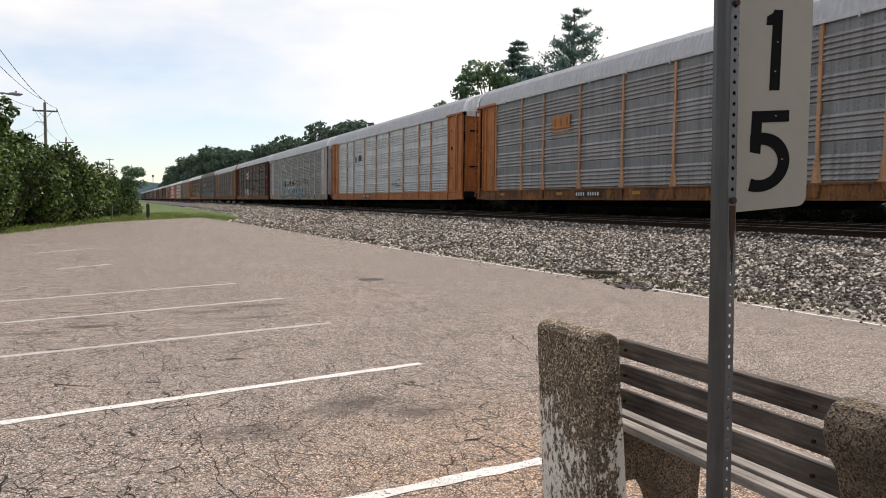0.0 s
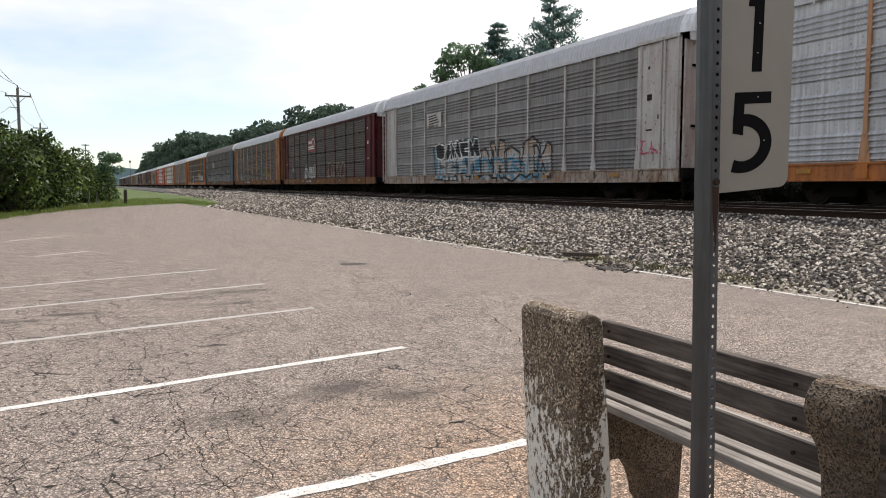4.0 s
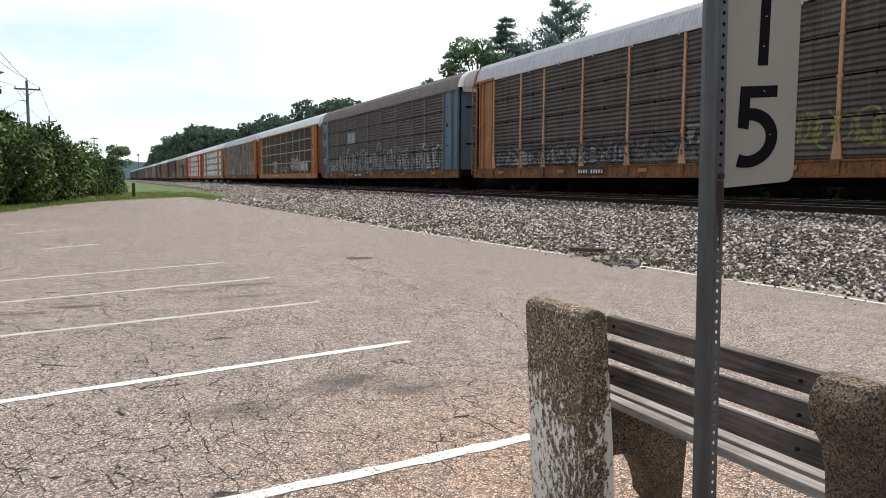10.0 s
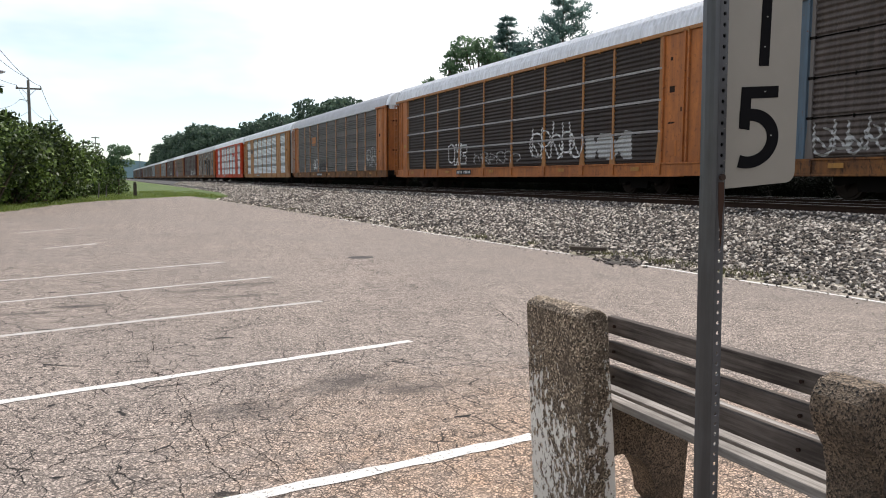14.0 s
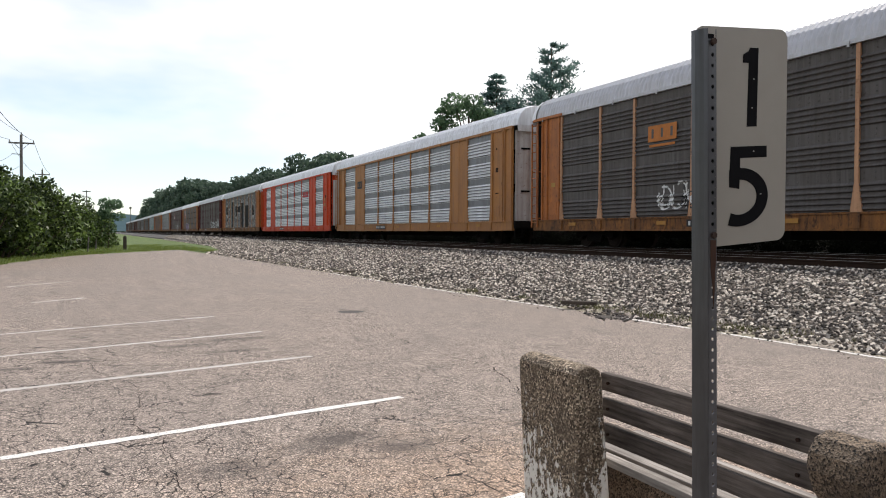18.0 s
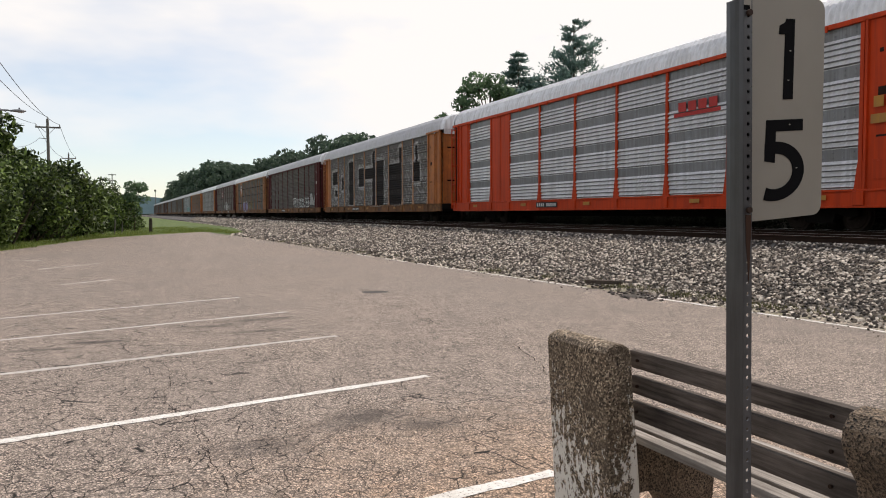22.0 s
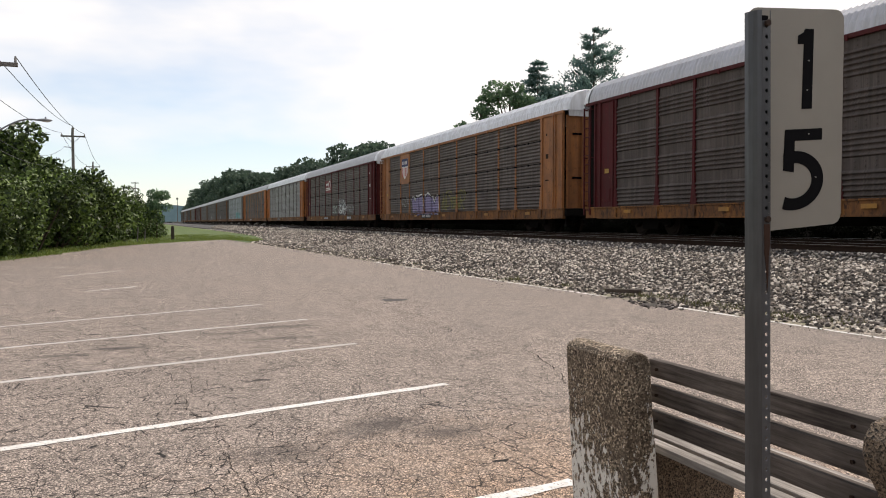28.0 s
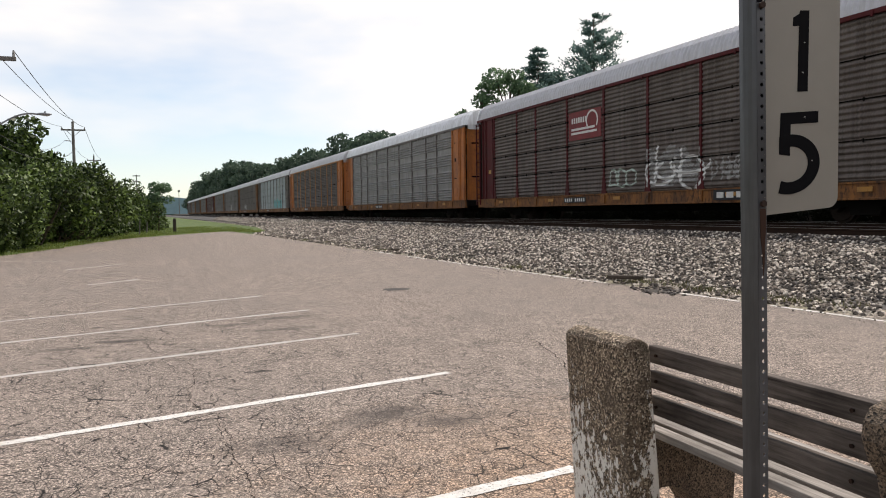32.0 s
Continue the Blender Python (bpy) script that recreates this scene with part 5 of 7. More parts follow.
def make_shared():
    sh = {}
    # post: channel with a flared foot; T adds a head plate
    for kind in "TP":
        bm = bmesh.new()
        box(bm, -.065, 0, -.055, .055, 1.0, 5.16, .008)
        prism(bm, [(-.17, 1.0), (.17, 1.0), (.06, 1.75), (-.06, 1.75)], "x", -.058, -.01)
        if kind == "T":
            box(bm, -.085, 0, -.24, .24, 5.06, 5.17, .008)
        sh["post" + kind] = mesh_of("post", bm, P_ORANGE)
    # clips on the posts where panels join
    bm = bmesh.new()
    box(bm, -.080, -.02, -.085, .085, -.035, .035, .008)
    sh["clip"] = mesh_of("panel_clip", bm, P_STEEL)
    bm = bmesh.new()
    box(bm, -.050, -.01, -.012, .012, -.05, .05, .004)
    sh["bracket"] = mesh_of("seam_bracket", bm, M_UNDER)
    # pale bars over the panel seams
    for w in set(round(x, 2) for x in WIDTHS):
        bm = bmesh.new()
        box(bm, -.055, -.005, -w / 2 + .04, w / 2 - .04, -.04, .04, .006)
        sh["bar%.2f" % w] = mesh_of("seam_bar", bm, P_STEEL)
        bm = bmesh.new()
        box(bm, -.022, .04, -w / 2 + .03, w / 2 - .03, .006, .018, .002)
        sh["strip%.2f" % w] = mesh_of("seam_strip", bm, M_UNDER)
    # flat painted bay
    for w in set(round(x, 2) for x in WIDTHS):
        bm = bmesh.new()
        box(bm, -.03, 0, -w / 2 + .01, w / 2 - .01, Z0, Z1, .006)
        box(bm, -.05, -.03, -.02, .02, Z0, Z1)
        sh["flat%.2f" % w] = mesh_of("flat_panel", bm, P_ORANGE)
    # end boxes on the near side, with folds; the trailing one stops short of the ladder
    for key, folds, y1 in (("endbox", (11.44, 12.30, 12.66), 12.76), ("endlead", (11.44, 12.42, 12.60, 13.2), 13.28)):
        bm = bmesh.new()
        fold = [(0.0, 11.36), (-.04, 11.36)]
        for y in folds:
            fold += [(-.04, y - .045), (-.10, y - .035), (-.10, y + .035), (-.04, y + .045)]
        prism(bm, fold + [(-.04, y1), (0.0, y1)], "z", 1.02, 5.10)
        sh[key] = mesh_of("end_box", bm, P_ORANGE)
    bm = bmesh.new()
    box(bm, -.13, 0, 11.2, 13.3, 5.06, 5.17, .008)
    sh["endcap"] = mesh_of("end_cap", bm, P_ORANGE)
    bm = bmesh.new()
    box(bm, -.052, -.042, 11.62, 12.12, 1.25, 1.75, .004)
    box(bm, -.060, -.052, 11.66, 12.08, 1.29, 1.71, .004)
    sh["hatch"] = mesh_of("hatch", bm, P_ORANGE)
    # ladder
    bm = bmesh.new()
    for y in (12.92, 13.36):
        box(bm, -.15, -.10, y - .025, y + .025, .75, 5.0)
    for k in range(12):
        z = .95 + k * .36
        rod(bm, (-.125, 12.92, z), (-.125, 13.36, z), .018, None, 6)
    for z in (1.1, 3.0, 4.9):
        for y in (12.92, 13.36):
            box(bm, -.125, .03, y - .015, y + .015, z, z + .04)
    sh["ladder"] = mesh_of("ladder", bm, P_ORANGE)
    # end door: bowed, three leaves
    vs, fs = [], []
    n = 18
    for i in range(n + 1):
        x = -1.42 + 2.84 * i / n
        y = 13.30 + 0.20 * (1 - (x / 1.42) ** 2) + (0.03 if i in (3, 9, 15) else 0)
        vs += [(x, y, 1.05), (x, y, 4.98)]
        if i:
            k = 2 * i
            fs.append((k - 2, k - 1, k + 1, k))
    sh["door"] = arrays_mesh("end_door", vs, fs, P_ORANGE)
    bm = bmesh.new()
    box(bm, -.04, .04, 13.30, 13.35, 1.05, 4.98)
    sh["doorpost"] = mesh_of("door_hinge_post", bm, P_ORANGE)
    bm = bmesh.new()
    box(bm, -1.2, -.78, 13.40, 13.47, 0, .07)
    sh["slot"] = mesh_of("door_slot", bm, M_HOLE)
    # roof arch
    prof = [(-1.56, 5.16), (-1.51, 5.44), (-1.38, 5.72), (-1.12, 5.94), (-.70, 6.07), (0, 6.12), (.70, 6.07), (1.12, 5.94), (1.38, 5.72), (1.51, 5.44), (1.56, 5.16)]
    vs, fs = [], []
    k = len(prof)
    pitch = 0.19
    m = int(26.5 / pitch)
    ys = []
    for j in range(m):
        a = -13.25 + j * pitch
        ys += [(a, 0), (a + pitch * .3, .032), (a + pitch * .55, .032), (a + pitch * .85, 0)]
    for y, d in ys:
        for x, z in prof:
            nx, nz = x / 1.6 * 0.8, 0.6
            vs.append((x + nx * d, y, z + nz * d))
    for j in range(len(ys) - 1):
        for i in range(k - 1):
            a = j * k + i
            fs.append((a, a + 1, a + k + 1, a + k))
    sh["roof"] = arrays_mesh("roof", vs, fs, R_GREY)
    bm = bmesh.new()
    box(bm, -1.60, -1.50, -13.3, 13.3, 5.06, 5.18, .01)
    for k in range(12):
        y = -12.6 + k * 2.29
        box(bm, -1.63, -1.60, y - .03, y + .03, 5.0, 5.14)
    sh["chord"] = mesh_of("top_chord", bm, P_STEEL)
    # roof end hood: an arched shell and its closing plate
    vs, fs = [], []
    for j, (y, s) in enumerate(((13.2, 1.012), (13.45, 1.0), (13.62, .96))):
        for x, z in prof:
            vs.append((x * s, y, 5.16 + (z - 5.16) * s))
    k2 = len(prof)
    for j in range(2):
        for i in range(k2 - 1):
            a = j * k2 + i
            fs.append((a, a + 1, a + k2 + 1, a + k2))
    fs.append(tuple(range(2 * k2, 3 * k2)))
    b0 = len(vs)
    vs += [(-1.45, 13.56, 4.92), (1.45, 13.56, 4.92), (1.50, 13.60, 5.17), (-1.50, 13.60, 5.17)]
    fs.append((b0, b0 + 1, b0 + 2, b0 + 3))
    sh["hood"] = arrays_mesh("roof_hood", vs, fs, R_WHITE)
    # side sill
    bm = bmesh.new()
    box(bm, -1.58, -1.44, -13.3, 13.3, .62, 1.03, .012)
    box(bm, -1.62, -1.44, -13.3, 13.3, 1.00, 1.05, .008)
    box(bm, -1.61, -1.44, -12.4, 12.4, .60, .65, .008)
    for y in POSTS:
        box(bm, -1.63, -1.58, y - .16, y + .16, .66, 1.0, .01)
    sh["sill"] = mesh_of("side_sill", bm, S_ORANGE)
    bm = bmesh.new()
    box(bm, -.012, 0, -.22, .22, -.06, .06, .004)
    sh["reflector"] = mesh_of("reflector", bm, P_YELLOW)
    # underframe
    bm = bmesh.new()
    prism(bm, [(-13.3, 1.0), (-13.3, .62), (-7.6, .60), (-6.6, .36), (6.6, .36), (7.6, .60), (13.3, .62), (13.3, 1.0)], "x", -.35, .35)
    box(bm, -1.44, 1.50, -13.2, 13.2, .86, 1.04)
    for k in range(11):
        y = -11 + k * 2.2
        prism(bm, [(-1.44, .86), (1.44, .86), (.35, .52), (-.35, .52)], "y", y - .06, y + .06)
    rod(bm, (-.7, -2.5, .62), (-.7, -1.4, .62), .17, None, 12)
    box(bm, -.95, -.55, 1.0, 1.9, .48, .84)
    rod(bm, (-1.2, -9.0, .70), (-1.2, 9.0, .70), .025, None, 6)
    sh["under"] = mesh_of("underframe", bm, M_UNDER)
    # far wall of the rack
    vs, fs = [], []
    for i, y in enumerate([-13.2 + 26.4 * q / 40 for q in range(41)]):
        d = 0.03 if i % 2 else 0
        vs += [(1.50 + d, y, 1.04), (1.50 + d, y, 5.2)]
        if i:
            q = 2 * i
            fs.append((q - 2, q - 1, q + 1, q))
    sh["farwall"] = arrays_mesh("far_side", vs, fs, C_BROWN)
    # inner decks keep light from passing through
    bm = bmesh.new()
    box(bm, -1.40, 1.45, -13.0, 13.0, 0, .08)
    sh["deck"] = mesh_of("inner_deck", bm, M_UNDER)
    bm = bmesh.new()
    box(bm, -1.44, -1.42, -13.2, 13.2, 1.04, 5.2)
    sh["screen"] = mesh_of("inner_screen", bm, M_UNDER)
    # truck
    bm = bmesh.new()
    for s in (-1, 1):
        x0, x1 = (s * 1.02 - .07, s * 1.02 + .07)
        prism(bm, [(-1.15, .40), (-1.15, .58), (-.55, .62), (-.35, .72), (.35, .72), (.55, .62), (1.15, .58), (1.15, .40), (.95, .36), (.5, .46), (.42, .22), (-.42, .22), (-.5, .46), (-.95, .36)], "x", x0, x1)
        for y in (-.18, 0, .18):
            rod(bm, (s * 1.02, y, .26), (s * 1.02, y, .50), .07, None, 8)
    box(bm, -1.05, 1.05, -.2, .2, .48, .62, .02)
    sh["truckframe"] = mesh_of("truck_frame", bm, M_UNDER)
    bm = bmesh.new()
    rod(bm, (-.95, 0, 0), (.95, 0, 0), .075, None, 10)
    for s in (-1, 1):
        rod(bm, (s * .70, 0, 0), (s * .82, 0, 0), .42, None, 28)
        rod(bm, (s * .66, 0, 0), (s * .70, 0, 0), .445, None, 28)
        rod(bm, (s * .82, 0, 0), (s * .85, 0, 0), .36, .34, 28)
        for a in range(4):
            c, q = math.cos(a * 1.57), math.sin(a * 1.57)
            rod(bm, (s * .85, .2 * c, .2 * q), (s * .865, .2 * c, .2 * q), .05, None, 8)
        box(bm, s * .98 - .1, s * .98 + .1, -.1, .1, -.1, .1, .02)
    sh["wheelset"] = mesh_of("wheelset", bm, M_WHEEL)
    # coupler and end platform
    bm = bmesh.new()
    box(bm, -.12, .12, 13.2, 14.05, .74, .98, .02)
    box(bm, -.2, .2, 13.95, 14.2, .70, 1.02, .04)
    box(bm, -1.5, 1.5, 13.25, 13.45, .72, 1.04, .02)
    rod(bm, (-1.3, 13.5, .82), (-.2, 13.8, .60), .02, None, 6)
    rod(bm, (.3, 13.4, .70), (.45, 14.1, .45), .03, None, 6)
    box(bm, -1.5, -1.1, 13.3, 13.5, .30, .34)
    for x in (-1.48, -1.12):
        box(bm, x - .015, x + .015, 13.38, 13.42, .30, .8)
    sh["coupler"] = mesh_of("coupler", bm, M_UNDER)
    return sh


SH = make_shared()
FLIP = pose(0, 0, 0, 0, 0, 0) @ Matrix.Diagonal((1, -1, 1, 1))


def flip_mesh(me):
    c = me.copy()
    c.transform(FLIP)
    c.flip_normals()
    return c


for key in ("endbox", "endlead", "endcap", "hatch", "ladder", "door", "doorpost", "slot", "hood", "coupler"):
    SH[key + "_f"] = flip_mesh(SH[key])  # towards -y, the leading end


PROUD = {}  # how much further the ribs of a car stand out


def decal(car, name, y, z, w, h, mat, label="", lift=0.042, depth=0.004):
    if lift < 0.1:
        lift += PROUD.get(car.name, 0.0)
    bm = bmesh.new()
    box(bm, FACE - lift - depth, FACE - lift, y - w / 2, y + w / 2, z - h / 2, z + h / 2)
    return part(name, bm, mat, car, label)


def ribbons(car, name, strokes, width, mat, label, lift=0.043):
    """Flat sprayed strokes on the panels: each stroke is a list of (y, z)."""
    lift += PROUD.get(car.name, 0.0)
    vs, fs = [], []
    n_ = 0
    for raw in strokes:
        st = []
        if len(raw) > 3:
            # rounded through its points
            q = [raw[0]] + list(raw) + [raw[-1]]
            for i in range(1, len(q) - 2):
                for u in (0.0, 0.34, 0.67):
                    st.append(tuple(0.5 * (2 * q[i][c] + (q[i + 1][c] - q[i - 1][c]) * u + (2 * q[i - 1][c] - 5 * q[i][c] + 4 * q[i + 1][c] - q[i + 2][c]) * u * u + (3 * q[i][c] - q[i - 1][c] - 3 * q[i + 1][c] + q[i + 2][c]) * u ** 3) for c in (0, 1)))
            st.append(tuple(raw[-1]))
        else:
            st = list(raw)
        b0 = len(vs)
        for i, (y, z) in enumerate(st):
            n_ += 1
            up = lift + 0.000012 * n_
            p0, p1 = st[max(i - 1, 0)], st[min(i + 1, len(st) - 1)]
            d = Vector((p1[0] - p0[0], p1[1] - p0[1]))
            d = d.normalized() if d.length else Vector((1, 0))
            nrm = Vector((-d.y, d.x)) * width * 0.75 / 2
            vs += [(FACE - up, y + nrm.x, z + nrm.y), (FACE - up, y - nrm.x, z - nrm.y)]
            if i:
                k = b0 + 2 * i
                fs.append((k - 2, k, k + 1, k - 1))
    return tagged(put(name, arrays_mesh(name, vs, fs, mat), car, None, None, label), label, kind="stuff")


STYLE = {}  # rib style of each car, by name


def curve_through(raw):
    """Points of a smooth stroke through the given ones."""
    if len(raw) < 4:
        return list(raw)
    st = []
    q = [raw[0]] + list(raw) + [raw[-1]]
    for i in range(1, len(q) - 2):
        for u in (0.0, 0.34, 0.67):
            st.append(tuple(0.5 * (2 * q[i][c] + (q[i + 1][c] - q[i - 1][c]) * u + (2 * q[i - 1][c] - 5 * q[i][c] + 4 * q[i + 1][c] - q[i + 2][c]) * u * u + (3 * q[i][c] - q[i - 1][c] - 3 * q[i + 1][c] + q[i + 2][c]) * u ** 3) for c in (0, 1)))
    st.append(tuple(raw[-1]))
    return st


def spray(car, name, strokes, width, mat, label, lift=0.006, polys=(), holes=0.0, seed=0):
    """Paint that lies on the ribs and posts: strokes of a width and filled outlines, cut into upright runs."""
    dy, dz = 0.024, 0.02
    pts_ = [p for st in list(strokes) + list(polys) for p in st]
    ya, yb = min(p[0] for p in pts_) - width, max(p[0] for p in pts_) + width
    za, zb = max(0.64, min(p[1] for p in pts_) - width), min(5.0, max(p[1] for p in pts_) + width)
    ny, nz = max(1, int((yb - ya) / dy)), max(1, int((zb - za) / dz))
    yy, zz = np.meshgrid(ya + (np.arange(ny) + .5) * dy, za + (np.arange(nz) + .5) * dz, indexing="ij")
    on = np.zeros((ny, nz), bool)
    for raw in strokes:
        st = curve_through(raw)
        for p, q in zip(st, st[1:]):
            i0, i1 = int((min(p[0], q[0]) - width - ya) / dy), int((max(p[0], q[0]) + width - ya) / dy) + 2
            i0, i1 = max(i0, 0), min(i1, ny)
            sy, sz_ = yy[i0:i1], zz[i0:i1]
            d = np.array((q[0] - p[0], q[1] - p[1]))
            l2 = max(float(d @ d), 1e-9)
            u = np.clip(((sy - p[0]) * d[0] + (sz_ - p[1]) * d[1]) / l2, 0, 1)
            on[i0:i1] |= np.hypot(sy - p[0] - u * d[0], sz_ - p[1] - u * d[1]) < width / 2
    for raw in polys:
        inside = np.zeros((ny, nz), bool)
        for (y0, z0), (y1, z1) in zip(raw, raw[1:] + raw[:1]):
            if y0 != y1:
                t = (yy - y0) / (y1 - y0)
                inside ^= ((y0 > yy) != (y1 > yy)) & (zz < z0 + t * (z1 - z0))
        on |= inside
    if holes:
        on &= np.random.RandomState(seed).rand(ny, nz) > holes
    vs, fs = [], []
    style = STYLE[car.name]
    for i in range(ny):
        y0, y1 = ya + i * dy, ya + (i + 1) * dy
        yc = (y0 + y1) / 2
        post_ = any(abs(yc - p) < .056 for p in POSTS)
        j = 0
        while j < nz:
            if not on[i, j]:
                j += 1
                continue
            k = j
            while k < nz and on[i, k]:
                k += 1
            z0, z1 = za + j * dz, za + k * dz
            lo = max(z0, Z0 + .005)
            if post_ and z1 > lo:
                b0 = len(vs)
                vs += [(FACE - .067 - lift * .2, y, z) for y, z in ((y0, lo), (y0, z1), (y1, z1), (y1, lo))]
                fs.append((b0, b0 + 1, b0 + 2, b0 + 3))
            elif z1 > lo:
                rib_patch(vs, fs, style, y0, y1, lo, z1, lift)
            if z0 < 1.0:
                b0 = len(vs)
                vs += [(-1.632 - lift * .2, y, z) for y, z in ((y0, z0), (y0, min(z1, 1.0)), (y1, min(z1, 1.0)), (y1, z0))]
                fs.append((b0, b0 + 1, b0 + 2, b0 + 3))
            j = k
    return tagged(put(name, arrays_mesh(name, vs, fs, mat), car, None, None, label), label, kind="stuff")


def block_letters(seed, y0, y1, z0, z1, n, slant=.12):
    """Outlines of fat angular letters side by side, each with a notch, leading end first."""
    r = random.Random(seed)
    out = []
    w = (y1 - y0) / n
    for i in range(n):
        c = y1 - (i + .5) * w
        a, b = c + w * .56, c - w * .56
        lo, hi = z0 + r.uniform(0, .14) * (z1 - z0), z1 - r.uniform(0, .22) * (z1 - z0)
        h = hi - lo
        m1, m2 = r.uniform(.30, .45), r.uniform(.55, .72)
        notch = r.uniform(.15, .35) * w
        sh_ = slant * h * r.choice((-1, 1, .5))
        kind = r.randrange(4)
        if kind == 0:
            p = [(a, lo), (a, hi), (c + notch, hi), (c + notch * .4, lo + h * m2), (c - notch, hi + .05 * h), (b, hi), (b, lo), (c - notch * .6, lo), (c, lo + h * m1), (c + notch * .6, lo)]
        elif kind == 1:
            p = [(a, lo), (a, hi), (b, hi), (b, lo + h * m2), (c, lo + h * m2), (c, lo + h * m1), (b, lo + h * m1), (b, lo)]
        elif kind == 2:
            p = [(a, lo + h * .1), (a, hi - h * .1), (c, hi + h * .06), (b, hi - h * .15), (b, lo + h * .15), (c, lo - h * .04)]
        else:
            p = [(a, lo), (a - .1 * w, hi), (c, hi + .06 * h), (c - notch, lo + h * m1), (b, hi), (b + .05 * w, lo), (c, lo + .08 * h)]
        out.append([(y + sh_ * (z - lo) / h, z) for y, z in p])
    return out


def sharp(polys):
    """Outline strokes kept angular: two points each."""
    return [[p, q] for poly in polys for p, q in zip(poly, poly[1:] + poly[:1])]


def scribble(seed, y0, y1, z0, z1, letters, loops=2):
    """Narrow leaning letter-like strokes that fill a box, leading end first."""
    r = random.Random(seed)
    out = []
    n = max(2, int(letters * 1.3))
    w, h = (y1 - y0) / n, z1 - z0
    for i in range(n):
        cy = y1 - (i + .5) * w
        lean = r.uniform(-.18, .18) * w
        b, t = z0 + r.uniform(0, .12) * h, z1 - r.uniform(0, .18) * h
        a = cy + r.uniform(.2, .45) * w
        out.append([(a + lean * q / 4 + r.uniform(-.05, .05) * w, b + (t - b) * q / 4) for q in range(5)])
        for k in range(loops):
            zc, oy = b + r.uniform(.25, .75) * (t - b), cy + r.uniform(-.25, .25) * w
            rz, ry = h * r.uniform(.18, .42), w * r.uniform(.35, .75)
            a0, sp = r.uniform(0, 6.28), r.uniform(3.0, 5.8)
            out.append([(oy + ry * math.cos(a0 + sp * q / 9) + lean * q / 9, zc + rz * math.sin(a0 + sp * q / 9)) for q in range(10)])
        if r.random() < .5:
            out.append([(a, (b + t) / 2), (a - w * .4, (b + t) / 2 - .2 * h), (a - w * .75, b), (a - w * .95, b + .06 * h)])
    return out


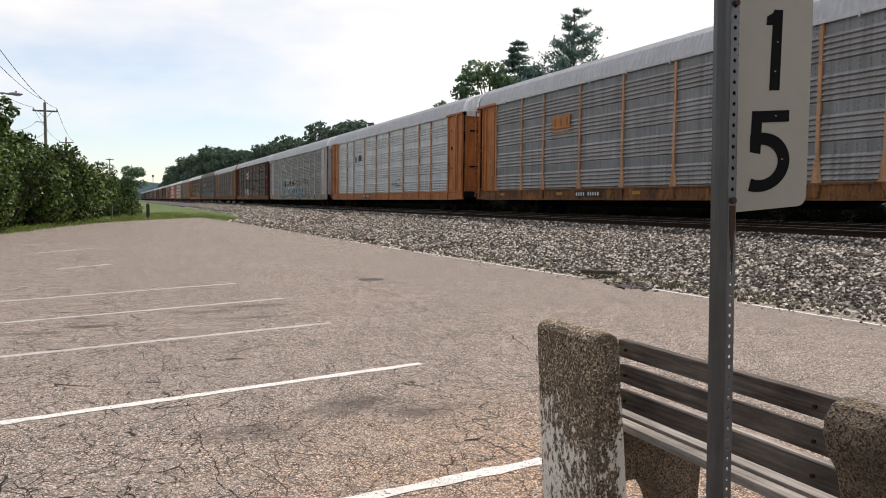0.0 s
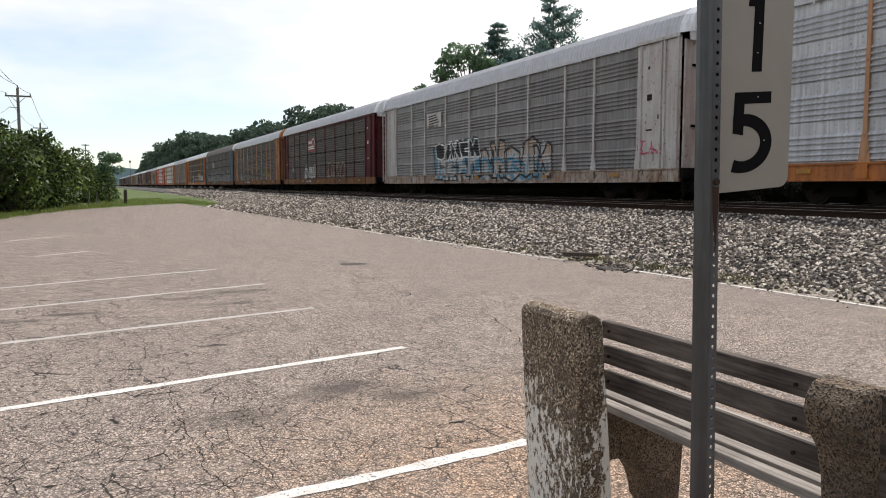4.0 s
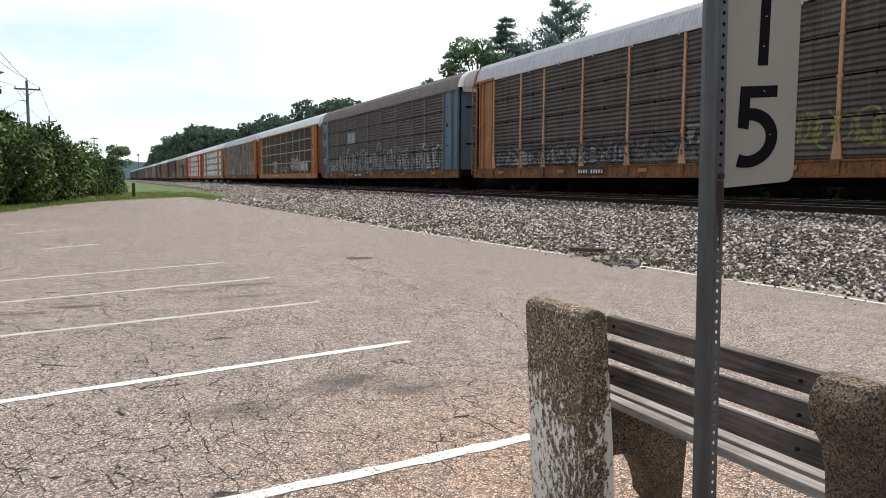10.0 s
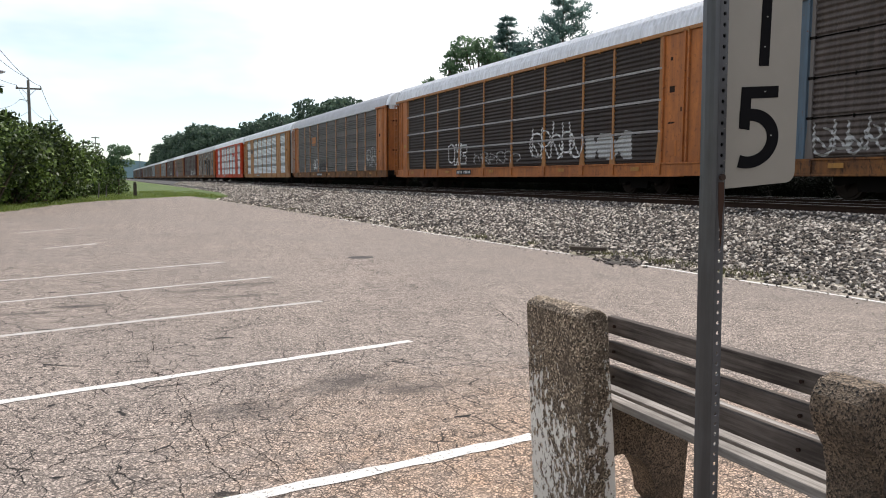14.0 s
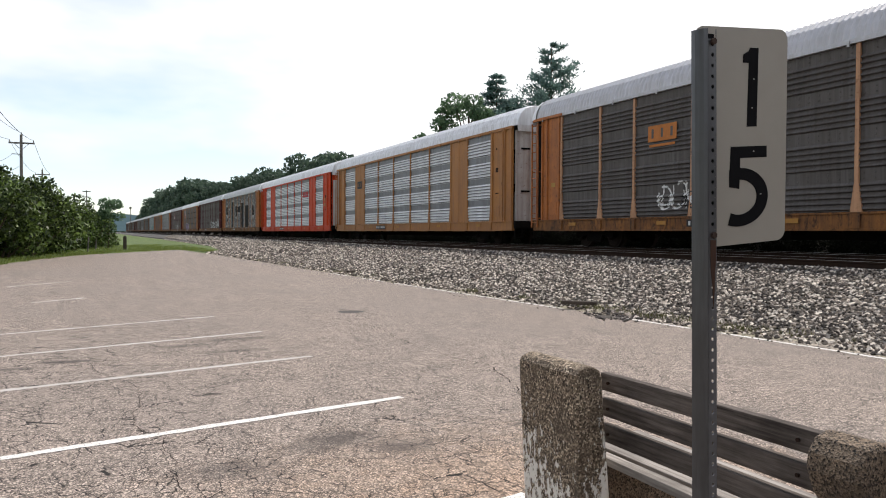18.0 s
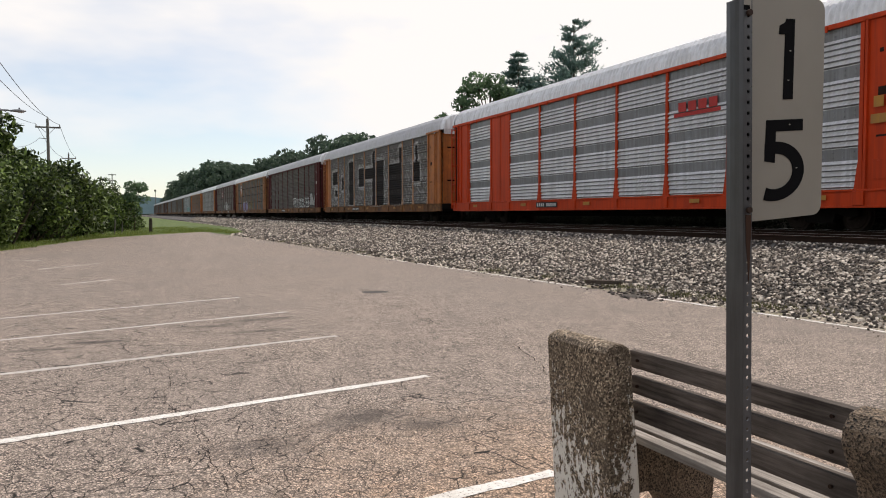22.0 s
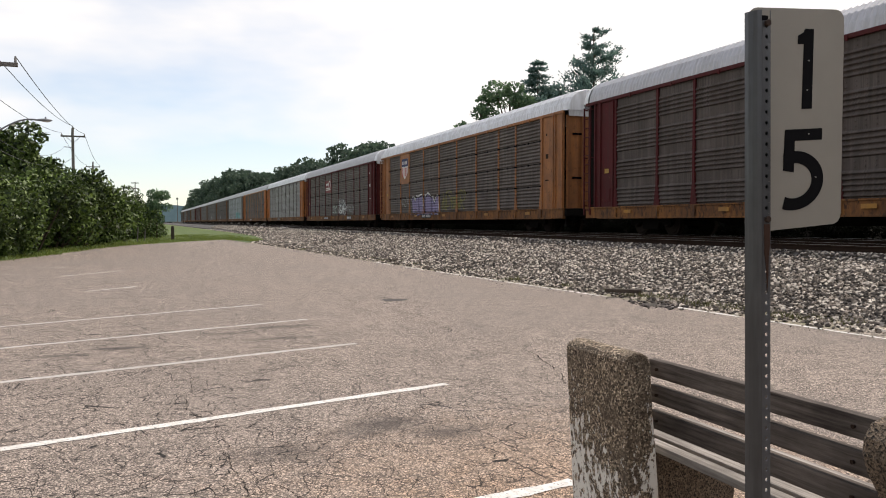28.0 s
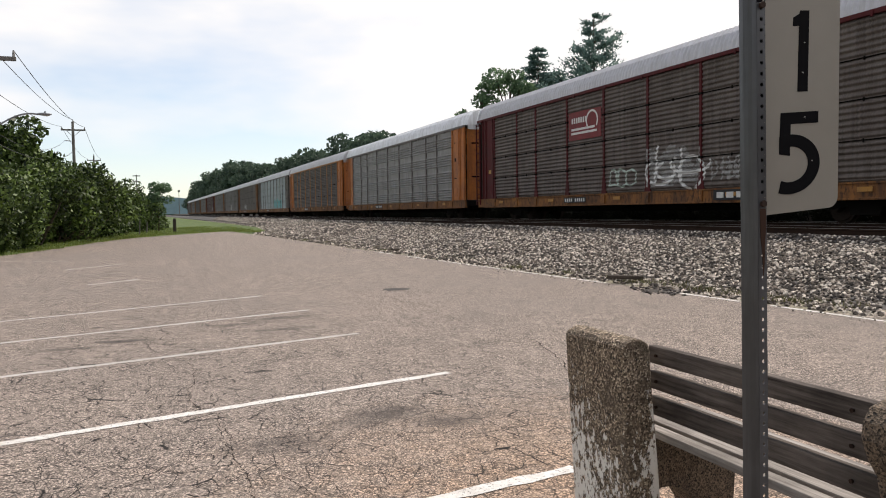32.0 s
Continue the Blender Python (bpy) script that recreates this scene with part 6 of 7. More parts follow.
def autorack(spec):
    """One covered car carrier; its origin lies on the rail tops at mid length, -y is the leading end, -x the near side."""
    panel, post, end, sill, roof, style, head, flat, label = (spec[k] for k in ("panel", "post", "end", "sill", "roof", "style", "head", "flat", "label"))
    car = thing("autorack_car", label, "railway car", "cars of the freight train")
    PROUD[car.name] = 0.012 if style == "S" else 0.0
    STYLE[car.name] = style
    put("underframe", SH["under"], car)
    put("side_sill", SH["sill"], car, None, sill, "rust-streaked side sill")
    for z in (2.6, 4.1):
        put("inner_deck", SH["deck"], car, pose(0, 0, z))
    put("inner_screen", SH["screen"], car)
    put("far_side", SH["farwall"], car, None, panel)
    put("top_chord", SH["chord"], car, None, spec.get("chord", R_GREY if head == "T" else post))
    put("roof", SH["roof"], car, None, roof, "ribbed arched metal roof")
    for y, w in zip(BAYS, WIDTHS):
        w = round(w, 2)
        if flat and w == 1.9:
            put("flat_panel", SH["flat1.90"], car, pose(FACE, y, 0), flat)
        else:
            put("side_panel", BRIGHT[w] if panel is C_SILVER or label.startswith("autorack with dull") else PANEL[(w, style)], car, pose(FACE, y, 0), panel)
            if style == "B" and spec.get("ticks", True):
                for q in (1, 2, 3):
                    put("seam_bracket", SH["bracket"], car, pose(FACE, y, Z0 + q * (Z1 - Z0) / 4))
                    if not spec.get("bars"):
                        put("seam_strip", SH["strip%.2f" % w], car, pose(FACE, y, Z0 + q * (Z1 - Z0) / 4), None, "dark seam between panels")
            if spec.get("bars"):
                for q in (1, 2, 3):
                    put("seam_bar", SH["bar%.2f" % w], car, pose(FACE, y, Z0 + q * (Z1 - Z0) / 4 + .013), spec["bars"])
    for y in POSTS:
        p = put("post", SH["post" + head], car, pose(FACE, y, 0), post)
        if style == "B":
            for k in (1, 2, 3):
                put("panel_clip", SH["clip"], p, pose(0, 0, Z0 + k * (Z1 - Z0) / 4), spec.get("clip", post))
    for s in ("", "_f"):
        put("end_box", SH["endlead_f" if s else "endbox"], car, pose(FACE, 0, 0), end)
        put("hatch", SH["hatch" + s], car, pose(FACE, 0, 0), end)
        if head == "T":
            put("end_cap", SH["endcap" + s], car, pose(FACE, 0, 0), end)
        put("end_door", SH["door" + s], car, None, spec.get("door", end))
        for x in (-1.40, -.72, 0, .72, 1.40):
            dy = 0.20 * (1 - (x / 1.42) ** 2)
            put("door_hinge_post", SH["doorpost" + s], car, pose(x, -dy if s else dy, 0), spec.get("door", end))
        for z in (2.3, 4.15):
            put("door_slot", SH["slot" + s], car, pose(0, 0, z))
        put("roof_hood", SH["hood" + s], car, None, spec.get("hood", roof))
        if not s:
            put("ladder", SH["ladder"], car, pose(FACE, 0, 0), end)
        put("coupler", SH["coupler" + s], car)
    if end in (P_MAROON, P_BLUEG, P_AMBER, P_ORANGE):
        decal(car, "sticker", 11.86, 2.42, .28, .17, P_STICKER, "small yellow data sticker", .041)
        decal(car, "sticker", -11.86, 1.62, .36, .14, P_STICKER, "small yellow data sticker", .041)
    for y in (-10.2, -5.6, 0.4, 5.4, 10.4):
        put("reflector", SH["reflector"], car, pose(-1.632, y, .86), spec.get("reflect", P_YELLOW), "yellow reflective strip")
    wheels = []
    for yc in (-9.75, 9.75):
        tr = new("truck")
        tr.parent = car
        tr.matrix_basis = pose(0, yc, 0)
        put("truck_frame", SH["truckframe"], tr)
        for d in (-.88, .88):
            wheels.append(put("wheelset", SH["wheelset"], tr, pose(0, d, .42)))
    # stencilled number plate on the sill, as plain bars
    py = spec.get("plate", 3.4)
    pl = decal(car, "number_plate", py, .84, 1.7, .22, M_PLATE, "black stencil plate with pale marks", .135)
    for i in range(10):
        if i != 4:
            bm = bmesh.new()
            box(bm, FACE - .145, FACE - .139, py + .72 - i * .16 - .042, py + .72 - i * .16 + .042, .775, .905)
            part("stencil_mark", bm, M_STENCIL, pl)
    # small stencils on the leading end box
    for y, z, w, h in ((-11.85, 3.35, .24, .20), (-11.85, 2.3, .30, .05), (-12.3, 2.7, .08, .14), (-11.8, 4.3, .10, .10)):
        bm = bmesh.new()
        box(bm, FACE - .0445, FACE - .041, y - w / 2, y + w / 2, z - h / 2, z + h / 2)
        part("stencil_mark", bm, M_STENCIL if spec["end"] is P_MAROON else M_RAIL, car)
    if spec.get("extra"):
        spec["extra"](car)
    return car, wheels


# ---- marks and graffiti of single cars ----


def x0(car):
    decal(car, "emblem", 5.5, 3.75, 1.35, .52, L_ORANGE, "orange block emblem")
    for k in range(3):
        decal(car, "emblem_gap", 5.5 + .45 - k * .45, 3.75, .10, .30, C_DULL, lift=.046)
    decal(car, "emblem_bar", 5.5, 3.36, 1.2, .08, L_ORANGE)


def x1(car):
    decal(car, "emblem", 5.2, 3.66, .75, .42, G_BLACK, "black railway emblem")
    decal(car, "emblem", 6.3, 3.60, .42, .46, plain("grey_mark", (0.17, 0.17, 0.18), 0.7))
    ribbons(car, "graffiti", scribble(2, -3.6, -2.2, 1.4, 1.9, 3, 1), .05, G_BLACK, "small black tag")


def x2(car):
    decal(car, "emblem", 5.6, 3.95, 1.9, .75, P_WHITE, "white plate with a black winged emblem")
    for k in range(4):
        ribbons(car, "emblem_bar", [[(6.35 - k * .05, 4.16 - k * .13), (5.3 - k * .12, 4.22 - k * .13)]], .09, G_BLACK, "", .049)
    for k in range(9):
        decal(car, "emblem_letter", 6.35 - k * .15, 3.64, .09, .13, G_BLACK, lift=.049)
    big = block_letters(21, .2, 5.3, .75, 2.75, 4, .2)
    spray(car, "graffiti_fill", [], .1, G_BLUE, "blue sprayed filling of graffiti", .006, big)
    spray(car, "graffiti_fill", scribble(28, .2, 5.3, .8, 1.9, 6, 1), .22, G_WHITE, "white sprayed flashes", .009)
    top = block_letters(27, .3, 5.2, 1.75, 2.8, 5, .45)
    spray(car, "graffiti", [], .1, G_BLACK, "black graffiti letters", .012, top)
    spray(car, "graffiti", sharp(big), .09, G_BLACK, "black graffiti outlines", .014)
    spray(car, "graffiti", sharp(top), .07, G_STARK, "white graffiti outlines", .016)
    more = block_letters(23, -6.0, .0, .7, 2.5, 5, .2)
    spray(car, "graffiti_fill", [], .1, G_SAND, "sand and white sprayed graffiti", .006, more)
    spray(car, "graffiti_fill", scribble(29, -6.0, .0, .75, 2.2, 7, 1), .20, G_WHITE, "", .009)
    spray(car, "graffiti_fill", scribble(30, -6.0, .0, .75, 1.8, 5, 1), .16, G_BLUE, "", .011)
    spray(car, "graffiti", sharp(more), .10, G_BLACK, "", .014)
    spray(car, "graffiti", scribble(26, -12.4, -11.5, 1.5, 2.0, 2, 1), .05, G_PINK, "small pink tag", .05)


def red_plate_mark(car, y, z):
    pl = decal(car, "emblem_plate", y, z, 2.45, 1.15, painted("mark_red", (0.17, 0.018, 0.02), (0.09, 0.02, 0.018), 0.3, 0.6), "red plate with white bars and a curved sign")
    for k, (w, zz) in enumerate(((1.9, -.30), (1.75, -.14))):
        decal(car, "emblem_bar", y + (1.05 - w / 2) - .05, z + zz, w, .09, M_STENCIL, lift=.046)
    for k in range(7):
        decal(car, "emblem_letter", y + .92 - k * .17, z + .22, .11, .22, M_STENCIL, lift=.046)
    ribbons(car, "emblem_curve", [[(y - .55 + .40 * math.cos(a / 8 * 4.4 - .6), z + .12 + .38 * math.sin(a / 8 * 4.4 - .6)) for a in range(9)]], .11, M_STENCIL, "", .047)


def x3(car):
    red_plate_mark(car, 2.76, 3.85)
    one = block_letters(36, 1.4, 5.3, 1.08, 2.15, 6, .3)
    spray(car, "graffiti_fill", [], .1, G_FADE, "faded white filling of graffiti", .006, one, .55, 3)
    spray(car, "graffiti", sharp(one), .055, G_STARK, "white graffiti letters", .010)
    two = block_letters(37, -6.2, -1.5, 1.08, 2.3, 6, .3)
    spray(car, "graffiti_fill", [], .1, plain("maroon_spray", (0.085, 0.035, 0.032), .8, 0, .4), "dark red filling of graffiti", .006, two, .3, 4)
    spray(car, "graffiti", sharp(two), .05, G_SAND, "pale graffiti letters", .010)
    spray(car, "graffiti", scribble(33, 9.0, 10.0, 1.7, 2.2, 2, 1), .06, G_WHITE, "", .008)


def x4(car):
    spray(car, "graffiti_fill", scribble(40, -4.6, 9.5, 1.12, 1.9, 16, 1), .16, plain("grey_fade", (0.17, 0.165, 0.155), .85), "grey filling of graffiti", .006, (), .3, 4)
    tags = block_letters(45, 1.6, 11.0, 1.08, 1.85, 13, .2)
    spray(car, "graffiti_fill", [], .1, G_FADE, "pale filling of graffiti", .007, tags, .3, 12)
    spray(car, "graffiti", sharp(tags), .06, G_BLACK, "black letter outlines", .010)
    bubble = block_letters(46, -4.4, -1.6, 1.5, 2.35, 4, .1)
    spray(car, "graffiti_fill", [], .1, plain("grey_bubble", (0.24, 0.235, 0.22), .85), "grey filling of bubble letters", .007, bubble, .2, 13)
    spray(car, "graffiti", sharp(bubble), .06, G_BLACK, "", .010)
    spray(car, "graffiti", scribble(41, -8.5, -5.0, 1.4, 2.3, 5, 2), .07, G_OLIVE, "olive and black graffiti", .009)
    spray(car, "graffiti", scribble(42, -4.6, 8.0, 1.2, 2.0, 14, 2), .07, G_BLACK, "faded black graffiti", .009, (), .15, 5)
    spray(car, "graffiti", scribble(44, 9.0, 11.0, 1.2, 2.0, 3, 2), .07, G_BLACK, "", .009)


def x5(car):
    decal(car, "emblem_plate", 5.3, 3.5, 1.8, .78, painted("pale_plate", (0.24, 0.27, 0.29), (0.13, 0.13, 0.14), .6), "pale plate with blue marks")
    for k in range(3):
        decal(car, "emblem_letter", 5.8 - k * .5, 3.5, .22, .5, (G_WHITE, G_BLUE, G_WHITE)[k], lift=.047)
    wild = block_letters(51, -11.0, 8.4, .85, 2.45, 17, .28)
    spray(car, "graffiti_fill", [], .1, G_FADE, "faded white filling of graffiti", .006, wild, .22, 6)
    spray(car, "graffiti", scribble(52, -11.0, 8.2, .95, 2.6, 24, 1), .07, G_WHITE, "large white graffiti strokes", .009)
    spray(car, "graffiti", sharp(wild), .085, G_BLACK, "black graffiti outlines", .012)
    spray(car, "graffiti", scribble(57, -11.0, 8.2, 1.0, 2.4, 20, 1), .06, G_BLACK, "", .014)
    spray(car, "graffiti", scribble(53, 8.2, 11.2, 1.2, 2.0, 5, 1), .06, G_WHITE, "", .009)
    for z, s in ((4.3, 54), (3.1, 55), (1.7, 56)):
        ribbons(car, "graffiti", scribble(s, 11.9, 13.0, z, z + .6, 3, 2), .06, G_WHITE, "white tag on the blue end", .105)


def x6(car):
    spray(car, "graffiti", scribble(61, -6.8, -3.0, 1.35, 2.8, 4, 1), .07, G_STARK, "white outline graffiti", .008)
    spray(car, "graffiti", sharp(block_letters(62, 3.4, 5.4, 1.2, 2.3, 3)), .07, G_STARK, "white tag", .008)
    throw = block_letters(63, -9.8, -7.2, 1.2, 2.2, 2)
    spray(car, "graffiti", [], .1, G_WHITE, "white throw-up letters", .008, throw)
    spray(car, "graffiti", scribble(64, -2.0, 2.4, 1.2, 1.8, 5, 1), .05, G_WHITE, "", .008)


def x7(car):
    x0(car)
    spray(car, "graffiti", scribble(71, 1.2, 4.6, 1.25, 2.0, 5, 2), .05, G_BLACK, "thin black graffiti", .008)
    spray(car, "graffiti", scribble(73, 3.9, 5.6, 1.25, 2.15, 3, 2), .06, G_STARK, "white bubble graffiti", .008)
    spray(car, "graffiti", scribble(72, -11.1, -8.9, 1.3, 2.6, 2, 2), .07, G_WHITE, "white bubble graffiti", .008)


def x8(car):
    decal(car, "emblem", 7.85, 3.75, .95, .5, G_BLACK, "black block emblem on the ochre panel", .052)
    for k in range(2):
        decal(car, "emblem_gap", 8.02 - k * .34, 3.75, .06, .26, P_OCHRE, lift=.058)


def x9(car):
    white_leaf(car)
    ribbons(car, "emblem", [[(-4.5, 3.60), (-6.6, 3.60)]], .16, L_RED, "red italic railway emblem", .044)
    for k in range(4):
        decal(car, "emblem_letter", -4.9 - k * .46, 3.84, .36, .3, L_RED, lift=.044)
    decal(car, "stencil_badge", -11.8, 3.1, .26, .26, P_YELLOW, "round pale badge", .106)
    decal(car, "stencil_badge", -11.85, 2.7, .5, .22, P_YELLOW, "", .106)


def white_leaf(car):
    bm = bmesh.new()
    box(bm, -1.40, -.80, -13.50, -13.46, 1.05, 4.55, .01)
    part("door_leaf", bm, P_WHITE, car, "white leaf of the end door")


def x10(car):
    dark = painted("dark_spray", (0.020, 0.016, 0.016), (0.014, 0.011, 0.01), 0.5, 0.8, spec=0.15)
    blocks = ((-9.95, -8.87, 2.45, 3.61), (-9.55, -9.2, 3.61, 4.6), (-6.82, -4.22, 1.08, 3.75), (-6.82, -6.25, 3.75, 4.7), (-3.05, -1.45, 1.08, 4.15),
              (-1.31, -.45, 1.08, 3.75), (-.45, 1.31, 3.0, 3.75), (-1.1, -.55, 3.75, 4.9), (1.45, 2.9, 2.5, 3.85), (4.25, 5.6, 1.15, 4.5), (7.2, 7.7, 2.4, 3.4), (9.1, 10.6, 2.9, 3.95), (9.1, 9.9, 1.9, 2.4))
    for y0, y1, z0, z1 in blocks:
        vs, fs = [], []
        rib_patch(vs, fs, "S", y0, y1, z0, z1, .006)
        put("graffiti_block", arrays_mesh("graffiti_block", vs, fs, dark), car, None, None, "dark block of a giant graffiti letter")
    frames_ = [[(y0 - .07, z0 - .05), (y0 - .07, z1 + .05), (y1 + .07, z1 + .05), (y1 + .07, z0 - .05)] for y0, y1, z0, z1 in blocks if y1 - y0 > .6]
    spray(car, "graffiti_paint", sharp(frames_), .11, plain("chalk_rim", (0.55, 0.54, 0.52), .85, 0, .4, 14.0), "broken white rims of giant graffiti letters", .004, (), .45, 14)
    r = random.Random(10)
    for mat, count, label in ((plain("chalky_spray", (0.60, 0.59, 0.57), 0.85, 0, 0.4, 14.0), 3600, "patchy white dabs of giant graffiti letters"),
                              (plain("thin_spray", (0.36, 0.355, 0.34), 0.85, 0, 0.4, 14.0), 3600, "thin grey dabs of giant graffiti letters")):
        vs, fs = [], []
        k = 0
        while k < count:
            if r.random() < 0.55:
                # along the rim of a dark block
                y0, y1, z0, z1 = r.choice(blocks)
                if r.random() < .5:
                    y, z = r.choice((y0 - .12, y1 + .12)) + r.gauss(0, .07), r.uniform(z0 - .1, z1 + .1)
                else:
                    y, z = r.uniform(y0 - .1, y1 + .1), r.choice((z0 - .14, z1 + .14)) + r.gauss(0, .06)
            else:
                y, z = r.uniform(-11.2, 11.2), 1.1 + 3.6 * r.random() ** 1.5
            k += 1
            w, h = (r.uniform(.012, .03), r.uniform(.03, .10)) if r.random() < .6 else (r.uniform(.03, .09), r.uniform(.012, .03))
            if any(y0 - w < y < y1 + w and z0 - h < z < z1 + h for y0, y1, z0, z1 in blocks) or any(abs(y - p) < .1 + w for p in POSTS) or not (1.14 < z < 4.95):
                continue
            rib_patch(vs, fs, "S", y - w, y + w, z - h, z + h, .004 + k * .000004)
        tagged(put("graffiti_paint", arrays_mesh("graffiti_paint", vs, fs, mat), car, None, None, label), label, kind="stuff")


def x11(car):
    tag = block_letters(111, -8.8, -1.6, 1.1, 2.1, 7, .2)
    spray(car, "graffiti_fill", [], .1, G_FADE, "faded white filling of graffiti", .006, tag, .3, 8)
    spray(car, "graffiti", sharp(tag), .09, G_STARK, "white graffiti letters", .010)
    spray(car, "graffiti", scribble(112, -8.6, -2.0, 1.15, 2.1, 7, 1), .08, G_BLACK, "black graffiti letters", .012)
    ring = block_letters(113, -10.9, -9.0, 1.2, 2.7, 1, .1)
    spray(car, "graffiti_fill", [], .1, G_WHITE, "large white graffiti letter", .008, ring)
    spray(car, "graffiti", sharp(ring), .10, G_BLACK, "", .011)


def x12(car):
    bm = bmesh.new()
    box(bm, FACE - .05, FACE - .04, 6.95, 8.75, 3.05, 5.05)
    part("emblem_panel", bm, P_AMBER, car, "yellow panel with a striped shield")
    sh_ = [(7.25, 4.75), (8.45, 4.75), (8.5, 4.55), (8.42, 3.75), (7.85, 3.35), (7.28, 3.75), (7.2, 4.55)]
    bm = bmesh.new()
    prism(bm, sh_, "x", FACE - .056, FACE - .052)
    part("shield", bm, M_STENCIL, car, "white shield")
    bm = bmesh.new()
    prism(bm, [(7.25, 4.75), (8.45, 4.75), (8.5, 4.55), (8.47, 4.22), (7.23, 4.22), (7.2, 4.55)], "x", FACE - .060, FACE - .057)
    part("shield_band", bm, L_NAVY, car, "dark blue band of the shield")
    for k in range(4):
        decal(car, "shield_stripe", 7.4 + k * .3, 3.85, .11, .6, L_RED, lift=.058)
        decal(car, "emblem_letter", 7.42 + k * .28, 4.47, .14, .22, M_STENCIL, lift=.063)
    throw = block_letters(124, 1.5, 6.2, .8, 2.2, 4, .15)
    spray(car, "graffiti_fill", [], .1, G_PURPLE, "purple graffiti letters", .007, throw)
    spray(car, "graffiti", [[(y, z + .05) for y, z in st] for st in sharp(throw)], .15, G_STARK, "white graffiti outlines", .005)
    spray(car, "graffiti", sharp(throw), .07, G_NIGHT, "dark violet graffiti outlines", .010)
    spray(car, "graffiti", scribble(123, -2.4, 1.0, 1.15, 2.3, 4, 2), .07, G_OLIVE, "dark green graffiti", .008)
    spray(car, "graffiti", scribble(125, 6.5, 8.6, 1.5, 2.1, 3, 1), .05, G_FADE, "", .008)


def x13(car):
    red_plate_mark(car, 2.76, 3.85)
    throw = block_letters(134, -4.1, -1.3, 1.1, 2.6, 2, .1)
    spray(car, "graffiti_fill", [], .1, G_FADE, "faded white filling of graffiti", .006, throw, .25, 9)
    spray(car, "graffiti", scribble(131, -4.1, -1.5, 1.15, 2.6, 2, 2), .10, G_STARK, "white throw-up graffiti", .009)
    spray(car, "graffiti", sharp(block_letters(135, -.6, 1.0, 1.25, 2.0, 3)), .07, plain("pale_green_spray", (0.42, 0.50, 0.44), .8), "pale green tag", .009)
    spray(car, "graffiti", scribble(133, -6.9, -4.6, 1.3, 2.0, 5, 1), .07, G_FADE, "", .009)
    pl = decal(car, "mark_plate", -5.6, .84, 1.5, .32, M_PLATE, "black plate with three white bars", .135)
    for k in range(3):
        bm = bmesh.new()
        box(bm, FACE - .146, FACE - .139, -5.15 - k * .42 - .15, -5.15 - k * .42 + .15, .75, .93)
        part("mark_bar", bm, M_STENCIL, pl)


def x16(car):
    spray(car, "graffiti_fill", scribble(161, -8, -2, 1.2, 2.2, 5, 2), .3, plain("teal_spray", (0.15, 0.40, 0.40), .8), "teal graffiti")


def small_tag(seed):
    def add(car):
        r = random.Random(seed)
        a = r.uniform(-9, 4)
        spray(car, "graffiti", scribble(seed, a, a + r.uniform(2, 5), 1.2, 2.2, 5, 2), .09, G_WHITE, "pale graffiti")
    return add


def S(panel, post, end, sill, roof, style, head, label, flat=None, extra=None, **kw):
    d = dict(panel=panel, post=post, end=end, sill=sill, roof=roof, style=style, head=head, flat=flat, label=label, extra=extra)
    d.update(kw)
    return d


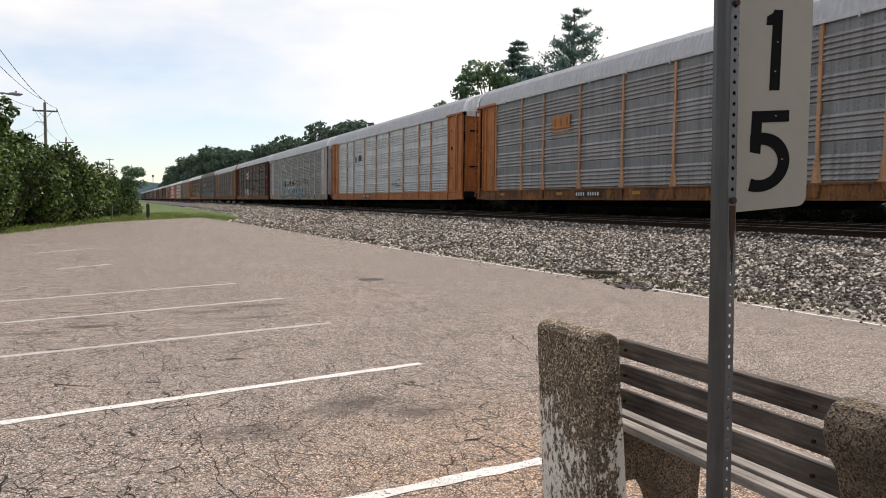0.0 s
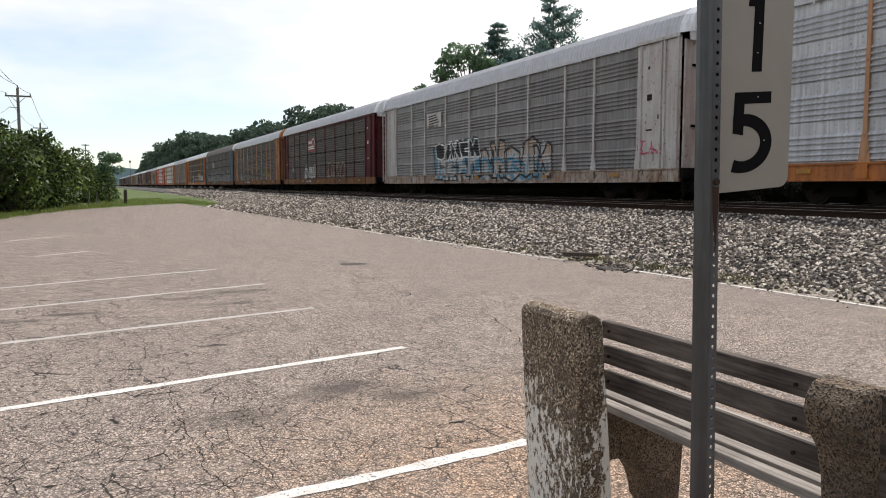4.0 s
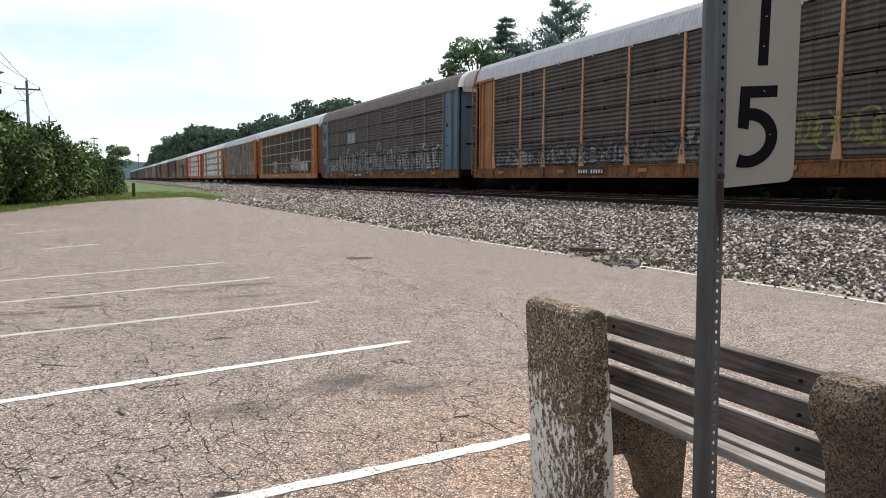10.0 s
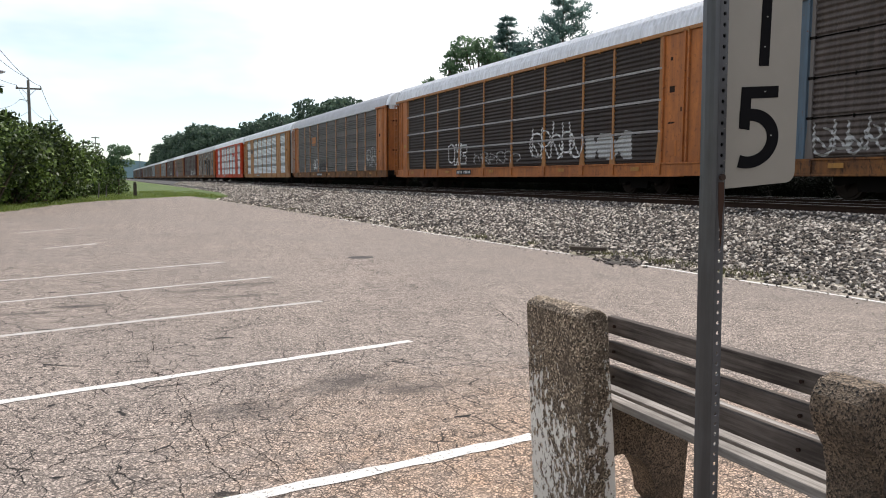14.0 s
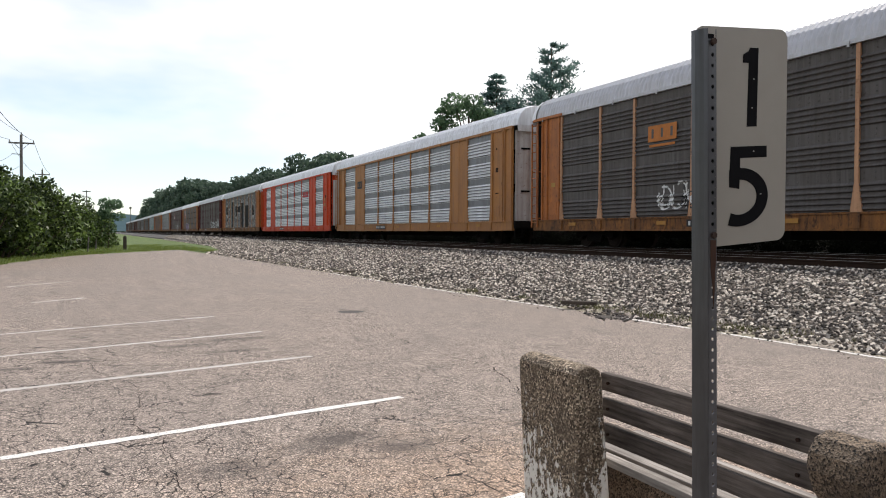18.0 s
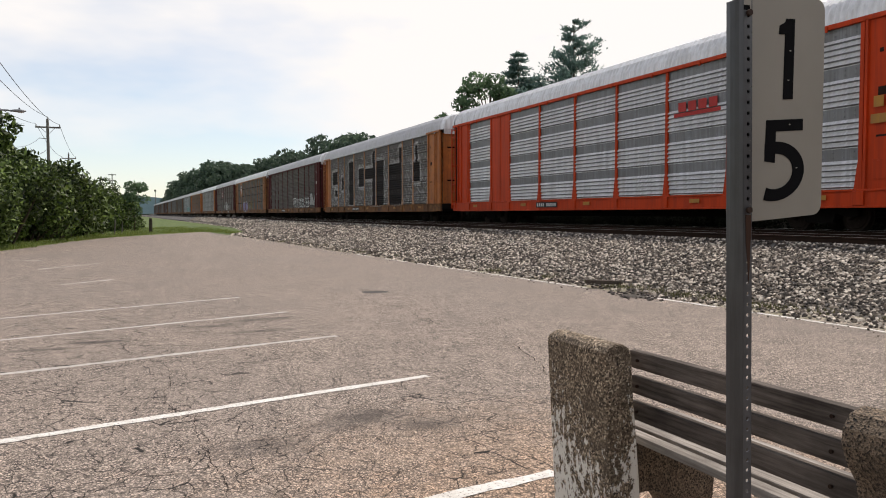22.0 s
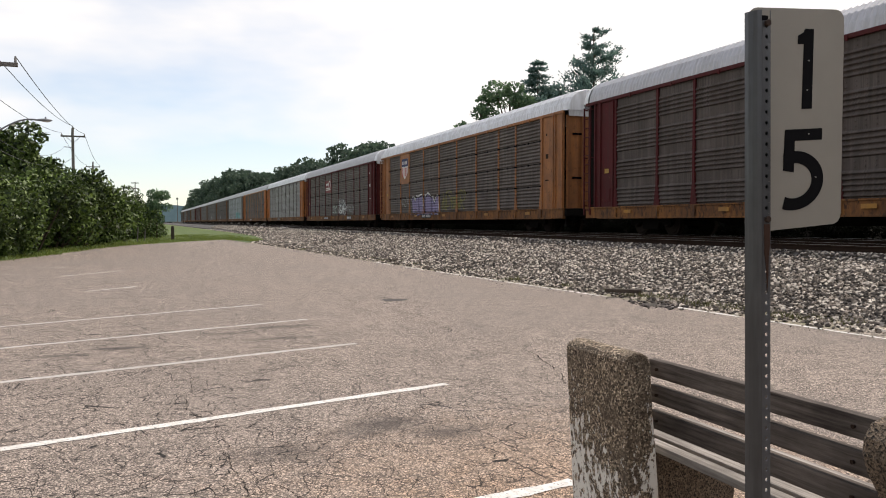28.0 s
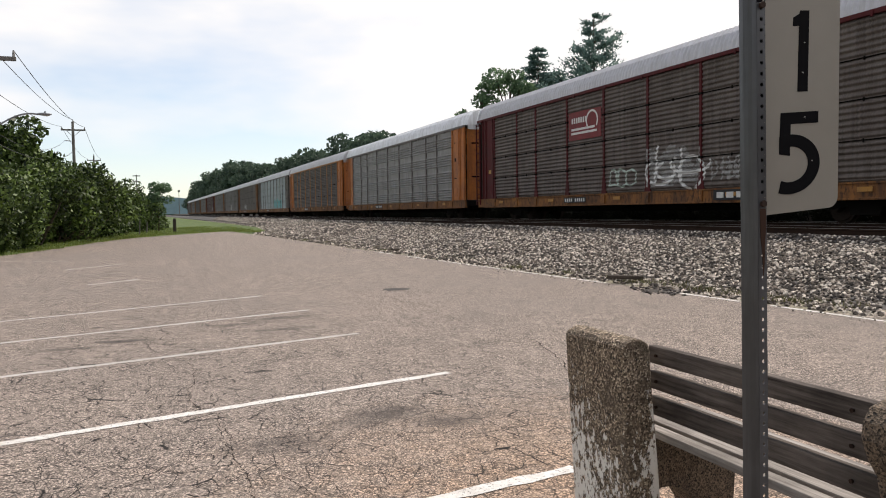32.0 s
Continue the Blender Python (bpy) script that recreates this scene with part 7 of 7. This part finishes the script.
CARS = [
    S(C_MIDDLE, P_POST, P_ORANGE, S_ORANGE, R_GREY, "S", "T", "autorack with dull grey ribbed panels and orange posts", None, x0, hood=R_WHITE),
    S(C_BRIGHT, P_POST, P_ORANGE, P_ORANGE, R_GREY, "S", "T", "autorack with bright galvanised panels and orange posts", None, x1, hood=R_WHITE),
    S(C_GREY, P_WHITE, P_WHITE, S_WHITE, R_GREY, "S", "T", "autorack with white posts and colourful graffiti", None, x2, hood=R_WHITE),
    S(C_BROWN, P_MAROON, P_MAROON, S_ORANGE, R_GREY, "B", "P", "maroon-framed autorack with weathered panels and white graffiti", None, x3, hood=R_WHITE, clip=M_UNDER),
    S(C_BROWN, P_POST, P_AMBER, S_ORANGE, R_GREY, "B", "T", "weathered brown autorack with orange posts", None, x4, hood=P_AMBER),
    S(C_BROWN, P_STEEL, P_BLUEG, S_ORANGE, R_RUST, "B", "P", "autorack with blue-grey ends covered in white graffiti", None, x5, clip=M_UNDER, door=P_BLUEG, hood=R_WHITE),
    S(C_DARK, P_OCHRE, P_ORANGE, P_ORANGE, R_WHITE, "B", "P", "dark brown autorack with ochre posts and outline graffiti", None, x6, hood=R_WHITE, clip=C_SEAM, bars=C_SEAM),
    S(C_DULL, P_POST, P_ORANGE, S_ORANGE, R_GREY, "S", "T", "grey-brown autorack with orange posts and block emblem", None, x7, hood=R_WHITE),
    S(C_SILVER, P_OCHRE, P_OCHRE, P_OCHRE, R_WHITE, "S", "P", "clean autorack with silver panels and ochre frame", P_OCHRE, x8, door=P_WHITE),
    S(C_SILVER, P_RED, P_RED, P_RED, R_WHITE, "S", "P", "clean autorack with silver panels and orange-red frame", P_RED, x9, door=P_RED),
    S(C_LETTER, P_POST, P_ORANGE, S_ORANGE, R_GREY, "S", "T", "autorack covered with huge block-letter graffiti", None, x10, hood=R_WHITE),
    S(C_BROWN, P_MAROON, P_MAROON, S_ORANGE, R_GREY, "S", "P", "grey-brown autorack with maroon posts and rusty yellow sill", None, x11, hood=R_WHITE),
    S(C_TAN, P_AMBER, P_AMBER, S_ORANGE, R_WHITE, "B", "P", "weathered autorack with yellow posts and striped shield", None, x12, hood=R_WHITE, clip=M_UNDER),
    S(C_TAN, P_MAROON, P_MAROON, S_ORANGE, R_GREY, "B", "P", "maroon autorack with a red plate and white throw-up", None, x13, hood=R_WHITE, clip=M_UNDER),
    S(C_GREY, P_STEEL, P_ORANGE, S_ORANGE, R_WHITE, "S", "P", "autorack with galvanised panels and orange ends", None, None),
    S(C_BROWN, P_OCHRE, P_ORANGE, S_ORANGE, R_GREY, "B", "P", "weathered brown autorack with orange ends", None, None),
    S(C_BLUE, P_STEEL, P_STEEL, S_ORANGE, R_GREY, "S", "P", "pale bluish autorack with teal graffiti", None, x16),
    S(C_BROWN, P_STEEL, P_FARORANGE, S_ORANGE, R_GREY, "B", "P", "weathered brown autorack far down the train", None, small_tag(171)),
    S(C_DULL, P_STEEL, P_STEEL, S_ORANGE, R_GREY, "S", "P", "grey autorack far down the train", None, small_tag(181)),
    S(C_DULL, P_STEEL, P_FARORANGE, S_ORANGE, R_GREY, "S", "P", "dull grey autorack far down the train", None, None),
    S(C_BROWN, P_MAROON, P_MAROON, S_ORANGE, R_GREY, "B", "P", "maroon-framed autorack far down the train", None, small_tag(201)),
    S(C_DULL, P_STEEL, P_FARORANGE, S_ORANGE, R_GREY, "S", "P", "dull grey autorack far down the train", None, None),
    S(C_DARK, P_STEEL, P_FARORANGE, S_ORANGE, R_GREY, "B", "P", "dark brown autorack far down the train", None, None),
    S(C_DULL, P_STEEL, P_FARORANGE, S_ORANGE, R_GREY, "S", "P", "pale autorack far down the train", None, None),
    S(C_BROWN, P_STEEL, P_MAROON, S_ORANGE, R_GREY, "B", "P", "last weathered autorack of the train", None, None),
]
SPEED, PITCH, FIRST = 11.451, 28.4, 20.94
TRAIN = [autorack(s) for s in CARS]


# small surges of the train: seconds, metres gained on the even pace
PACE = ((0.0, -0.33), (1.0, 0.2), (2.0, -0.38), (3.0, -0.25), (4.5, 0.0), (6.0, 0.12), (7.0, 0.05), (8.0, -0.55), (9.0, 0.3), (10.0, -0.25), (11.0, 0.32), (12.0, 0.03), (13.0, -0.5),
        (14.5, -0.1), (16.0, 0.12), (17.0, -0.38), (18.0, -0.25), (19.0, 0.0), (20.0, -0.22), (21.0, 0.22), (22.0, 0.12), (23.0, -0.33), (24.0, 0.55), (25.0, 0.0), (26.5, -0.2), (28.0, -0.42),
        (29.0, 0.1), (30.0, -0.1), (31.0, 0.32), (32.0, -0.2))


def motions():
    for k, (car, wheels) in enumerate(TRAIN):
        walk(car, [(t, pose(FAR_C, FIRST + PITCH * k - SPEED * t - gain, RAIL_Z)) for t, gain in PACE])
        # wheels turn with the speed while the car is near the camera
        near0 = max(0.0, (FIRST + PITCH * k - 52) / SPEED)
        near1 = min(32.0, (FIRST + PITCH * k + 2) / SPEED)
        if near1 <= near0:
            continue
        f0, f1 = int(near0 * FPS), int(near1 * FPS)
        for w in wheels:
            y = w.matrix_basis.translation.y
            rows = [(f / FPS, pose(0, y, .42, math.degrees(SPEED * (f - f0) / FPS / .42) % 360)) for f in range(f0, f1 + 1)]
            if f0 > 0:
                rows.insert(0, (0.0, rows[0][1]))
            if f1 < 32 * FPS:
                rows.append((32.0, rows[-1][1]))
            walk(w, rows)


motions()
